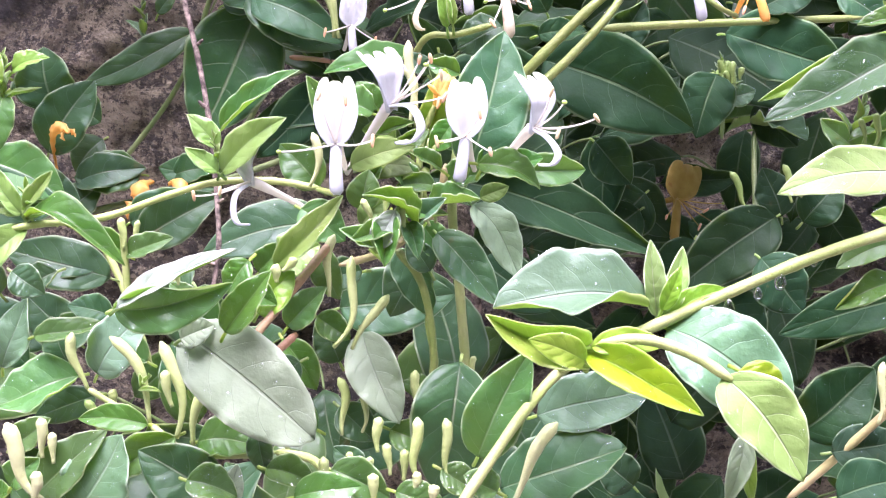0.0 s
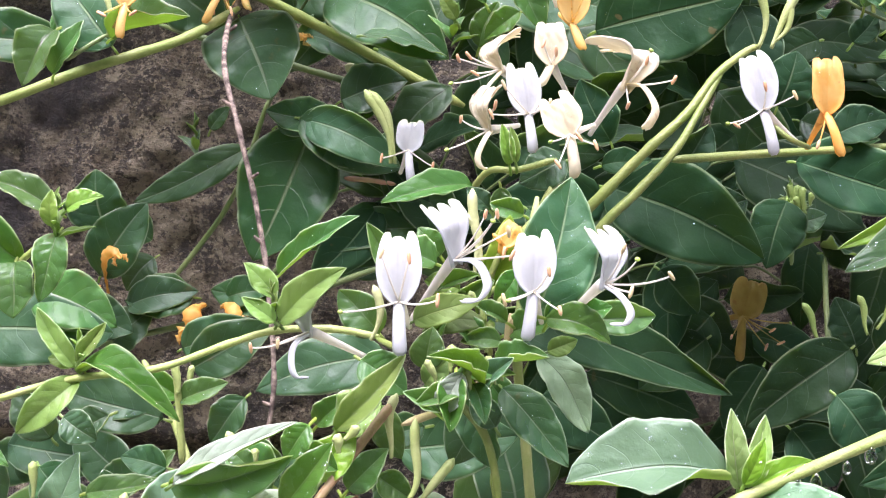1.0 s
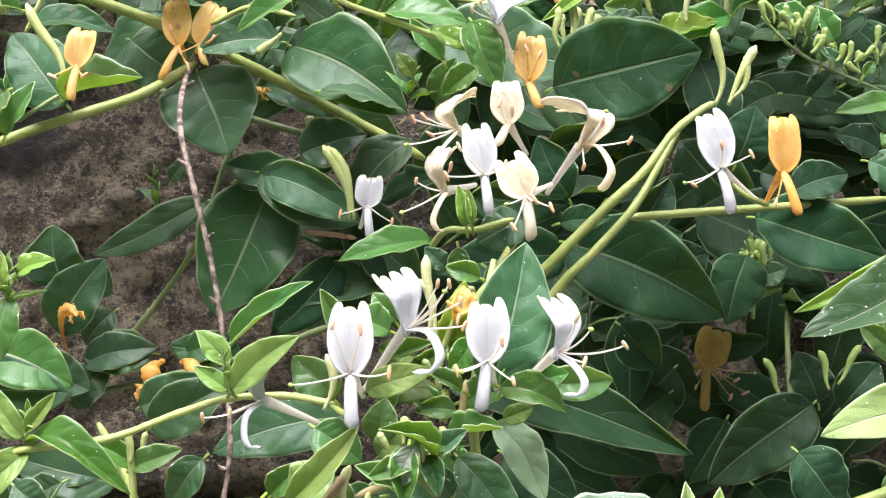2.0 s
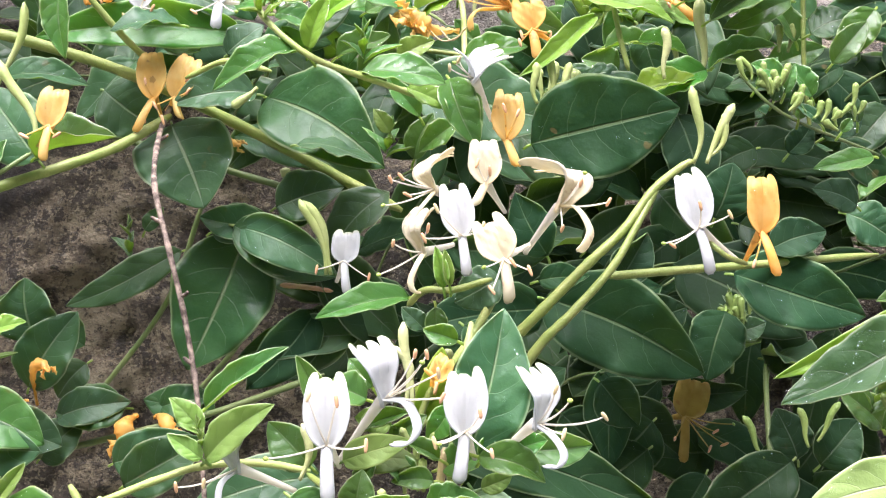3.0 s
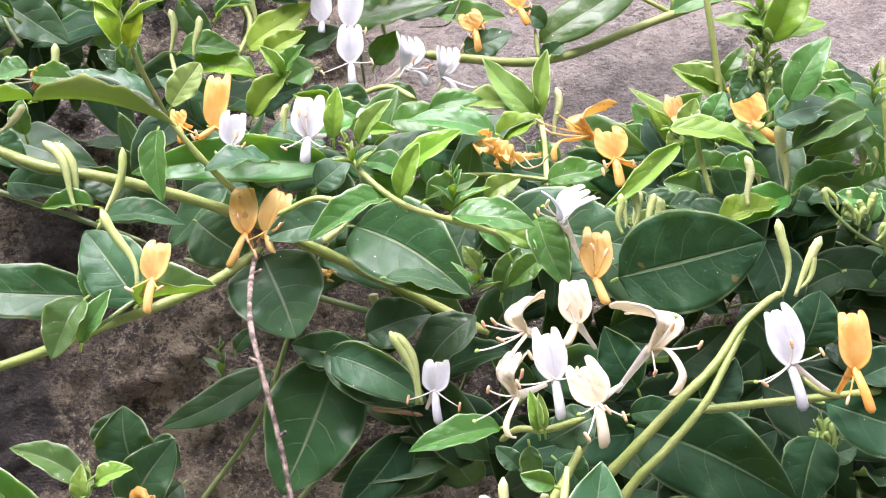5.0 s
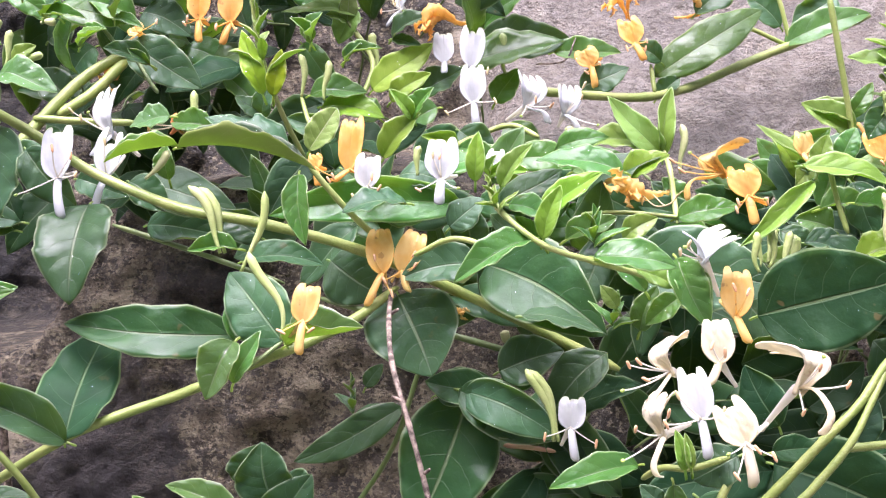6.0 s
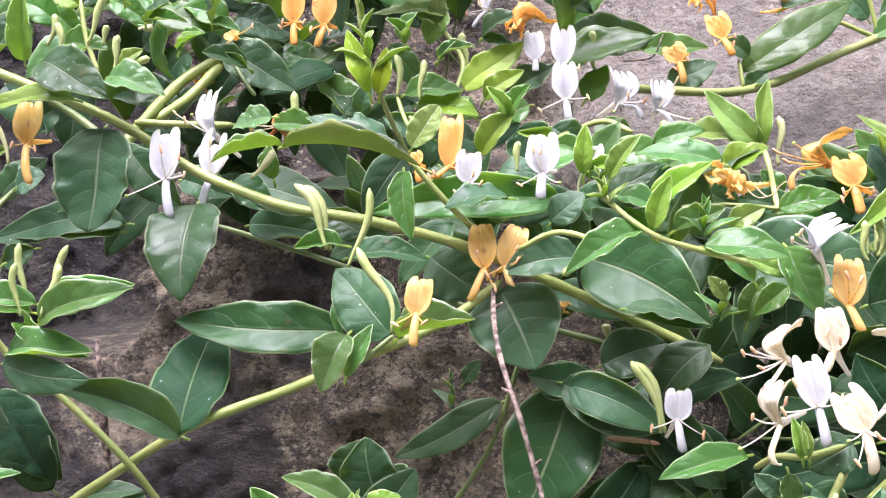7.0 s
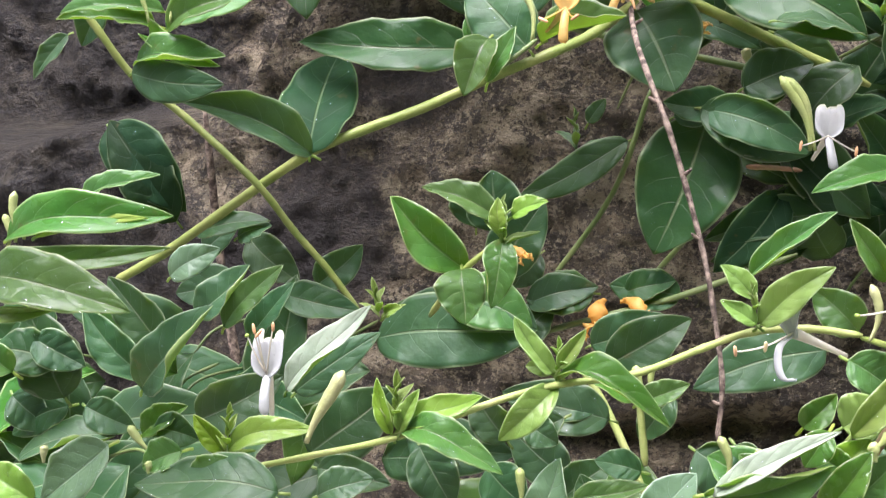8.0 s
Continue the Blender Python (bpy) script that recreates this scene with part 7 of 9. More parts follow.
leaf(right_thicket, (157.7, 600, 1224.4), (133.7, 600, 1211.6), 22.1, (0, -0.75, 0.25), "d")
leaf(right_thicket, (190.1, 600, 1271.4), (213.6, 600, 1257.8), 22.1, (0, -0.75, 0.25), "d")
leaf(right_thicket, (179, 600, 1237.3), (155, 600, 1224.5), 22.1, (0, -0.75, 0.25), "d")
leaf(right_thicket, (196.4, 600, 1199.9), (219.9, 600, 1186.2), 22.1, (0, -0.75, 0.25), "d")
leaf(right_thicket, (134.3, 600, 1248.7), (110.3, 600, 1235.9), 22.1, (0, -0.75, 0.25), "d")
side_flower(right_thicket, (40.3, 592, 1362.5), (32.3, 572, 1364.5), (26.1, 568, 1371.2), (40.6, 572, 1378.5), ((25.6, 567, 1362.8), (18.2, 564, 1362), (14.2, 562, 1357.9), (14.4, 562, 1352.5)), ((8.5, 560, 1370.1), (16.5, 561, 1373.5), (12.4, 559, 1365.4)), 10.5, (-0.62, -0.77, 0.1), "y")
flower(right_thicket, (41.7, 566, 1352.8), (38.7, 566, 1368), (43.5, 563, 1340.1), (52.5, 584, 1350.5), 15, kind="o", split=0.5, curl=0.4, reach=6, spread=10, stamens=4)
spent_flower(right_thicket, 4.4, "y", (10.3, 610, 1360.4), (2.7, 600, 1358.6), (-4.5, 592, 1358.4), (-9.7, 588, 1362.5), (-13.6, 586, 1364.1))
spent_flower(right_thicket, 3.4, "y", (-23.1, 605, 1363.1), (-17.2, 598, 1366.6), (-12.3, 592, 1362.9), (-8.8, 588, 1356.9))
for x in (0.0, 5.0):
    stem(right_thicket, 0.4, 0.3, "t", (-4 + x, 590, 1358), (2 + x, 586, 1352), (9 + x, 584, 1353 + x), (12 + x, 584, 1357))
flower(right_thicket, (72.8, 600, 1374), (73.4, 600, 1385.6), (75.3, 597, 1370), (81, 618, 1375), 9.4, kind="y", split=0.3, stamens=1, reach=4, spread=5)
leaf(right_thicket, (10.5, 640, 1381.2), (-16.5, 634, 1412.6), 16.1, (0, -0.8, 0.2), "y")
leaf(right_thicket, (10.5, 640, 1381.2), (16.4, 640, 1416.6), 14.2, (0, -0.8, 0.2), "y")
leaf(right_thicket, (3.1, 640, 1388.1), (-30.6, 640, 1389.6), 17.8, (0, -0.6, 0.4), "y")
bud(right_thicket, (18.8, 640, 1371.9), (20.2, 640, 1397), 2.07, "p")
stem(right_thicket, 1.48, 1.48, "p", (10.7, 640, 1384.7), (12.8, 630, 1371.9), (12.6, 600, 1344.3))
leaf(right_thicket, (-10.4, 620, 1369.4), (12.3, 620, 1379.4), 18.8, (0, -0.6, 0.4), "y", wet=6)
leaf(right_thicket, (54.9, 640, 1376.1), (65.2, 640, 1361.1), 15.2, (0, -0.7, 0.3), "m", wet=3)
leaf(right_thicket, (74.7, 630, 1365.3), (59.8, 630, 1391.9), 13.7, (0, -0.7, 0.3), "y")
leaf(right_thicket, (73.3, 620, 1372.9), (90.9, 620, 1363.4), 15.3, (0, -0.7, 0.3), "m")
leaf(right_thicket, (31.8, 640, 1365.9), (47.8, 640, 1350.5), 18.6, (0, -0.7, 0.3), "m")
leaf(right_thicket, (82.8, 590, 1337.3), (65.9, 590, 1343.5), 17.6, (0, -0.7, 0.3), "m", wet=4)
leaf(right_thicket, (96.3, 600, 1388.1), (73.1, 600, 1397.8), 15.0, (0, -0.6, 0.4), "y")
leaf(right_thicket, (19, 630, 1357.2), (8.4, 630, 1369.3), 12.1, (0, -0.7, 0.3), "m")
leaf(right_thicket, (22.9, 620, 1347.7), (-4.3, 620, 1354.9), 17.1, (0, -0.6, 0.4), "d")
leaf(right_thicket, (12.8, 600, 1347), (42.1, 600, 1350.9), 16.6, (0, -0.6, 0.4), "m")
leaf(right_thicket, (-19.9, 630, 1368), (-35, 630, 1351.5), 15.2, (0, -0.7, 0.3), "d")
leaf(right_thicket, (-25.6, 640, 1363.4), (-0.4, 640, 1350.3), 19.0, (0, -0.7, 0.3), "d")
stem(right_thicket, 1.11, 1.11, "g", (-32.8, 600, 1350.9), (-10.9, 605, 1350.9), (15.4, 600, 1346.9))
leaf(right_thicket, (89.2, 610, 1370.8), (80.5, 610, 1349.4), 17.1, (0, -0.7, 0.3), "m")
leaf(right_thicket, (73.5, 560, 1321.2), (58.4, 560, 1312), 22.1, (0, -0.7, 0.3), "d", wet=4)
bud(right_thicket, (48.1, 560, 1322.5), (50.3, 560, 1338.7), 2.07, "g")
bud(right_thicket, (58, 556, 1316.9), (59.5, 556, 1334.3), 2.31, "g")
leaf(right_thicket, (64.8, 565, 1321.8), (45.5, 565, 1325.3), 14.2, (0, -0.7, 0.3), "y")
leaf(right_thicket, (-9.5, 560, 1327.9), (52.4, 560, 1312.2), 39.1, (0, -0.9, 0.1), "d", wet=4)

top_vine = vine_of("honeysuckle_vine", "honeysuckle stem with gold flowers arching before the pale stone")
stem(top_vine, 2.75, 2.75, "g", (-52.9, 745, 1435.6), (-22, 760, 1433.9), (9.5, 770, 1432.6), (38.9, 785, 1439.5), (73.1, 800, 1454.3), (106.4, 815, 1467.7), (164.8, 840, 1489.3), knots=0.08)
leaf(top_vine, (18.3, 785, 1447.4), (88.5, 800, 1489), 29.6, (0, -0.7, 0.3), "m")
leaf(top_vine, (21.9, 780, 1456), (4.3, 780, 1468.1), 16.2, (0, -0.8, 0.2), "d")
leaf(top_vine, (103.9, 815, 1469), (158.6, 815, 1485.6), 22.8, (0, -0.7, 0.3), "m")
leaf(top_vine, (18.9, 780, 1433.6), (33.5, 780, 1445.5), 15.2, (0, -0.7, 0.3), "d")
stem(top_vine, 1.51, 1.51, "g", (106.4, 815, 1467.7), (86.9, 812, 1477.8), (72.4, 808, 1483.6))
stem(top_vine, 1.43, 1.43, "g", (16.7, 772, 1435.3), (15.4, 778, 1454.3))
stem(top_vine, 1.51, 1.51, "g", (107.5, 815, 1469.5), (102.7, 815, 1495.9), (96.7, 815, 1515))
leaf(top_vine, (104.5, 830, 1484.1), (83.9, 830, 1504.7), 20.0, (0, -0.7, 0.3), "d")
leaf(top_vine, (142.7, 835, 1501.3), (112.5, 835, 1480.8), 24.6, (0, -0.7, 0.3), "d")
leaf(top_vine, (46.8, 800, 1489.3), (79.8, 800, 1508.8), 22.7, (0, -0.8, 0.2), "d")
flower(top_vine, (-21.5, 764, 1452.4), (-26.5, 764, 1464.8), (-19.7, 761, 1438.2), (-14.7, 782, 1461), 15, kind="o", split=0.4, curl=0.3, stamens=2, reach=4, spread=6)
flower(top_vine, (5.8, 765, 1465.1), (0.9, 765, 1483.2), (10.8, 762, 1453.5), (8.6, 783, 1466.7), 15.5, kind="o", split=0.4, curl=0.3, stamens=3, reach=5, spread=8)
spent_flower(top_vine, 3.0, "o", (3, 790, 1486.8), (0, 780, 1492.1), (-4.4, 772, 1496.9), (-8.9, 768, 1489.2))
spent_flower(top_vine, 2.6, "o", (4, 788, 1485), (3, 780, 1492), (5.4, 774, 1498), (9.5, 770, 1494))
spent_flower(top_vine, 2.8, "o", (34.8, 818, 1491.5), (44, 808, 1489.6), (49.9, 802, 1491.1), (47.2, 799, 1499.5), (40.1, 798, 1502.4))
leaf(top_vine, (-90.2, 775, 1473.7), (-34.4, 775, 1473.9), 32.7, (0, -0.7, 0.3), "d")
leaf(top_vine, (-89, 780, 1484.2), (-60.8, 780, 1504), 19.1, (0, -0.7, 0.3), "m")
leaf(top_vine, (-29.1, 768, 1440.6), (1.4, 768, 1451.3), 20.4, (0, -0.8, 0.2), "d")
leaf(top_vine, (-44.8, 775, 1465.3), (-2.6, 775, 1462.2), 19.5, (0, -0.7, 0.3), "m")
stem(top_vine, 0.64, 0.53, "b", (-55.8, 770, 1457.2), (-38, 768, 1458), (-30.3, 770, 1472.2))

back_vine = vine_of("honeysuckle_vine", "far honeysuckle branch with white flowers against shaded stone")
flower(back_vine, (-89, 685, 1421.3), (-89.1, 685, 1444), (-87.8, 682, 1407.3), (-86.9, 703, 1422.9), 15.2, kind="w", split=0.5, ends=((-103.4, 675, 1415), (-76.4, 675, 1420.2)))
flower(back_vine, (-90.2, 695, 1443.1), (-88.3, 695, 1468.5), (-88.8, 692, 1434.4), (-89.7, 713, 1446.4), 14.8, kind="w", split=0.45, stamens=1)
flower(back_vine, (-105.6, 695, 1446.9), (-106.1, 695, 1465.3), (-105.7, 692, 1440.4), (-104.5, 713, 1450.8), 12.5, kind="w", split=0.3, stamens=0)
spent_flower(back_vine, 3.8, "o", (-83.6, 705, 1471.7), (-95.8, 700, 1470.2), (-105.4, 692, 1475.1), (-112.4, 688, 1475.5), (-114.8, 686, 1467.2))
spent_flower(back_vine, 3.2, "o", (-98.5, 700, 1470), (-104.7, 694, 1472.8), (-111.8, 690, 1470.5), (-115, 686, 1463.4))
side_flower(back_vine, (-72.5, 708, 1414.1), (-60, 690, 1418.8), (-56.1, 687, 1426.4), (-58.8, 692, 1438.4), ((-55.9, 684, 1415.7), (-50.9, 682, 1414.5), (-48.6, 682, 1411.1), (-48.2, 683, 1407.5)), ((-54.4, 680, 1420.4), (-62.9, 680, 1411.8), (-45.8, 680, 1416.7)), 14.5, (0.3, -0.9, 0.2), "w", 0.3)
side_flower(back_vine, (-43.2, 708, 1408.6), (-39.1, 690, 1413), (-36.9, 687, 1419.4), (-36.3, 692, 1431), ((-36.2, 684, 1410.6), (-34.1, 682, 1408.6), (-32.1, 682, 1405), (-31.7, 683, 1401.3)), ((-27.6, 680, 1426.8), (-21.1, 680, 1404.6), (-29.2, 680, 1420.3)), 12.5, (0.4, -0.85, 0.2), "w", 0.3)
flower(back_vine, (-97.5, 578, 1368.7), (-95.7, 578, 1389.4), (-98.6, 575, 1356.4), (-92, 596, 1372), 16.6, kind="w", spread=12, reach=6)
flower(back_vine, (-143.6, 590, 1376.7), (-140.2, 590, 1403.8), (-150.7, 587, 1371.2), (-137.2, 608, 1375.8), 12.5, kind="o", stamens=2, reach=5)
flower(back_vine, (-133, 580, 1366.8), (-132.2, 580, 1383.8), (-134, 577, 1358), (-131.6, 598, 1371.7), 13.4, kind="w", stamens=3, spread=8)
flower(back_vine, (-158.7, 585, 1377.6), (-159.8, 585, 1386), (-157.1, 582, 1369), (-157.9, 603, 1379.4), 8.1, kind="o", stamens=1)
flower(back_vine, (-73.2, 600, 1376.8), (-72.2, 600, 1384.6), (-71.5, 597, 1369.5), (-70.7, 618, 1375.7), 9.4, kind="w", stamens=1)
flower(back_vine, (-142, 790, 1501.6), (-138.1, 790, 1520.1), (-150.3, 787, 1490.3), (-141.5, 808, 1498), 13.1, kind="w", face=(-0.6, -0.6, 0), stamens=5, reach=10)
stem(back_vine, 1.29, 1.04, "g", (-157.8, 560, 1378.3), (-163.4, 535, 1399.8), (-169.1, 525, 1425.2), (-170.7, 520, 1449.4))
stem(back_vine, 1.66, 1.39, "p", (-122.2, 600, 1334.8), (-139.4, 572, 1353.6), (-157.8, 560, 1377.8))
leaf(back_vine, (-169.1, 528, 1404.9), (-177.6, 528, 1434), 10.8, (0, -0.9, 0.1), "b", wet=3)
leaf(back_vine, (-163.8, 525, 1403.6), (-159.4, 525, 1423.9), 9.2, (0, -0.9, 0.1), "b", wet=3)
shoot_tip(back_vine, (-166.5, 524, 1412), (-170, 520, 1450), 17, "l", 9, 14)
leaf(back_vine, (-157.5, 565, 1384.2), (-143.5, 565, 1403.3), 15, (0, -0.8, 0.2), "l", wet=9, blunt=0.6)
leaf(back_vine, (-160, 722, 1483.9), (-205.8, 722, 1488.9), 12.5, (0, -0.6, 0.4), "y")
leaf(back_vine, (-160.6, 725, 1488.1), (-172, 725, 1468), 19, (0, -0.6, 0.4), "y")
leaf(back_vine, (-166, 722, 1480.5), (-163, 718, 1500), 12, (0.3, -0.7, 0.3), "l")
leaf(back_vine, (-166, 722, 1480.5), (-178, 716, 1484), 10, (0, -0.6, 0.4), "l")
stem(back_vine, 1.62, 1.62, "g", (-153.9, 700, 1431.8), (-150.2, 715, 1454.4), (-165.6, 722, 1480.9))
bud(back_vine, (-148.7, 720, 1451.8), (-150.2, 720, 1472.4), 2.66, "g")
leaf(back_vine, (-149.1, 702, 1435.2), (-111.7, 695, 1458.4), 21, (0, -0.7, 0.3), "b")
leaf(back_vine, (-120.7, 705, 1430.4), (-95.8, 705, 1445.3), 20.8, (0, -0.7, 0.3), "d")
bud(back_vine, (-176.9, 640, 1422.3), (-176.9, 640, 1445.3), 2.07, "g")
bud(back_vine, (-164.7, 640, 1420), (-161.6, 640, 1441.1), 2.07, "g")
stem(back_vine, 1.18, 1.18, "g", (-176.9, 640, 1422.3), (-170.9, 630, 1406.8), (-163.3, 620, 1396.1))
leaf(back_vine, (-174.2, 650, 1425.2), (-143, 650, 1424.7), 18.1, (0, -0.6, 0.4), "m")
leaf(back_vine, (-168.2, 650, 1418.6), (-134.4, 650, 1410.2), 19.0, (0, -0.65, 0.35), "y")
leaf(back_vine, (-131.3, 620, 1385.3), (-111.2, 620, 1407.4), 17.9, (0, -0.7, 0.3), "y")
leaf(back_vine, (-132.2, 660, 1420.9), (-109.7, 660, 1434.9), 14.9, (0, -0.7, 0.3), "y")
leaf(back_vine, (-157.9, 640, 1398.2), (-185.1, 640, 1412.1), 19.0, (0, -0.7, 0.3), "d")
leaf(back_vine, (-138.9, 660, 1411.9), (-157.3, 660, 1422.6), 17.6, (0, -0.6, 0.4), "m")
bud(back_vine, (-110.3, 590, 1372.5), (-108.5, 590, 1386.8), 1.91, "g")
bud(back_vine, (-72.6, 720, 1443), (-74.1, 720, 1467.4), 2.66, "g")
bud(back_vine, (-35.8, 660, 1386.9), (-36.5, 660, 1402.2), 2.75, "g")
leaf(back_vine, (-120.4, 600, 1374), (-92.5, 600, 1368.2), 16.6, (0, -0.6, 0.4), "d")
leaf(back_vine, (-94.7, 580, 1346.3), (-77.9, 580, 1358.8), 17.0, (0, -0.7, 0.3), "d")
leaf(back_vine, (-84.8, 585, 1335.1), (-86.4, 585, 1357), 18.9, (0, -0.8, 0.2), "d")
leaf(back_vine, (-66, 660, 1385.7), (-32.9, 660, 1383.7), 19.9, (0, -0.7, 0.3), "m")
leaf(back_vine, (-97.3, 680, 1405.7), (-79.2, 680, 1388.7), 22.4, (0, -0.8, 0.2), "d")
leaf(back_vine, (-118.4, 700, 1409.7), (-100.1, 700, 1382.3), 32.7, (0, -0.8, 0.2), "d")
leaf(back_vine, (-79.5, 720, 1426.6), (-65.2, 720, 1445.8), 17.2, (0, -0.7, 0.3), "m")
leaf(back_vine, (-72.3, 690, 1408.6), (-54.3, 690, 1388.2), 19.9, (0, -0.7, 0.3), "m")
leaf(back_vine, (-36.4, 650, 1376.8), (-9.5, 650, 1384.1), 17.9, (0, -0.6, 0.4), "m")
leaf(back_vine, (-110.3, 690, 1420.8), (-130.2, 690, 1412.3), 20.6, (0, -0.7, 0.3), "m")
leaf(back_vine, (-197.7, 740, 1473.1), (-176, 740, 1440), 17, (0, -0.8, 0.2), "m")
leaf(back_vine, (-211.7, 700, 1422.3), (-238, 700, 1451.1), 24, (0, -0.7, 0.3), "m")
leaf(back_vine, (-135.5, 600, 1355.1), (-110.2, 600, 1350.9), 19.9, (0, -0.6, 0.4), "m")
leaf(back_vine, (-150.4, 610, 1379.6), (-128.3, 610, 1355.4), 20.5, (0, -0.7, 0.3), "d")
stem(back_vine, 1.55, 1.55, "g", (-53.4, 670, 1398.4), (-68.8, 680, 1407), (-88, 680, 1401.9), (-109.9, 640, 1386.2))
stem(back_vine, 1.29, 1.29, "g", (-109.3, 560, 1332.9), (-90.2, 555, 1339.5), (-69.3, 540, 1332.8))

far_left_vine = vine_of("honeysuckle_vine", "old honeysuckle stems with dark leaves and gold flowers")
stem(far_left_vine, 3.19, 3.19, "g", (-282.7, 690, 1466.6), (-310.7, 680, 1449.3), (-323, 650, 1422.6), (-329.9, 620, 1397.4))
stem(far_left_vine, 3.19, 2.87, "g", (-289.9, 690, 1459.7), (-305.7, 675, 1438.2), (-318.4, 655, 1423))
stem(far_left_vine, 2.07, 2.07, "g", (-325.3, 640, 1419.7), (-301.2, 645, 1417.3), (-270.5, 650, 1415.3))
stem(far_left_vine, 2.22, 2.22, "d", (-369.6, 600, 1436.5), (-343.6, 610, 1418.3), (-317.6, 600, 1397.4))
stem(far_left_vine, 1.28, 1.28, "d", (-293.2, 690, 1463.3), (-309.9, 690, 1484.9), (-337.2, 690, 1514.3))
stem(far_left_vine, 1.22, 1.22, "d", (-275.9, 660, 1456.3), (-264.9, 655, 1438.6), (-260.2, 655, 1431.9))
leaf(far_left_vine, (-334.7, 552, 1437.6), (-298.7, 545, 1414.8), 26.6, (0, -0.65, 0.35), "v", wet=10, roll=(0.3, 1.4))
leaf(far_left_vine, (-302.9, 556, 1427.8), (-272.2, 550, 1415.4), 19.7, (0, -0.6, 0.4), "m", wet=6)
bud(far_left_vine, (-314.6, 560, 1446), (-304, 560, 1469.2), 2.07, "g")
bud(far_left_vine, (-306.5, 560, 1444.8), (-303.9, 560, 1454.1), 1.81, "g")
bud(far_left_vine, (-300.8, 558, 1431.6), (-297.9, 558, 1448.2), 2.06, "g")
bud(far_left_vine, (-298.8, 556, 1429.7), (-281.4, 556, 1435.1), 2.06, "g")
bud(far_left_vine, (-335.7, 560, 1447), (-331.7, 560, 1462.1), 2.07, "g")
bud(far_left_vine, (-329.9, 560, 1443.8), (-330.7, 560, 1457.8), 2.07, "g")
stem(far_left_vine, 1.29, 1.29, "p", (-309.8, 560, 1431.2), (-316.1, 562, 1448.7), (-319.9, 565, 1469.4))
leaf(far_left_vine, (-322.4, 570, 1467.9), (-337.1, 570, 1474.8), 14.1, (0, -0.7, 0.3), "y")
leaf(far_left_vine, (-331.9, 570, 1448.7), (-308.3, 570, 1444.2), 18.9, (0, -0.6, 0.4), "m")
leaf(far_left_vine, (-296.4, 556, 1432.3), (-284.7, 556, 1439.7), 9.3, (0, -0.7, 0.3), "y")
leaf(far_left_vine, (-279.8, 668, 1462), (-239.5, 668, 1435.1), 28.2, (0, -0.75, 0.25), "d")
flower(far_left_vine, (-237.9, 662, 1472.6), (-236.7, 662, 1496.3), (-237.2, 659, 1459), (-238.2, 680, 1473.9), 14.1, kind="o", stamens=4, spread=8)
flower(far_left_vine, (-220.5, 664, 1470.4), (-219.6, 664, 1494.2), (-224.8, 661, 1457.3), (-218.6, 682, 1472.8), 14.7, kind="o", stamens=4, spread=8)
flower(far_left_vine, (-272.9, 662, 1466.8), (-276, 662, 1472.2), (-276.9, 659, 1463.3), (-275.6, 680, 1470.1), 10.4, kind="y", stamens=1)
flower(far_left_vine, (-302.5, 690, 1448.8), (-297.1, 690, 1453.4), (-306.6, 687, 1448.5), (-303.8, 708, 1451.9), 9.6, kind="o", stamens=3)
leaf(far_left_vine, (-326.7, 680, 1490.6), (-285.6, 680, 1477.5), 20.4, (0, -0.7, 0.3), "m")
leaf(far_left_vine, (-282.1, 680, 1480.5), (-309.2, 680, 1492.7), 20.3, (0, -0.7, 0.3), "m")
leaf(far_left_vine, (-322, 720, 1474.7), (-337.2, 720, 1458.1), 23.6, (0, -0.8, 0.2), "d")
leaf(far_left_vine, (-280.2, 690, 1486), (-251.5, 690, 1470.3), 23.9, (0, -0.7, 0.3), "d")
leaf(far_left_vine, (-305.7, 690, 1504.9), (-285.9, 690, 1472.9), 19.6, (0, -0.7, 0.3), "m")
leaf(far_left_vine, (-326.9, 680, 1483.9), (-347.4, 680, 1499), 20.0, (0, -0.7, 0.3), "m")
leaf(far_left_vine, (-351.2, 720, 1480.4), (-321.4, 720, 1492.3), 25.1, (0, -0.7, 0.3), "d")
leaf(far_left_vine, (-336.3, 640, 1488.6), (-313.6, 640, 1474.1), 15.7, (0, -0.7, 0.3), "m", wet=3)
bud(far_left_vine, (-333.2, 670, 1478.9), (-324.6, 670, 1478.9), 2.48, "p")
leaf(far_left_vine, (-267.8, 690, 1495.1), (-284.6, 690, 1510), 20.1, (0, -0.7, 0.3), "m")
leaf(far_left_vine, (-214, 720, 1484.2), (-242.5, 720, 1479.3), 25.3, (0, -0.7, 0.3), "d")
leaf(far_left_vine, (-250.6, 720, 1455.5), (-221.6, 720, 1470.8), 20, (0, -0.6, 0.4), "m")
leaf(far_left_vine, (-203.4, 740, 1509.2), (-182.4, 740, 1496.8), 21.9, (0, -0.7, 0.3), "m")
leaf(far_left_vine, (-325.6, 690, 1438.5), (-342.6, 690, 1456.6), 22.7, (0, -0.8, 0.2), "d")
leaf(far_left_vine, (-264.3, 720, 1470.5), (-236.3, 720, 1458), 21.4, (0, -0.7, 0.3), "m")
leaf(far_left_vine, (-226.9, 740, 1464.5), (-252.3, 740, 1466.4), 26.0, (0, -0.7, 0.3), "d")
leaf(far_left_vine, (-349.7, 600, 1468.1), (-368.3, 600, 1481.6), 17.6, (0, -0.7, 0.3), "m")
leaf(far_left_vine, (-316.9, 548.0, 1416.6), (-370.7, 552.0, 1416.4), 14, (0, -0.6, 0.4), "y", wet=3)
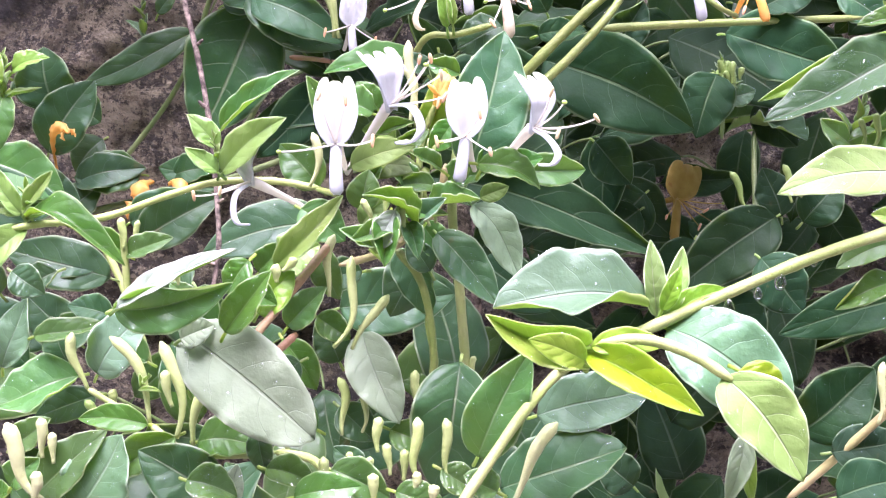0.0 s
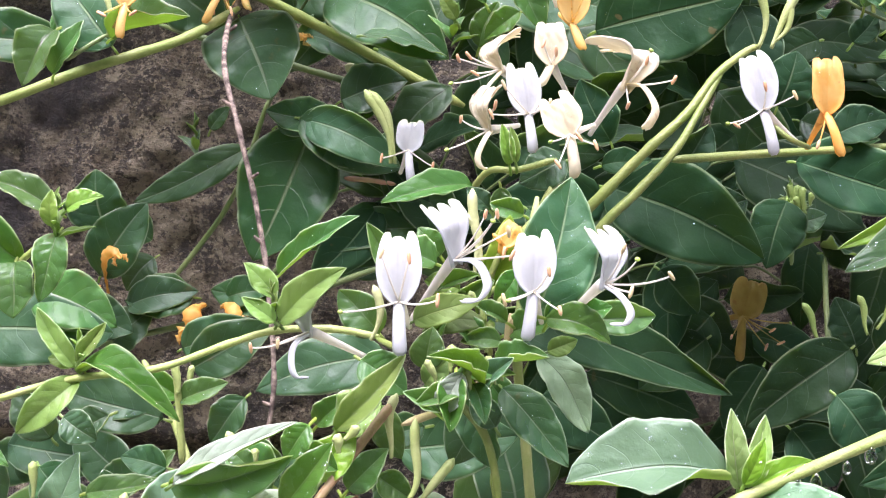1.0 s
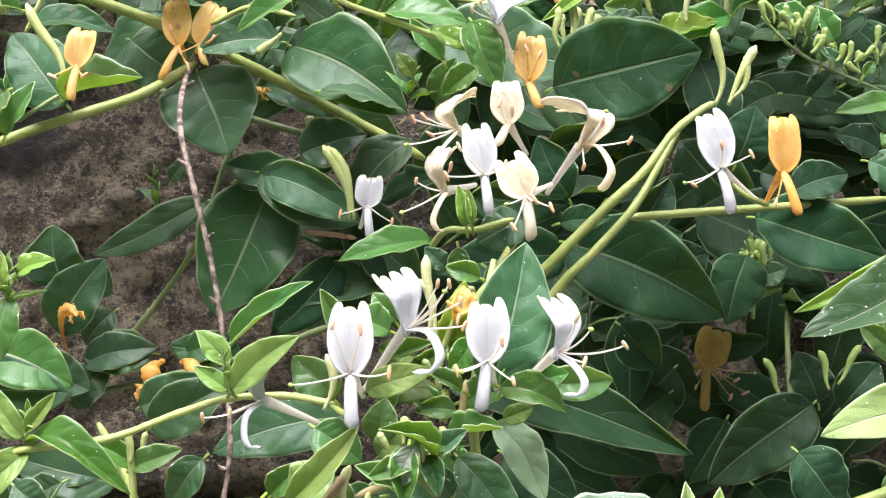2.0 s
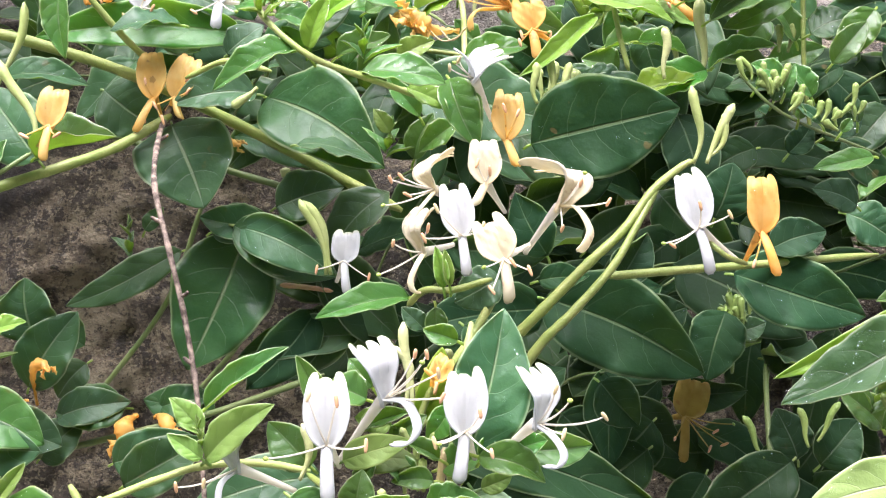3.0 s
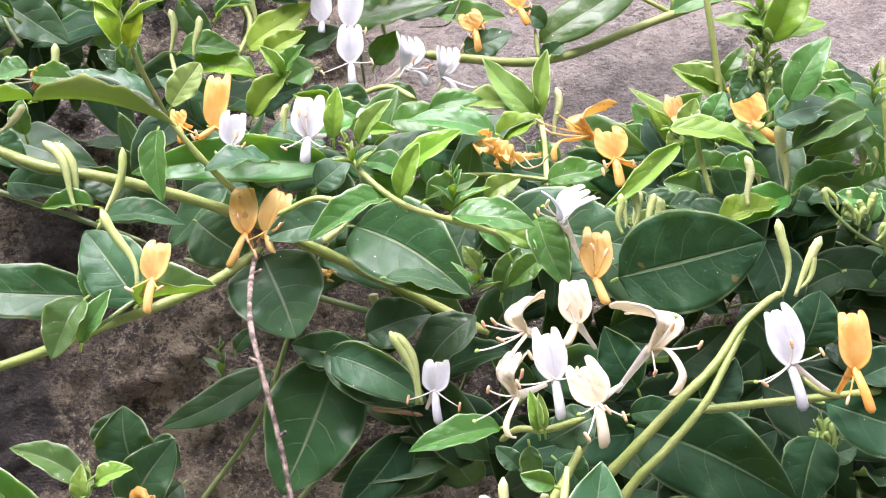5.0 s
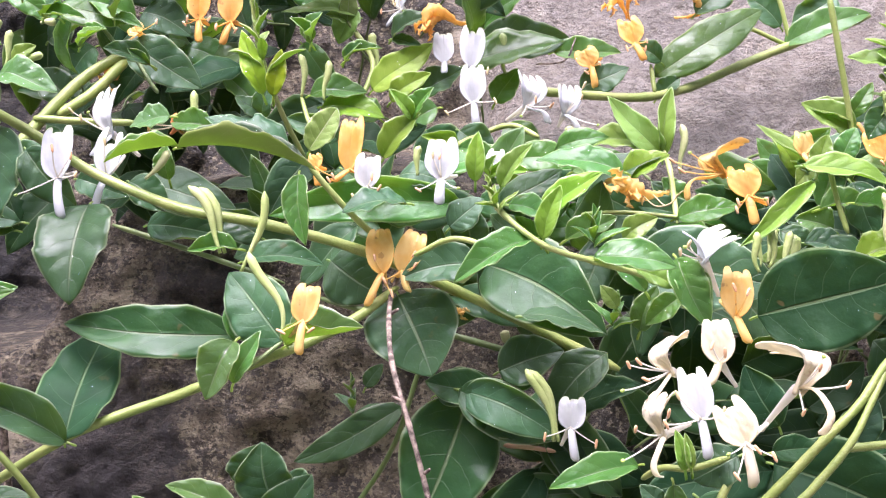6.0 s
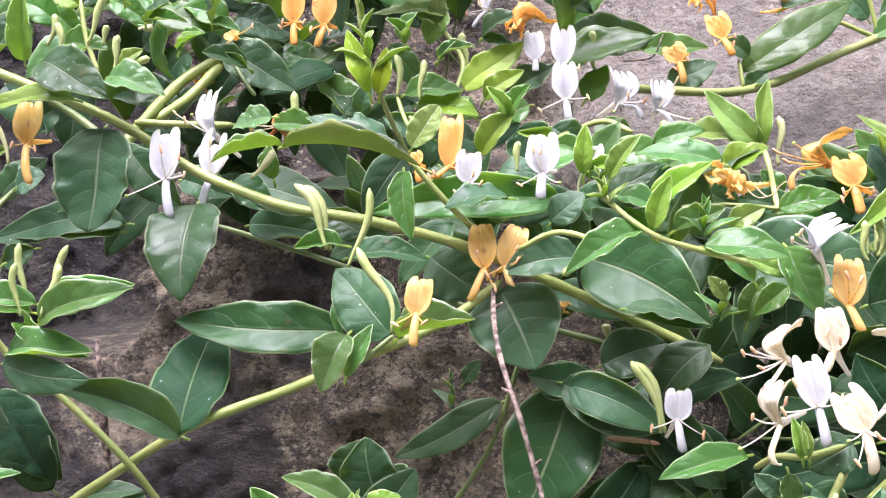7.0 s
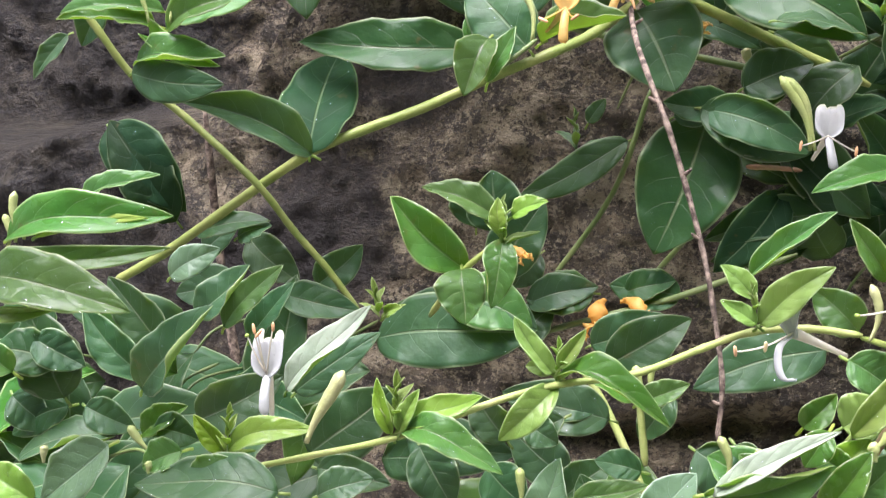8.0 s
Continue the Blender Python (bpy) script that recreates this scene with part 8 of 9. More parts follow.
leaf(far_left_vine, (-363.9, 590.0, 1447.3), (-356.6, 575.0, 1482.4), 19, (0.2, -0.9, 0.1), "y", fold=0.3, wet=3)
leaf(far_left_vine, (-356.1, 610, 1425.1), (-375.7, 610, 1411.2), 23.0, (0, -0.8, 0.2), "d")
leaf(far_left_vine, (-310.8, 620, 1399.3), (-330.2, 620, 1388.3), 20.5, (0, -0.8, 0.2), "d")
flower(far_left_vine, (-232.5, 600, 1403.8), (-230.7, 600, 1410.9), (-225.8, 597, 1398.6), (-241.2, 618, 1403.7), 6.7, kind="x", stamens=4, reach=8)
bud(far_left_vine, (-162.2, 600, 1399.3), (-163.4, 600, 1405.1), 1.39, "g")
leaf(lower_left, (-138.1, 445, 1119.5), (-143.8, 445, 1136.3), 12.4, (0, -0.8, 0.2), "d")
leaf(lower_left, (-166.7, 470, 1150.3), (-153.9, 470, 1141.5), 13.8, (0, -0.7, 0.3), "d")
leaf(lower_left, (-107.7, 440, 1120.4), (-124, 440, 1128.7), 15.2, (0, -0.7, 0.3), "m", wet=8)
leaf(lower_left, (-91.2, 430, 1122.2), (-77.3, 430, 1112.1), 14.7, (0, -0.7, 0.3), "d", wet=4)
leaf(lower_left, (-66.9, 415, 1109.2), (-80.4, 415, 1115.1), 12.4, (0, -0.7, 0.3), "m", wet=8)
leaf(lower_left, (-149.1, 415, 1095.3), (-135.1, 415, 1105.3), 12.2, (0, -0.7, 0.3), "m", wet=6)

leaf(lower_left, (-83.9, 392, 1089.9), (-67.3, 392, 1084.2), 15.0, (0, -0.6, 0.4), "m", wet=14)
leaf(lower_left, (-57.7, 390, 1094.2), (-41.2, 390, 1088.5), 12.8, (0, -0.6, 0.4), "m", wet=8)
leaf(lower_left, (-45.2, 430, 1097.7), (-61.3, 430, 1105.9), 14.9, (0, -0.7, 0.3), "m", wet=6)
leaf(lower_left, (-36.7, 425, 1107), (-24.8, 425, 1094.9), 14.3, (0, -0.7, 0.3), "d", wet=4)
leaf(lower_left, (-18.5, 420, 1100.1), (-2.8, 420, 1092.1), 14.5, (0, -0.7, 0.3), "m", wet=8)
leaf(lower_left, (-143.4, 398, 1086.3), (-133.7, 398, 1095.8), 11.5, (0, -0.7, 0.3), "m", wet=8)
leaf(lower_left, (-0.7, 385, 1095.5), (12, 385, 1088.1), 11.8, (0, -0.65, 0.35), "m", wet=8)
leaf(lower_left, (-27.1, 400, 1091.5), (-36.5, 400, 1099.1), 9.7, (0, -0.7, 0.3), "d")
leaf(lower_left, (-49.8, 420, 1124.1), (-61.7, 420, 1116.1), 11.9, (0, -0.8, 0.2), "d")
leaf(lower_left, (-67.6, 400, 1154), (-54.7, 400, 1146.5), 11.8, (0, -0.7, 0.3), "m", wet=6)
leaf(lower_left, (-63, 395, 1161.9), (-70.5, 395, 1150.9), 10.5, (0, -0.7, 0.3), "m", wet=6)
leaf(lower_left, (-43.8, 420, 1139.9), (-32.1, 420, 1132), 11.5, (0, -0.7, 0.3), "m", wet=5)
leaf(lower_left, (-28.7, 430, 1154.6), (-44.8, 430, 1150.5), 12.9, (0, -0.7, 0.3), "d")
leaf(lower_left, (-4.8, 430, 1154.6), (-12.7, 430, 1166.6), 10.2, (0, -0.7, 0.3), "d")
leaf(lower_left, (-82.6, 400, 1146.5), (-89.9, 400, 1154), 8.1, (0, -0.6, 0.4), "m", wet=4)
bud(lower_left, (-83.9, 385, 1154.8), (-85.1, 385, 1159), 1.24, "g")
bud(lower_left, (-51.9, 380, 1156.3), (-53.3, 380, 1161.6), 1.75, "g")
bud(lower_left, (-50.8, 385, 1159.3), (-47.1, 385, 1163.8), 1.60, "g")
leaf(lower_left, (-56.1, 420, 1157.6), (-42.4, 420, 1164.8), 18.1, (0, -0.7, 0.3), "y", wet=6)
leaf(lower_left, (-61.8, 405, 1143.1), (-49.6, 405, 1157.3), 15.0, (0, -0.7, 0.3), "y")
leaf(lower_left, (-51.3, 440, 1176.2), (-35.4, 440, 1164.4), 16.7, (0, -0.7, 0.3), "m")
leaf(lower_left, (-66.8, 440, 1153.2), (-55.3, 440, 1164.7), 12.4, (0, -0.7, 0.3), "m")
leaf(lower_left, (-82.5, 440, 1131.7), (-99.2, 440, 1143.6), 23.0, (0, -0.7, 0.3), "m", wet=8)
leaf(lower_left, (-325.7, 430, 1166.8), (-305.9, 430, 1158), 14.5, (0, -0.7, 0.3), "d")
leaf(lower_left, (-361.5, 440, 1169.7), (-345.9, 440, 1156.2), 16.6, (0, -0.7, 0.3), "d")
leaf(lower_left, (-277.5, 405, 1155.4), (-292.6, 405, 1149.5), 14.2, (0, -0.65, 0.35), "m", wet=8)
leaf(lower_left, (-272, 400, 1144.8), (-255.1, 400, 1152.6), 13.9, (0, -0.65, 0.35), "m", wet=6)
leaf(lower_left, (-231.1, 410, 1138.1), (-210.7, 410, 1143.9), 14.4, (0, -0.65, 0.35), "d")
leaf(lower_left, (-344.3, 430, 1192.8), (-324.5, 430, 1181.7), 16.0, (0, -0.75, 0.25), "d")
leaf(lower_left, (-348.6, 420, 1181.9), (-361.3, 420, 1194.8), 15.7, (0, -0.7, 0.3), "m")
stem(right_thicket, 1.59, 1.33, "g", (86.5, 590, 1447.3), (90.7, 592, 1415.7), (94.2, 596, 1389.8), (95.6, 598, 1368.7))
leaf(right_thicket, (96.6, 600, 1383.6), (72.5, 596, 1398.2), 16.0, (0, -0.8, 0.2), "y")
leaf(right_thicket, (95.5, 602, 1390.6), (106.9, 602, 1407), 9.3, (0, -0.8, 0.2), "m")
stem(right_thicket, 1.26, 1.01, "p", (109.1, 560, 1363.9), (107.5, 555, 1397.8), (104.6, 550, 1436.2))
shoot_tip(right_thicket, (107.2, 556, 1386.9), (104.9, 552, 1409.6), 15, "y", 10, 15)
shoot_tip(right_thicket, (104.9, 552, 1409.6), (103.2, 548, 1430.9), 14, "y", 9, 16)
leaf(right_thicket, (105.5, 556, 1403.5), (85.6, 556, 1411.4), 12.9, (0, -0.5, 0.5), "y")
leaf(right_thicket, (108.6, 552, 1407), (97.3, 552, 1412), 10.4, (0, -0.6, 0.4), "y")
leaf(right_thicket, (108.7, 552, 1399.2), (121.8, 546, 1434.3), 19.7, (0, -0.9, 0.1), "y")
leaf(right_thicket, (112.2, 556, 1401.4), (134, 556, 1407.5), 13.9, (0, -0.5, 0.5), "y", wet=4)
leaf(right_thicket, (104.1, 560, 1387.6), (93.6, 560, 1375), 14.1, (0, -0.7, 0.3), "d", wet=6)
leaf(right_thicket, (113.1, 540, 1372.2), (131.4, 540, 1398.7), 16.7, (0, -0.65, 0.35), "m", wet=8)
leaf(right_thicket, (107.9, 545, 1364.6), (133.9, 545, 1370.7), 18.7, (0, -0.6, 0.4), "d", wet=6)
leaf(right_thicket, (107.3, 560, 1378.8), (100.6, 560, 1391.5), 10.3, (0, -0.7, 0.3), "m")
leaf(right_thicket, (111.1, 555, 1382.8), (118.6, 555, 1389.9), 10.0, (0, -0.6, 0.4), "m")
leaf(right_thicket, (107, 550, 1370.1), (119.1, 550, 1376.9), 11.4, (0, -0.6, 0.4), "m")
flower(right_thicket, (108.3, 590, 1369.4), (104.3, 590, 1383.7), (118.4, 587, 1359.2), (100.5, 608, 1388.6), 16.4, kind="o", stamens=2, reach=4, spread=5, curl=0.05, split=0.1)
leaf(right_thicket, (83.2, 620, 1369), (54.7, 620, 1392.4), 8.2, (0, -0.6, 0.4), "y")
leaf(right_thicket, (82.3, 615, 1368.5), (71.2, 615, 1360.7), 11.4, (0, -0.6, 0.4), "y")
leaf(right_thicket, (98.1, 600, 1368.8), (123.6, 600, 1359.2), 14.8, (0, -0.5, 0.5), "y")
leaf(right_thicket, (97.1, 610, 1361.9), (81.7, 610, 1373.4), 14.3, (0, -0.6, 0.4), "y")
shoot_tip(right_thicket, (93.5, 605, 1361.5), (90.5, 601, 1371.9), 12, "y", 7, 17)
leaf(right_thicket, (116.4, 552, 1354), (144.4, 552, 1365.2), 16.6, (0, -0.5, 0.5), "m", fold=0.6)
leaf(right_thicket, (84.7, 556, 1321.3), (111.7, 556, 1330.2), 19.0, (0, -0.5, 0.5), "y")
leaf(right_thicket, (117.5, 560, 1334.1), (147.1, 560, 1344.2), 15.7, (0, -0.5, 0.5), "m", fold=0.5)
leaf(right_thicket, (158.9, 550, 1347.5), (177.7, 550, 1354.2), 17.2, (0, -0.6, 0.4), "d", wet=6)
leaf(right_thicket, (163.3, 535, 1332.7), (177.6, 535, 1349.8), 13.7, (0, -0.7, 0.3), "m", wet=5)
leaf(right_thicket, (68.1, 580, 1323.3), (88.7, 580, 1330.4), 18.2, (0, -0.6, 0.4), "d", wet=4)
leaf(right_thicket, (140.8, 530, 1327.1), (128.3, 530, 1332.2), 10.1, (0, -0.7, 0.3), "m")
shoot_tip(right_thicket, (150.5, 548, 1369.2), (151.1, 544, 1385.2), 14, "m", 9, 18)
leaf(right_thicket, (156.8, 548, 1381), (175.6, 548, 1373.2), 14.2, (0, -0.6, 0.4), "m", wet=5)
leaf(right_thicket, (144.5, 565, 1377.1), (129.9, 565, 1385), 16.2, (0, -0.6, 0.4), "m")
leaf(right_thicket, (142.3, 570, 1385.5), (123.9, 570, 1393.7), 13.6, (0, -0.6, 0.4), "y")
leaf(crossing_vine, (-439.8, 605, 1372), (-377.6, 600, 1404.5), 31.3, (0, -0.8, 0.2), "y")
bud(crossing_vine, (-374.2, 590, 1393.9), (-387.5, 590, 1429.5), 2.17, "p")
stem(crossing_vine, 1.81, 1.81, "d", (-407.4, 560, 1365), (-384.9, 545, 1346.9), (-363.2, 520, 1335.8))
stem(crossing_vine, 1.81, 1.55, "d", (-396.2, 560, 1348.8), (-384.8, 580, 1363.9), (-375.1, 600, 1383))
leaf(crossing_vine, (-331.7, 560, 1223.2), (-294.1, 560, 1227.9), 13.6, (0, -0.6, 0.4), "d")
leaf(crossing_vine, (-394.9, 620, 1380.9), (-367.7, 620, 1400.1), 20.4, (0, -0.8, 0.2), "d")
# near-level leaves, added to keep light off the yellow flower below
leaf(background_vine, (94.1, 600, 1217.6), (127.4, 585, 1205.6), 42.5, (0, -0.15, 0.85), "k")
leaf(background_vine, (143.7, 630, 1206.7), (111.8, 610, 1205.5), 41.8, (0, -0.15, 0.85), "k")
leaf(background_vine, (146.6, 580, 1205.9), (165.5, 560, 1200.6), 32.7, (0, -0.15, 0.85), "k")
leaf(background_vine, (84.3, 590, 1197.9), (58.3, 570, 1191.1), 37.8, (0, -0.2, 0.8), "k")
leaf(background_vine, (163.2, 620, 1211.6), (138.5, 620, 1203.8), 30.6, (0, -0.15, 0.85), "k")
leaf(back_vine, (-171, 640, 1451), (-162.6, 634, 1465.6), 17.7, (0, -0.41, 0.585461), "m", fold=0.442246)
leaf(back_vine, (-171, 640, 1451), (-180.4, 634, 1463.9), 13.1, (0, -0.5, 0.499978), "m", fold=0.477525)
leaf(back_vine, (-154.7, 650, 1442.5), (-144.4, 644, 1450.5), 8.4, (0, -0.65, 0.345324), "m", fold=0.27287)
leaf(back_vine, (-154.7, 650, 1442.5), (-133.6, 644, 1446.6), 12.2, (0, -0.61, 0.387731), "m", fold=0.495966)
leaf(back_vine, (-135.8, 700, 1463.8), (-118.3, 694, 1457.6), 8.9, (0, -0.7, 0.295468), "d", fold=0.326768)
leaf(back_vine, (-135.8, 700, 1463.8), (-112.3, 694, 1474.1), 17.2, (0, -0.56, 0.442505), "d", fold=0.426337)
leaf(back_vine, (-115.7, 620, 1404.8), (-103.3, 614, 1419), 13.1, (0, -0.59, 0.412298), "m", fold=0.425661)
leaf(back_vine, (-115.7, 620, 1404.8), (-125.9, 614, 1419.4), 11.4, (0, -0.68, 0.324654), "y", fold=0.549992)
leaf(back_vine, (-94.7, 640, 1391.2), (-72.2, 634, 1379.1), 13.8, (0, -0.66, 0.341659), "m", fold=0.459134)
leaf(back_vine, (-94.7, 640, 1391.2), (-113.2, 634, 1397.7), 12.2, (0, -0.6, 0.404315), "y", fold=0.375151)
leaf(back_vine, (-75.2, 590, 1370.4), (-56.4, 584, 1371.4), 10.2, (0, -0.67, 0.326403), "y", fold=0.533774)
leaf(back_vine, (-75.2, 590, 1370.4), (-71.2, 584, 1379.8), 9.0, (0, -0.51, 0.490304), "m", fold=0.558004)
leaf(back_vine, (-277.9, 640, 1471.4), (-264.6, 634, 1488.6), 20.5, (0, -0.42, 0.581012), "d", fold=0.346291)
leaf(back_vine, (-277.9, 640, 1471.4), (-260.4, 634, 1463.6), 8.8, (0, -0.6, 0.403798), "m", fold=0.379387)
leaf(back_vine, (-300, 600, 1464.3), (-275.5, 594, 1460.7), 12.0, (0, -0.57, 0.432974), "m", fold=0.521812)
leaf(back_vine, (-300, 600, 1464.3), (-285.2, 594, 1472.6), 15.0, (0, -0.42, 0.584175), "d", fold=0.535035)
leaf(back_vine, (-297.9, 640, 1457.2), (-280.3, 634, 1464.4), 16.0, (0, -0.41, 0.588954), "m", fold=0.362113)
leaf(back_vine, (-297.9, 640, 1457.2), (-282.9, 634, 1465.1), 10.5, (0, -0.57, 0.426111), "y", fold=0.402614)
leaf(back_vine, (-262.8, 650, 1447.1), (-286.6, 644, 1456.5), 16.4, (0, -0.56, 0.440399), "d", fold=0.594701)
leaf(back_vine, (-262.8, 650, 1447.1), (-273.1, 644, 1455.4), 8.2, (0, -0.73, 0.273065), "m", fold=0.369358)
leaf(back_vine, (-188.1, 600, 1406.7), (-181.4, 594, 1424), 12.0, (0, -0.66, 0.344225), "d", fold=0.336581)
leaf(back_vine, (-188.1, 600, 1406.7), (-200.2, 594, 1416.7), 11.3, (0, -0.57, 0.433744), "d", fold=0.154307)
leaf(back_vine, (-311.9, 600, 1477.1), (-305.9, 594, 1486.3), 7.1, (0, -0.7, 0.295312), "m", fold=0.489644)
leaf(back_vine, (-311.9, 600, 1477.1), (-325.3, 594, 1482), 8.1, (0, -0.75, 0.254141), "m", fold=0.242041)
flower(central, (-2.1, 432, 1215.7), (2.3, 432, 1223.5), (-4.4, 429, 1219.5), (-4.4, 450, 1206.6), 7.6, kind="y", stamens=1, reach=4, spread=3, split=0.1)
leaf(central, (-6, 442, 1201.5), (0.7, 438, 1226.3), 12.4, (0, -0.9, 0.1), "i")
leaf(central, (-25.9, 428, 1200.1), (-9.7, 424, 1206.8), 10.4, (0, -0.6, 0.4), "m", fold=0.4, wet=5)
leaf(central, (-36.6, 446, 1202.2), (-49.1, 442, 1223.8), 12.2, (0, -0.85, 0.15), "m", fold=0.4)
leaf(central, (-31.7, 420, 1191.7), (-9.4, 416, 1198.7), 11.1, (0, -0.7, 0.3), "u", arch=0.18)
leaf(central, (6.1, 468, 1225.7), (-6.2, 468, 1230.2), 10.6, (0, -0.8, 0.2), "m")
leaf(central, (0.8, 445, 1204.1), (-8.9, 445, 1212), 10.0, (0, -0.8, 0.2), "i")
leaf(central, (-23.7, 448, 1211.9), (-31.5, 448, 1221.8), 10.2, (0, -0.7, 0.3), "m", wet=5)
leaf(central, (-17.3, 424, 1191.1), (-8.1, 424, 1181.7), 11.5, (0, -0.6, 0.4), "m", fold=0.5, wet=6)
leaf(central, (-20.9, 420, 1191.6), (-28.4, 420, 1182.4), 10.0, (0, -0.6, 0.4), "m", fold=0.5, wet=5)
stem(central, 1.16, 1.16, "p", (-6.2, 440, 1177.3), (-8.5, 438, 1189.3), (-7.6, 440, 1200.7), (-2.5, 438, 1214.4))
bud(central, (-11.8, 428, 1190.6), (-13.2, 428, 1201), 1.32, "g")
bud(central, (-4.2, 430, 1190.3), (-2.3, 430, 1199.7), 1.32, "g")
leaf(central, (10.6, 470, 1201.8), (27.2, 470, 1210), 15.1, (0, -0.75, 0.25), "m", wet=5)
leaf(central, (-0.3, 440, 1185.1), (15.2, 440, 1188.9), 13.8, (0, -0.6, 0.4), "m", fold=0.4, wet=5)
stem(background_vine, 1.34, 1.07, "r", (-74.7, 600, 1241.1), (-61.7, 598, 1239.9), (-49.8, 596, 1238))
bud(background_vine, (129.6, 559.6, 1222.8), (129.8, 559.6, 1231.2), 1.79, "d")
bud(background_vine, (127.1, 556.1, 1226.3), (128.3, 556.1, 1236.5), 1.50, "d")
bud(background_vine, (128.6, 549.5, 1225.7), (129, 549.5, 1235.7), 1.73, "d")
bud(background_vine, (120.5, 556, 1225.1), (121.2, 556, 1231.6), 1.94, "d")
bud(background_vine, (123.2, 558.5, 1222.3), (124, 558.5, 1232.7), 1.59, "d")
bud(background_vine, (119.3, 552.2, 1221.9), (121.5, 552.2, 1228.4), 1.52, "d")
bud(background_vine, (124, 556, 1228), (124.4, 556, 1237.3), 1.59, "d")
bud(background_vine, (128.8, 551.8, 1221.8), (129.4, 551.8, 1229.4), 1.88, "d")
bud(background_vine, (129.1, 558.8, 1225.7), (128.4, 558.8, 1236.5), 1.91, "d")
bud(background_vine, (124.2, 553.7, 1221.3), (125.8, 553.7, 1230.2), 1.93, "d")
bud(background_vine, (120.3, 556.8, 1221.9), (118.7, 556.8, 1228.6), 1.63, "d")
bud(background_vine, (129.5, 554.7, 1223.8), (130.3, 554.7, 1229.1), 1.40, "d")
bud(background_vine, (126.7, 550.5, 1225.2), (125.2, 550.5, 1231.6), 1.58, "d")
bud(background_vine, (125.9, 557.3, 1225.0), (125.1, 557.3, 1231.4), 1.71, "d")
bud(background_vine, (125.5, 560.5, 1226.7), (124.6, 560.5, 1232.0), 1.69, "d")
bud(background_vine, (133.0, 554.1, 1227.8), (133.3, 554.1, 1233.5), 1.58, "d")
bud(background_vine, (133.3, 561.2, 1224.1), (131.3, 561.2, 1232.1), 1.44, "d")
stem(background_vine, 1.00, 1.00, "d", (127, 562, 1201.5), (126.9, 560, 1214), (125.8, 558, 1224))
leaf(background_vine, (125.6, 562, 1218.9), (112, 562, 1225.9), 11.8, (0, -0.7, 0.3), "d")
leaf(background_vine, (128.1, 562, 1218.9), (142.1, 562, 1223.8), 11.9, (0, -0.7, 0.3), "d")
leaf(crossing_vine, (-362.6, 600, 1469.6), (-392.1, 600, 1450.9), 26.6, (0, -0.7, 0.3), "d")
leaf(crossing_vine, (-379.7, 600, 1437.8), (-358.3, 600, 1412.1), 19.7, (0, -0.8, 0.2), "d")
leaf(crossing_vine, (-362.7, 620, 1480.4), (-343.8, 620, 1460.1), 17.9, (0, -0.7, 0.3), "m", wet=3)
leaf(crossing_vine, (-399, 620, 1483.6), (-373, 620, 1468.8), 21.4, (0, -0.7, 0.3), "m")
bud(right_thicket, (97.8, 544.9, 1387.9), (98.5, 544.9, 1392.3), 1.26, "d")
bud(right_thicket, (101.1, 556.2, 1386.4), (103.9, 556.2, 1390.6), 1.16, "d")
bud(right_thicket, (108.8, 546.8, 1400.2), (105.6, 546.8, 1404.6), 1.46, "d")
bud(right_thicket, (100, 550, 1390.3), (97.8, 550, 1394.1), 1.30, "d")
bud(right_thicket, (98.2, 543.7, 1383.1), (97.8, 543.7, 1388.2), 1.14, "d")
bud(right_thicket, (98.4, 542.2, 1389.9), (99, 542.2, 1395.5), 1.33, "d")
bud(right_thicket, (100.4, 550.3, 1387.5), (99.6, 550.3, 1392.5), 1.27, "d")
bud(right_thicket, (107.8, 552.7, 1383.6), (107.8, 552.7, 1388.9), 1.32, "d")
bud(right_thicket, (110.1, 555.7, 1390.3), (114.1, 555.7, 1394.7), 1.49, "d")
bud(right_thicket, (103.6, 548.4, 1394), (103.5, 548.4, 1398.9), 1.21, "d")
bud(right_thicket, (101.8, 552.6, 1393.4), (102.1, 552.6, 1397.6), 1.46, "d")
bud(right_thicket, (105.6, 548.5, 1381.5), (108.2, 548.5, 1386.5), 1.34, "d")
bud(right_thicket, (106.1, 553.6, 1382.8), (105, 553.6, 1387.5), 1.33, "d")
bud(right_thicket, (102.5, 554.1, 1399.5), (100.8, 554.1, 1405.2), 1.21, "d")
bud(right_thicket, (99.3, 557.4, 1384.7), (102.4, 557.4, 1390.7), 1.18, "d")
bud(right_thicket, (101.9, 555.8, 1397.8), (98.7, 555.8, 1402.7), 1.17, "d")
bud(right_thicket, (96.2, 548, 1328.7), (95.7, 548, 1350.5), 1.97, "p")
bud(right_thicket, (44.5, 560, 1321.3), (45, 560, 1335.2), 1.76, "g")
bud(right_thicket, (48.7, 562, 1321.7), (49.8, 562, 1336.6), 1.77, "g")
bud(right_thicket, (58.7, 560, 1322.2), (58.8, 560, 1335.2), 1.76, "g")
leaf(right_thicket, (75.4, 580, 1346.9), (98.2, 580, 1348.6), 16.9, (0, -0.5, 0.5), "m", fold=0.5, wet=5)
leaf(right_thicket, (88.6, 570, 1348.2), (110.5, 570, 1342.2), 16.4, (0, -0.5, 0.5), "m", fold=0.5, wet=6)
leaf(right_thicket, (64, 560, 1331), (83.2, 560, 1325.3), 16.0, (0, -0.5, 0.5), "d", fold=0.5, wet=6)


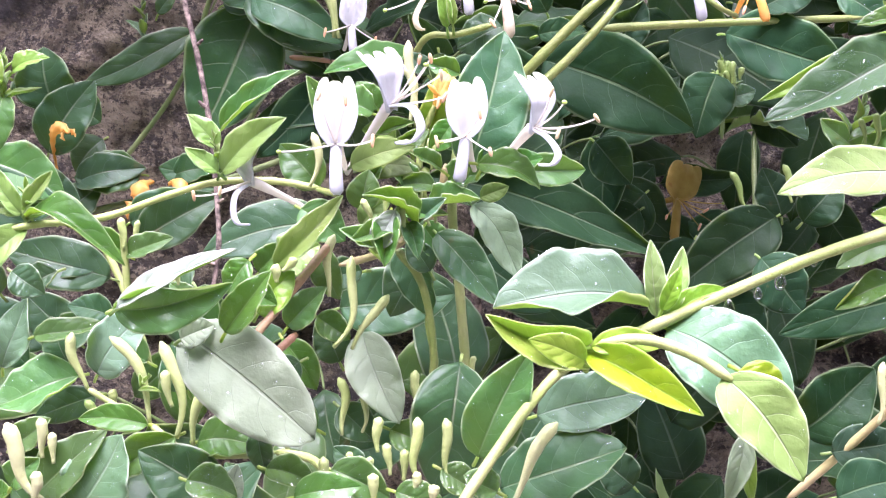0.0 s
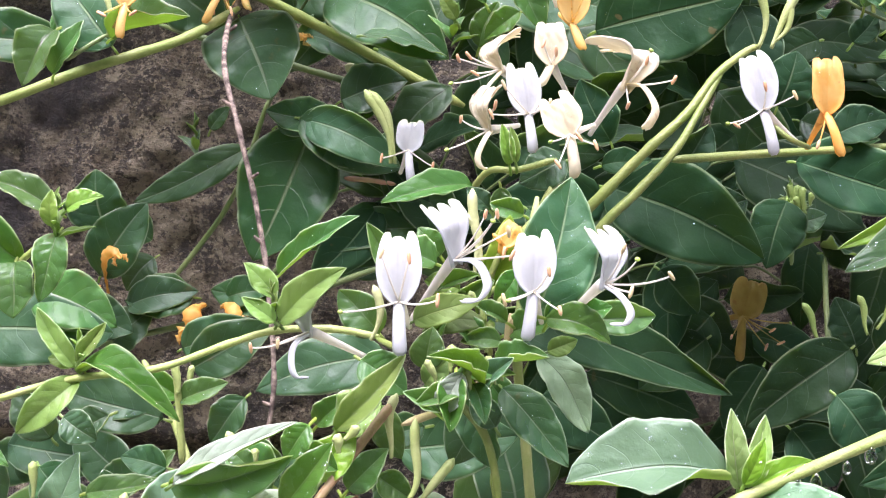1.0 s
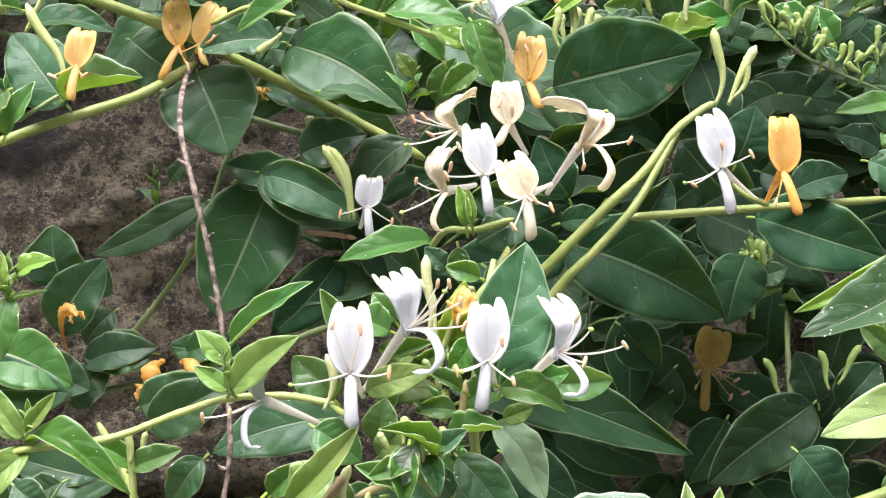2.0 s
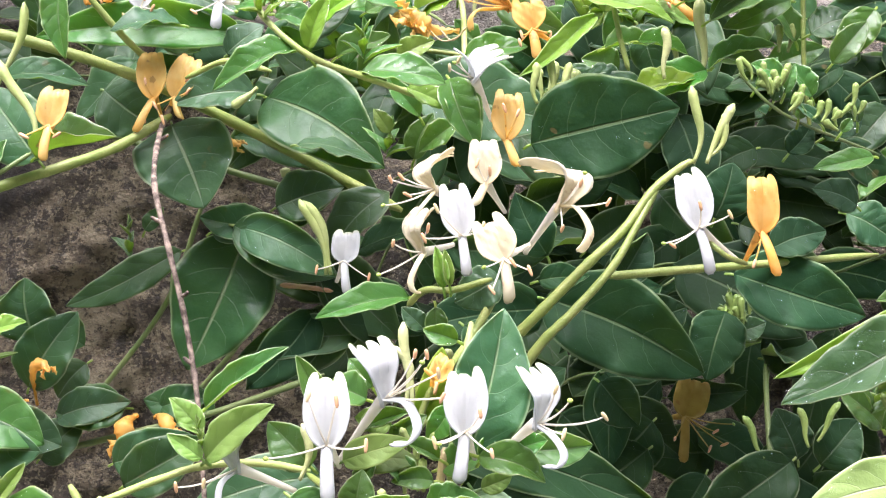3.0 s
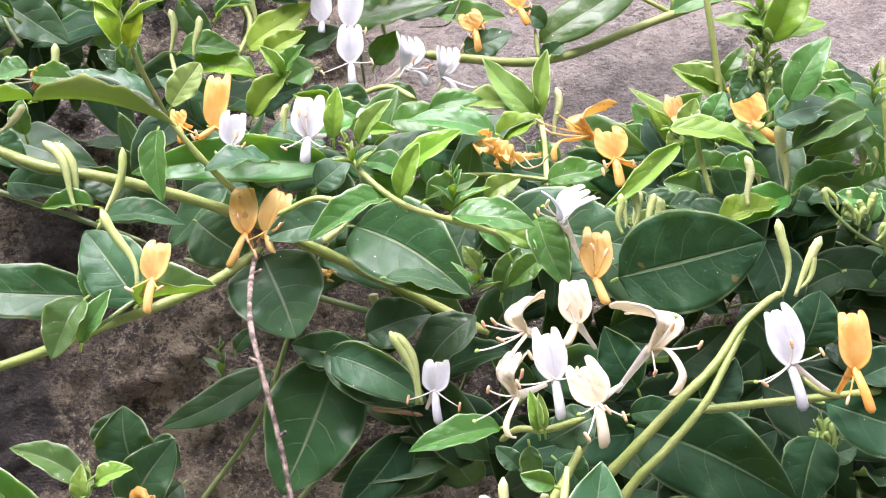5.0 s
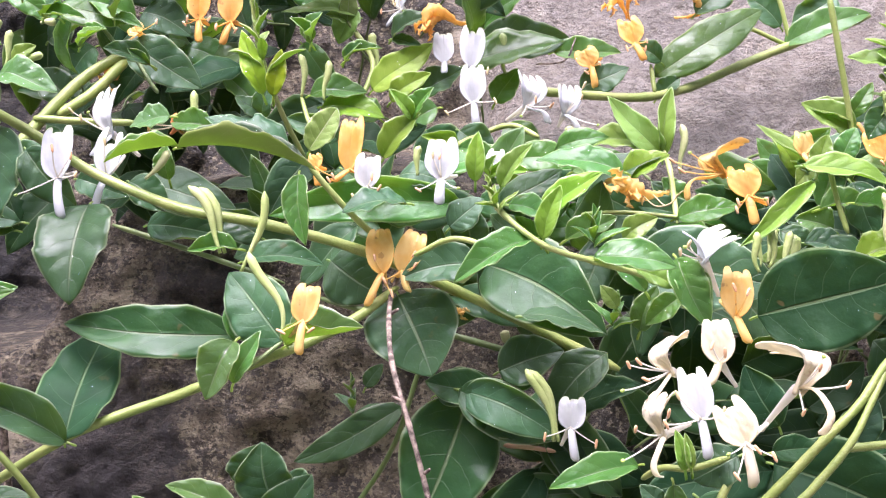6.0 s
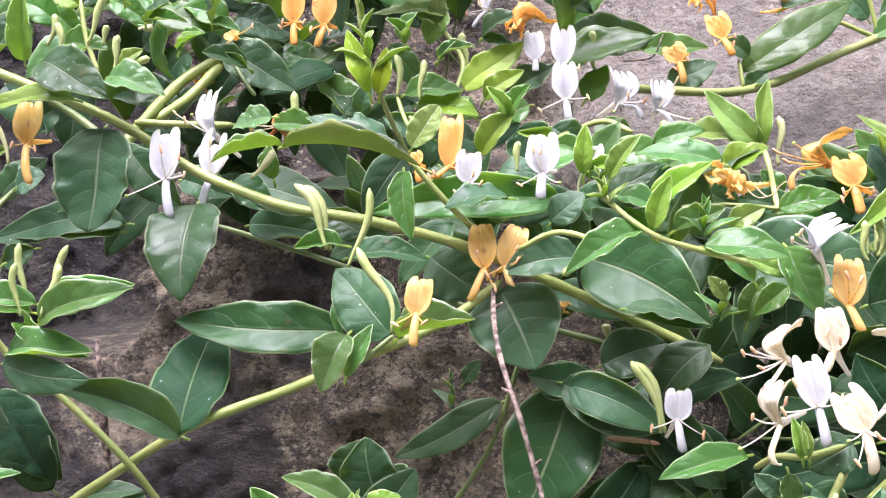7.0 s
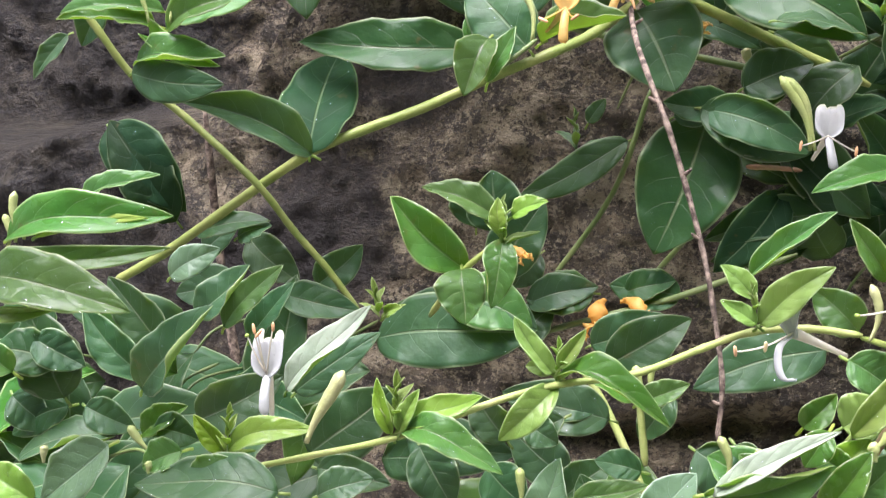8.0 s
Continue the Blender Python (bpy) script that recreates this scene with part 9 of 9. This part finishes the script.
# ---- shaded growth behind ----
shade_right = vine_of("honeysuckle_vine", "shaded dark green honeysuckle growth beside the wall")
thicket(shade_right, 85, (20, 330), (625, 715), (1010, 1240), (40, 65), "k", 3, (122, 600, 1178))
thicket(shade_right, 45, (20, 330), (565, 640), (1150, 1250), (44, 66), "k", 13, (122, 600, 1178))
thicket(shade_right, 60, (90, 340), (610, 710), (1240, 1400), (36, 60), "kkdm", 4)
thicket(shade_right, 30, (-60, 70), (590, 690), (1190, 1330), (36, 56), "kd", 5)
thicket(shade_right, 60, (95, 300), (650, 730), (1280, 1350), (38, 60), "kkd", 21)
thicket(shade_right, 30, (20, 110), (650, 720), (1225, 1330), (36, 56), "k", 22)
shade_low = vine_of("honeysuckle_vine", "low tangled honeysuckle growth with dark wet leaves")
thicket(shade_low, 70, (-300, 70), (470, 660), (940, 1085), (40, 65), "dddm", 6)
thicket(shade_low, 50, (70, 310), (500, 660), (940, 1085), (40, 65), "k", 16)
thicket(shade_low, 80, (-480, -230), (480, 640), (1030, 1170), (40, 66), "dddm", 7)
shade_top = vine_of("honeysuckle_vine", "crowded honeysuckle foliage high against the wall")
thicket(shade_top, 80, (-390, -60), (680, 770), (1430, 1580), (36, 58), "kdm", 8, (-150, 722, 1462))
thicket(shade_top, 80, (-130, 230), (610, 720), (1300, 1372), (32, 50), "kdd", 9)
thicket(shade_top, 34, (-150, 120), (620, 690), (1345, 1388), (26, 40), "dmm", 10)
thicket(shade_top, 16, (-200, -140), (640, 700), (1350, 1430), (30, 46), "kd", 11)

thicket(shade_top, 60, (-420, -150), (700, 790), (1370, 1560), (34, 58), "kkd", 12, (-150, 722, 1462))

# ---- woody stems rising from the soil ----
rootstock = vine_of("honeysuckle_vine", "woody brown honeysuckle stems rising from the soil")
for k, (x, top, y) in enumerate(((-330, 1080, 560), (-180, 1040, 520), (-60, 1050, 560), (60, 1040, 600), (190, 1060, 640), (-380, 1300, 700), (20, 1320, 700))):
    stem(rootstock, 6.0, 2.2, "b", (-60 + 20 * k, 640, -5), (x * 0.4 + 15 * k - 60, 650, 300), (x * 0.8, (y + 680) / 2, 700), (x, y + 30, top - 180), (x, y, top), knots=0.1)

# ---- dead twig ----
twig = tagged(new("dead_twig"), "thin dry grey-brown twig hanging before the wall", "twig")
stem(twig, 1.25, 0.95, "b", (-121.0, 586.0, 1324.2), (-123.4, 578.0, 1315.4), (-121.6, 556.0, 1301.5), (-116.9, 532.0, 1284.7), (-108.9, 519.0, 1260.6), (-102.4, 515.0, 1235.2), (-97.1, 509.0, 1210.3), (-94.2, 504.0, 1190.3), (-91.7, 498.0, 1159.7), (-94.1, 496.0, 1138.9), (-93.2, 495.0, 1134.5), knots=0.22, name="bark")
for x, y, z, dx, dz in ((-122.0, 566, 1307, 4.0, 2.0), (-112.0, 523, 1270, -4.0, 2.5), (-103.5, 516, 1240, 3.5, 2.5), (-98.0, 510, 1214, -3.0, 3.0), (-93.0, 501, 1175, 3.5, 2.0), (-93.0, 497, 1150, -3.0, 2.0)):
    stem(twig, 1.0, 0.6, "b", (x, y, z), (x + 0.6 * dx, y - 1, z + 0.5 * dz), (x + dx, y - 2, z + dz), name="spur")
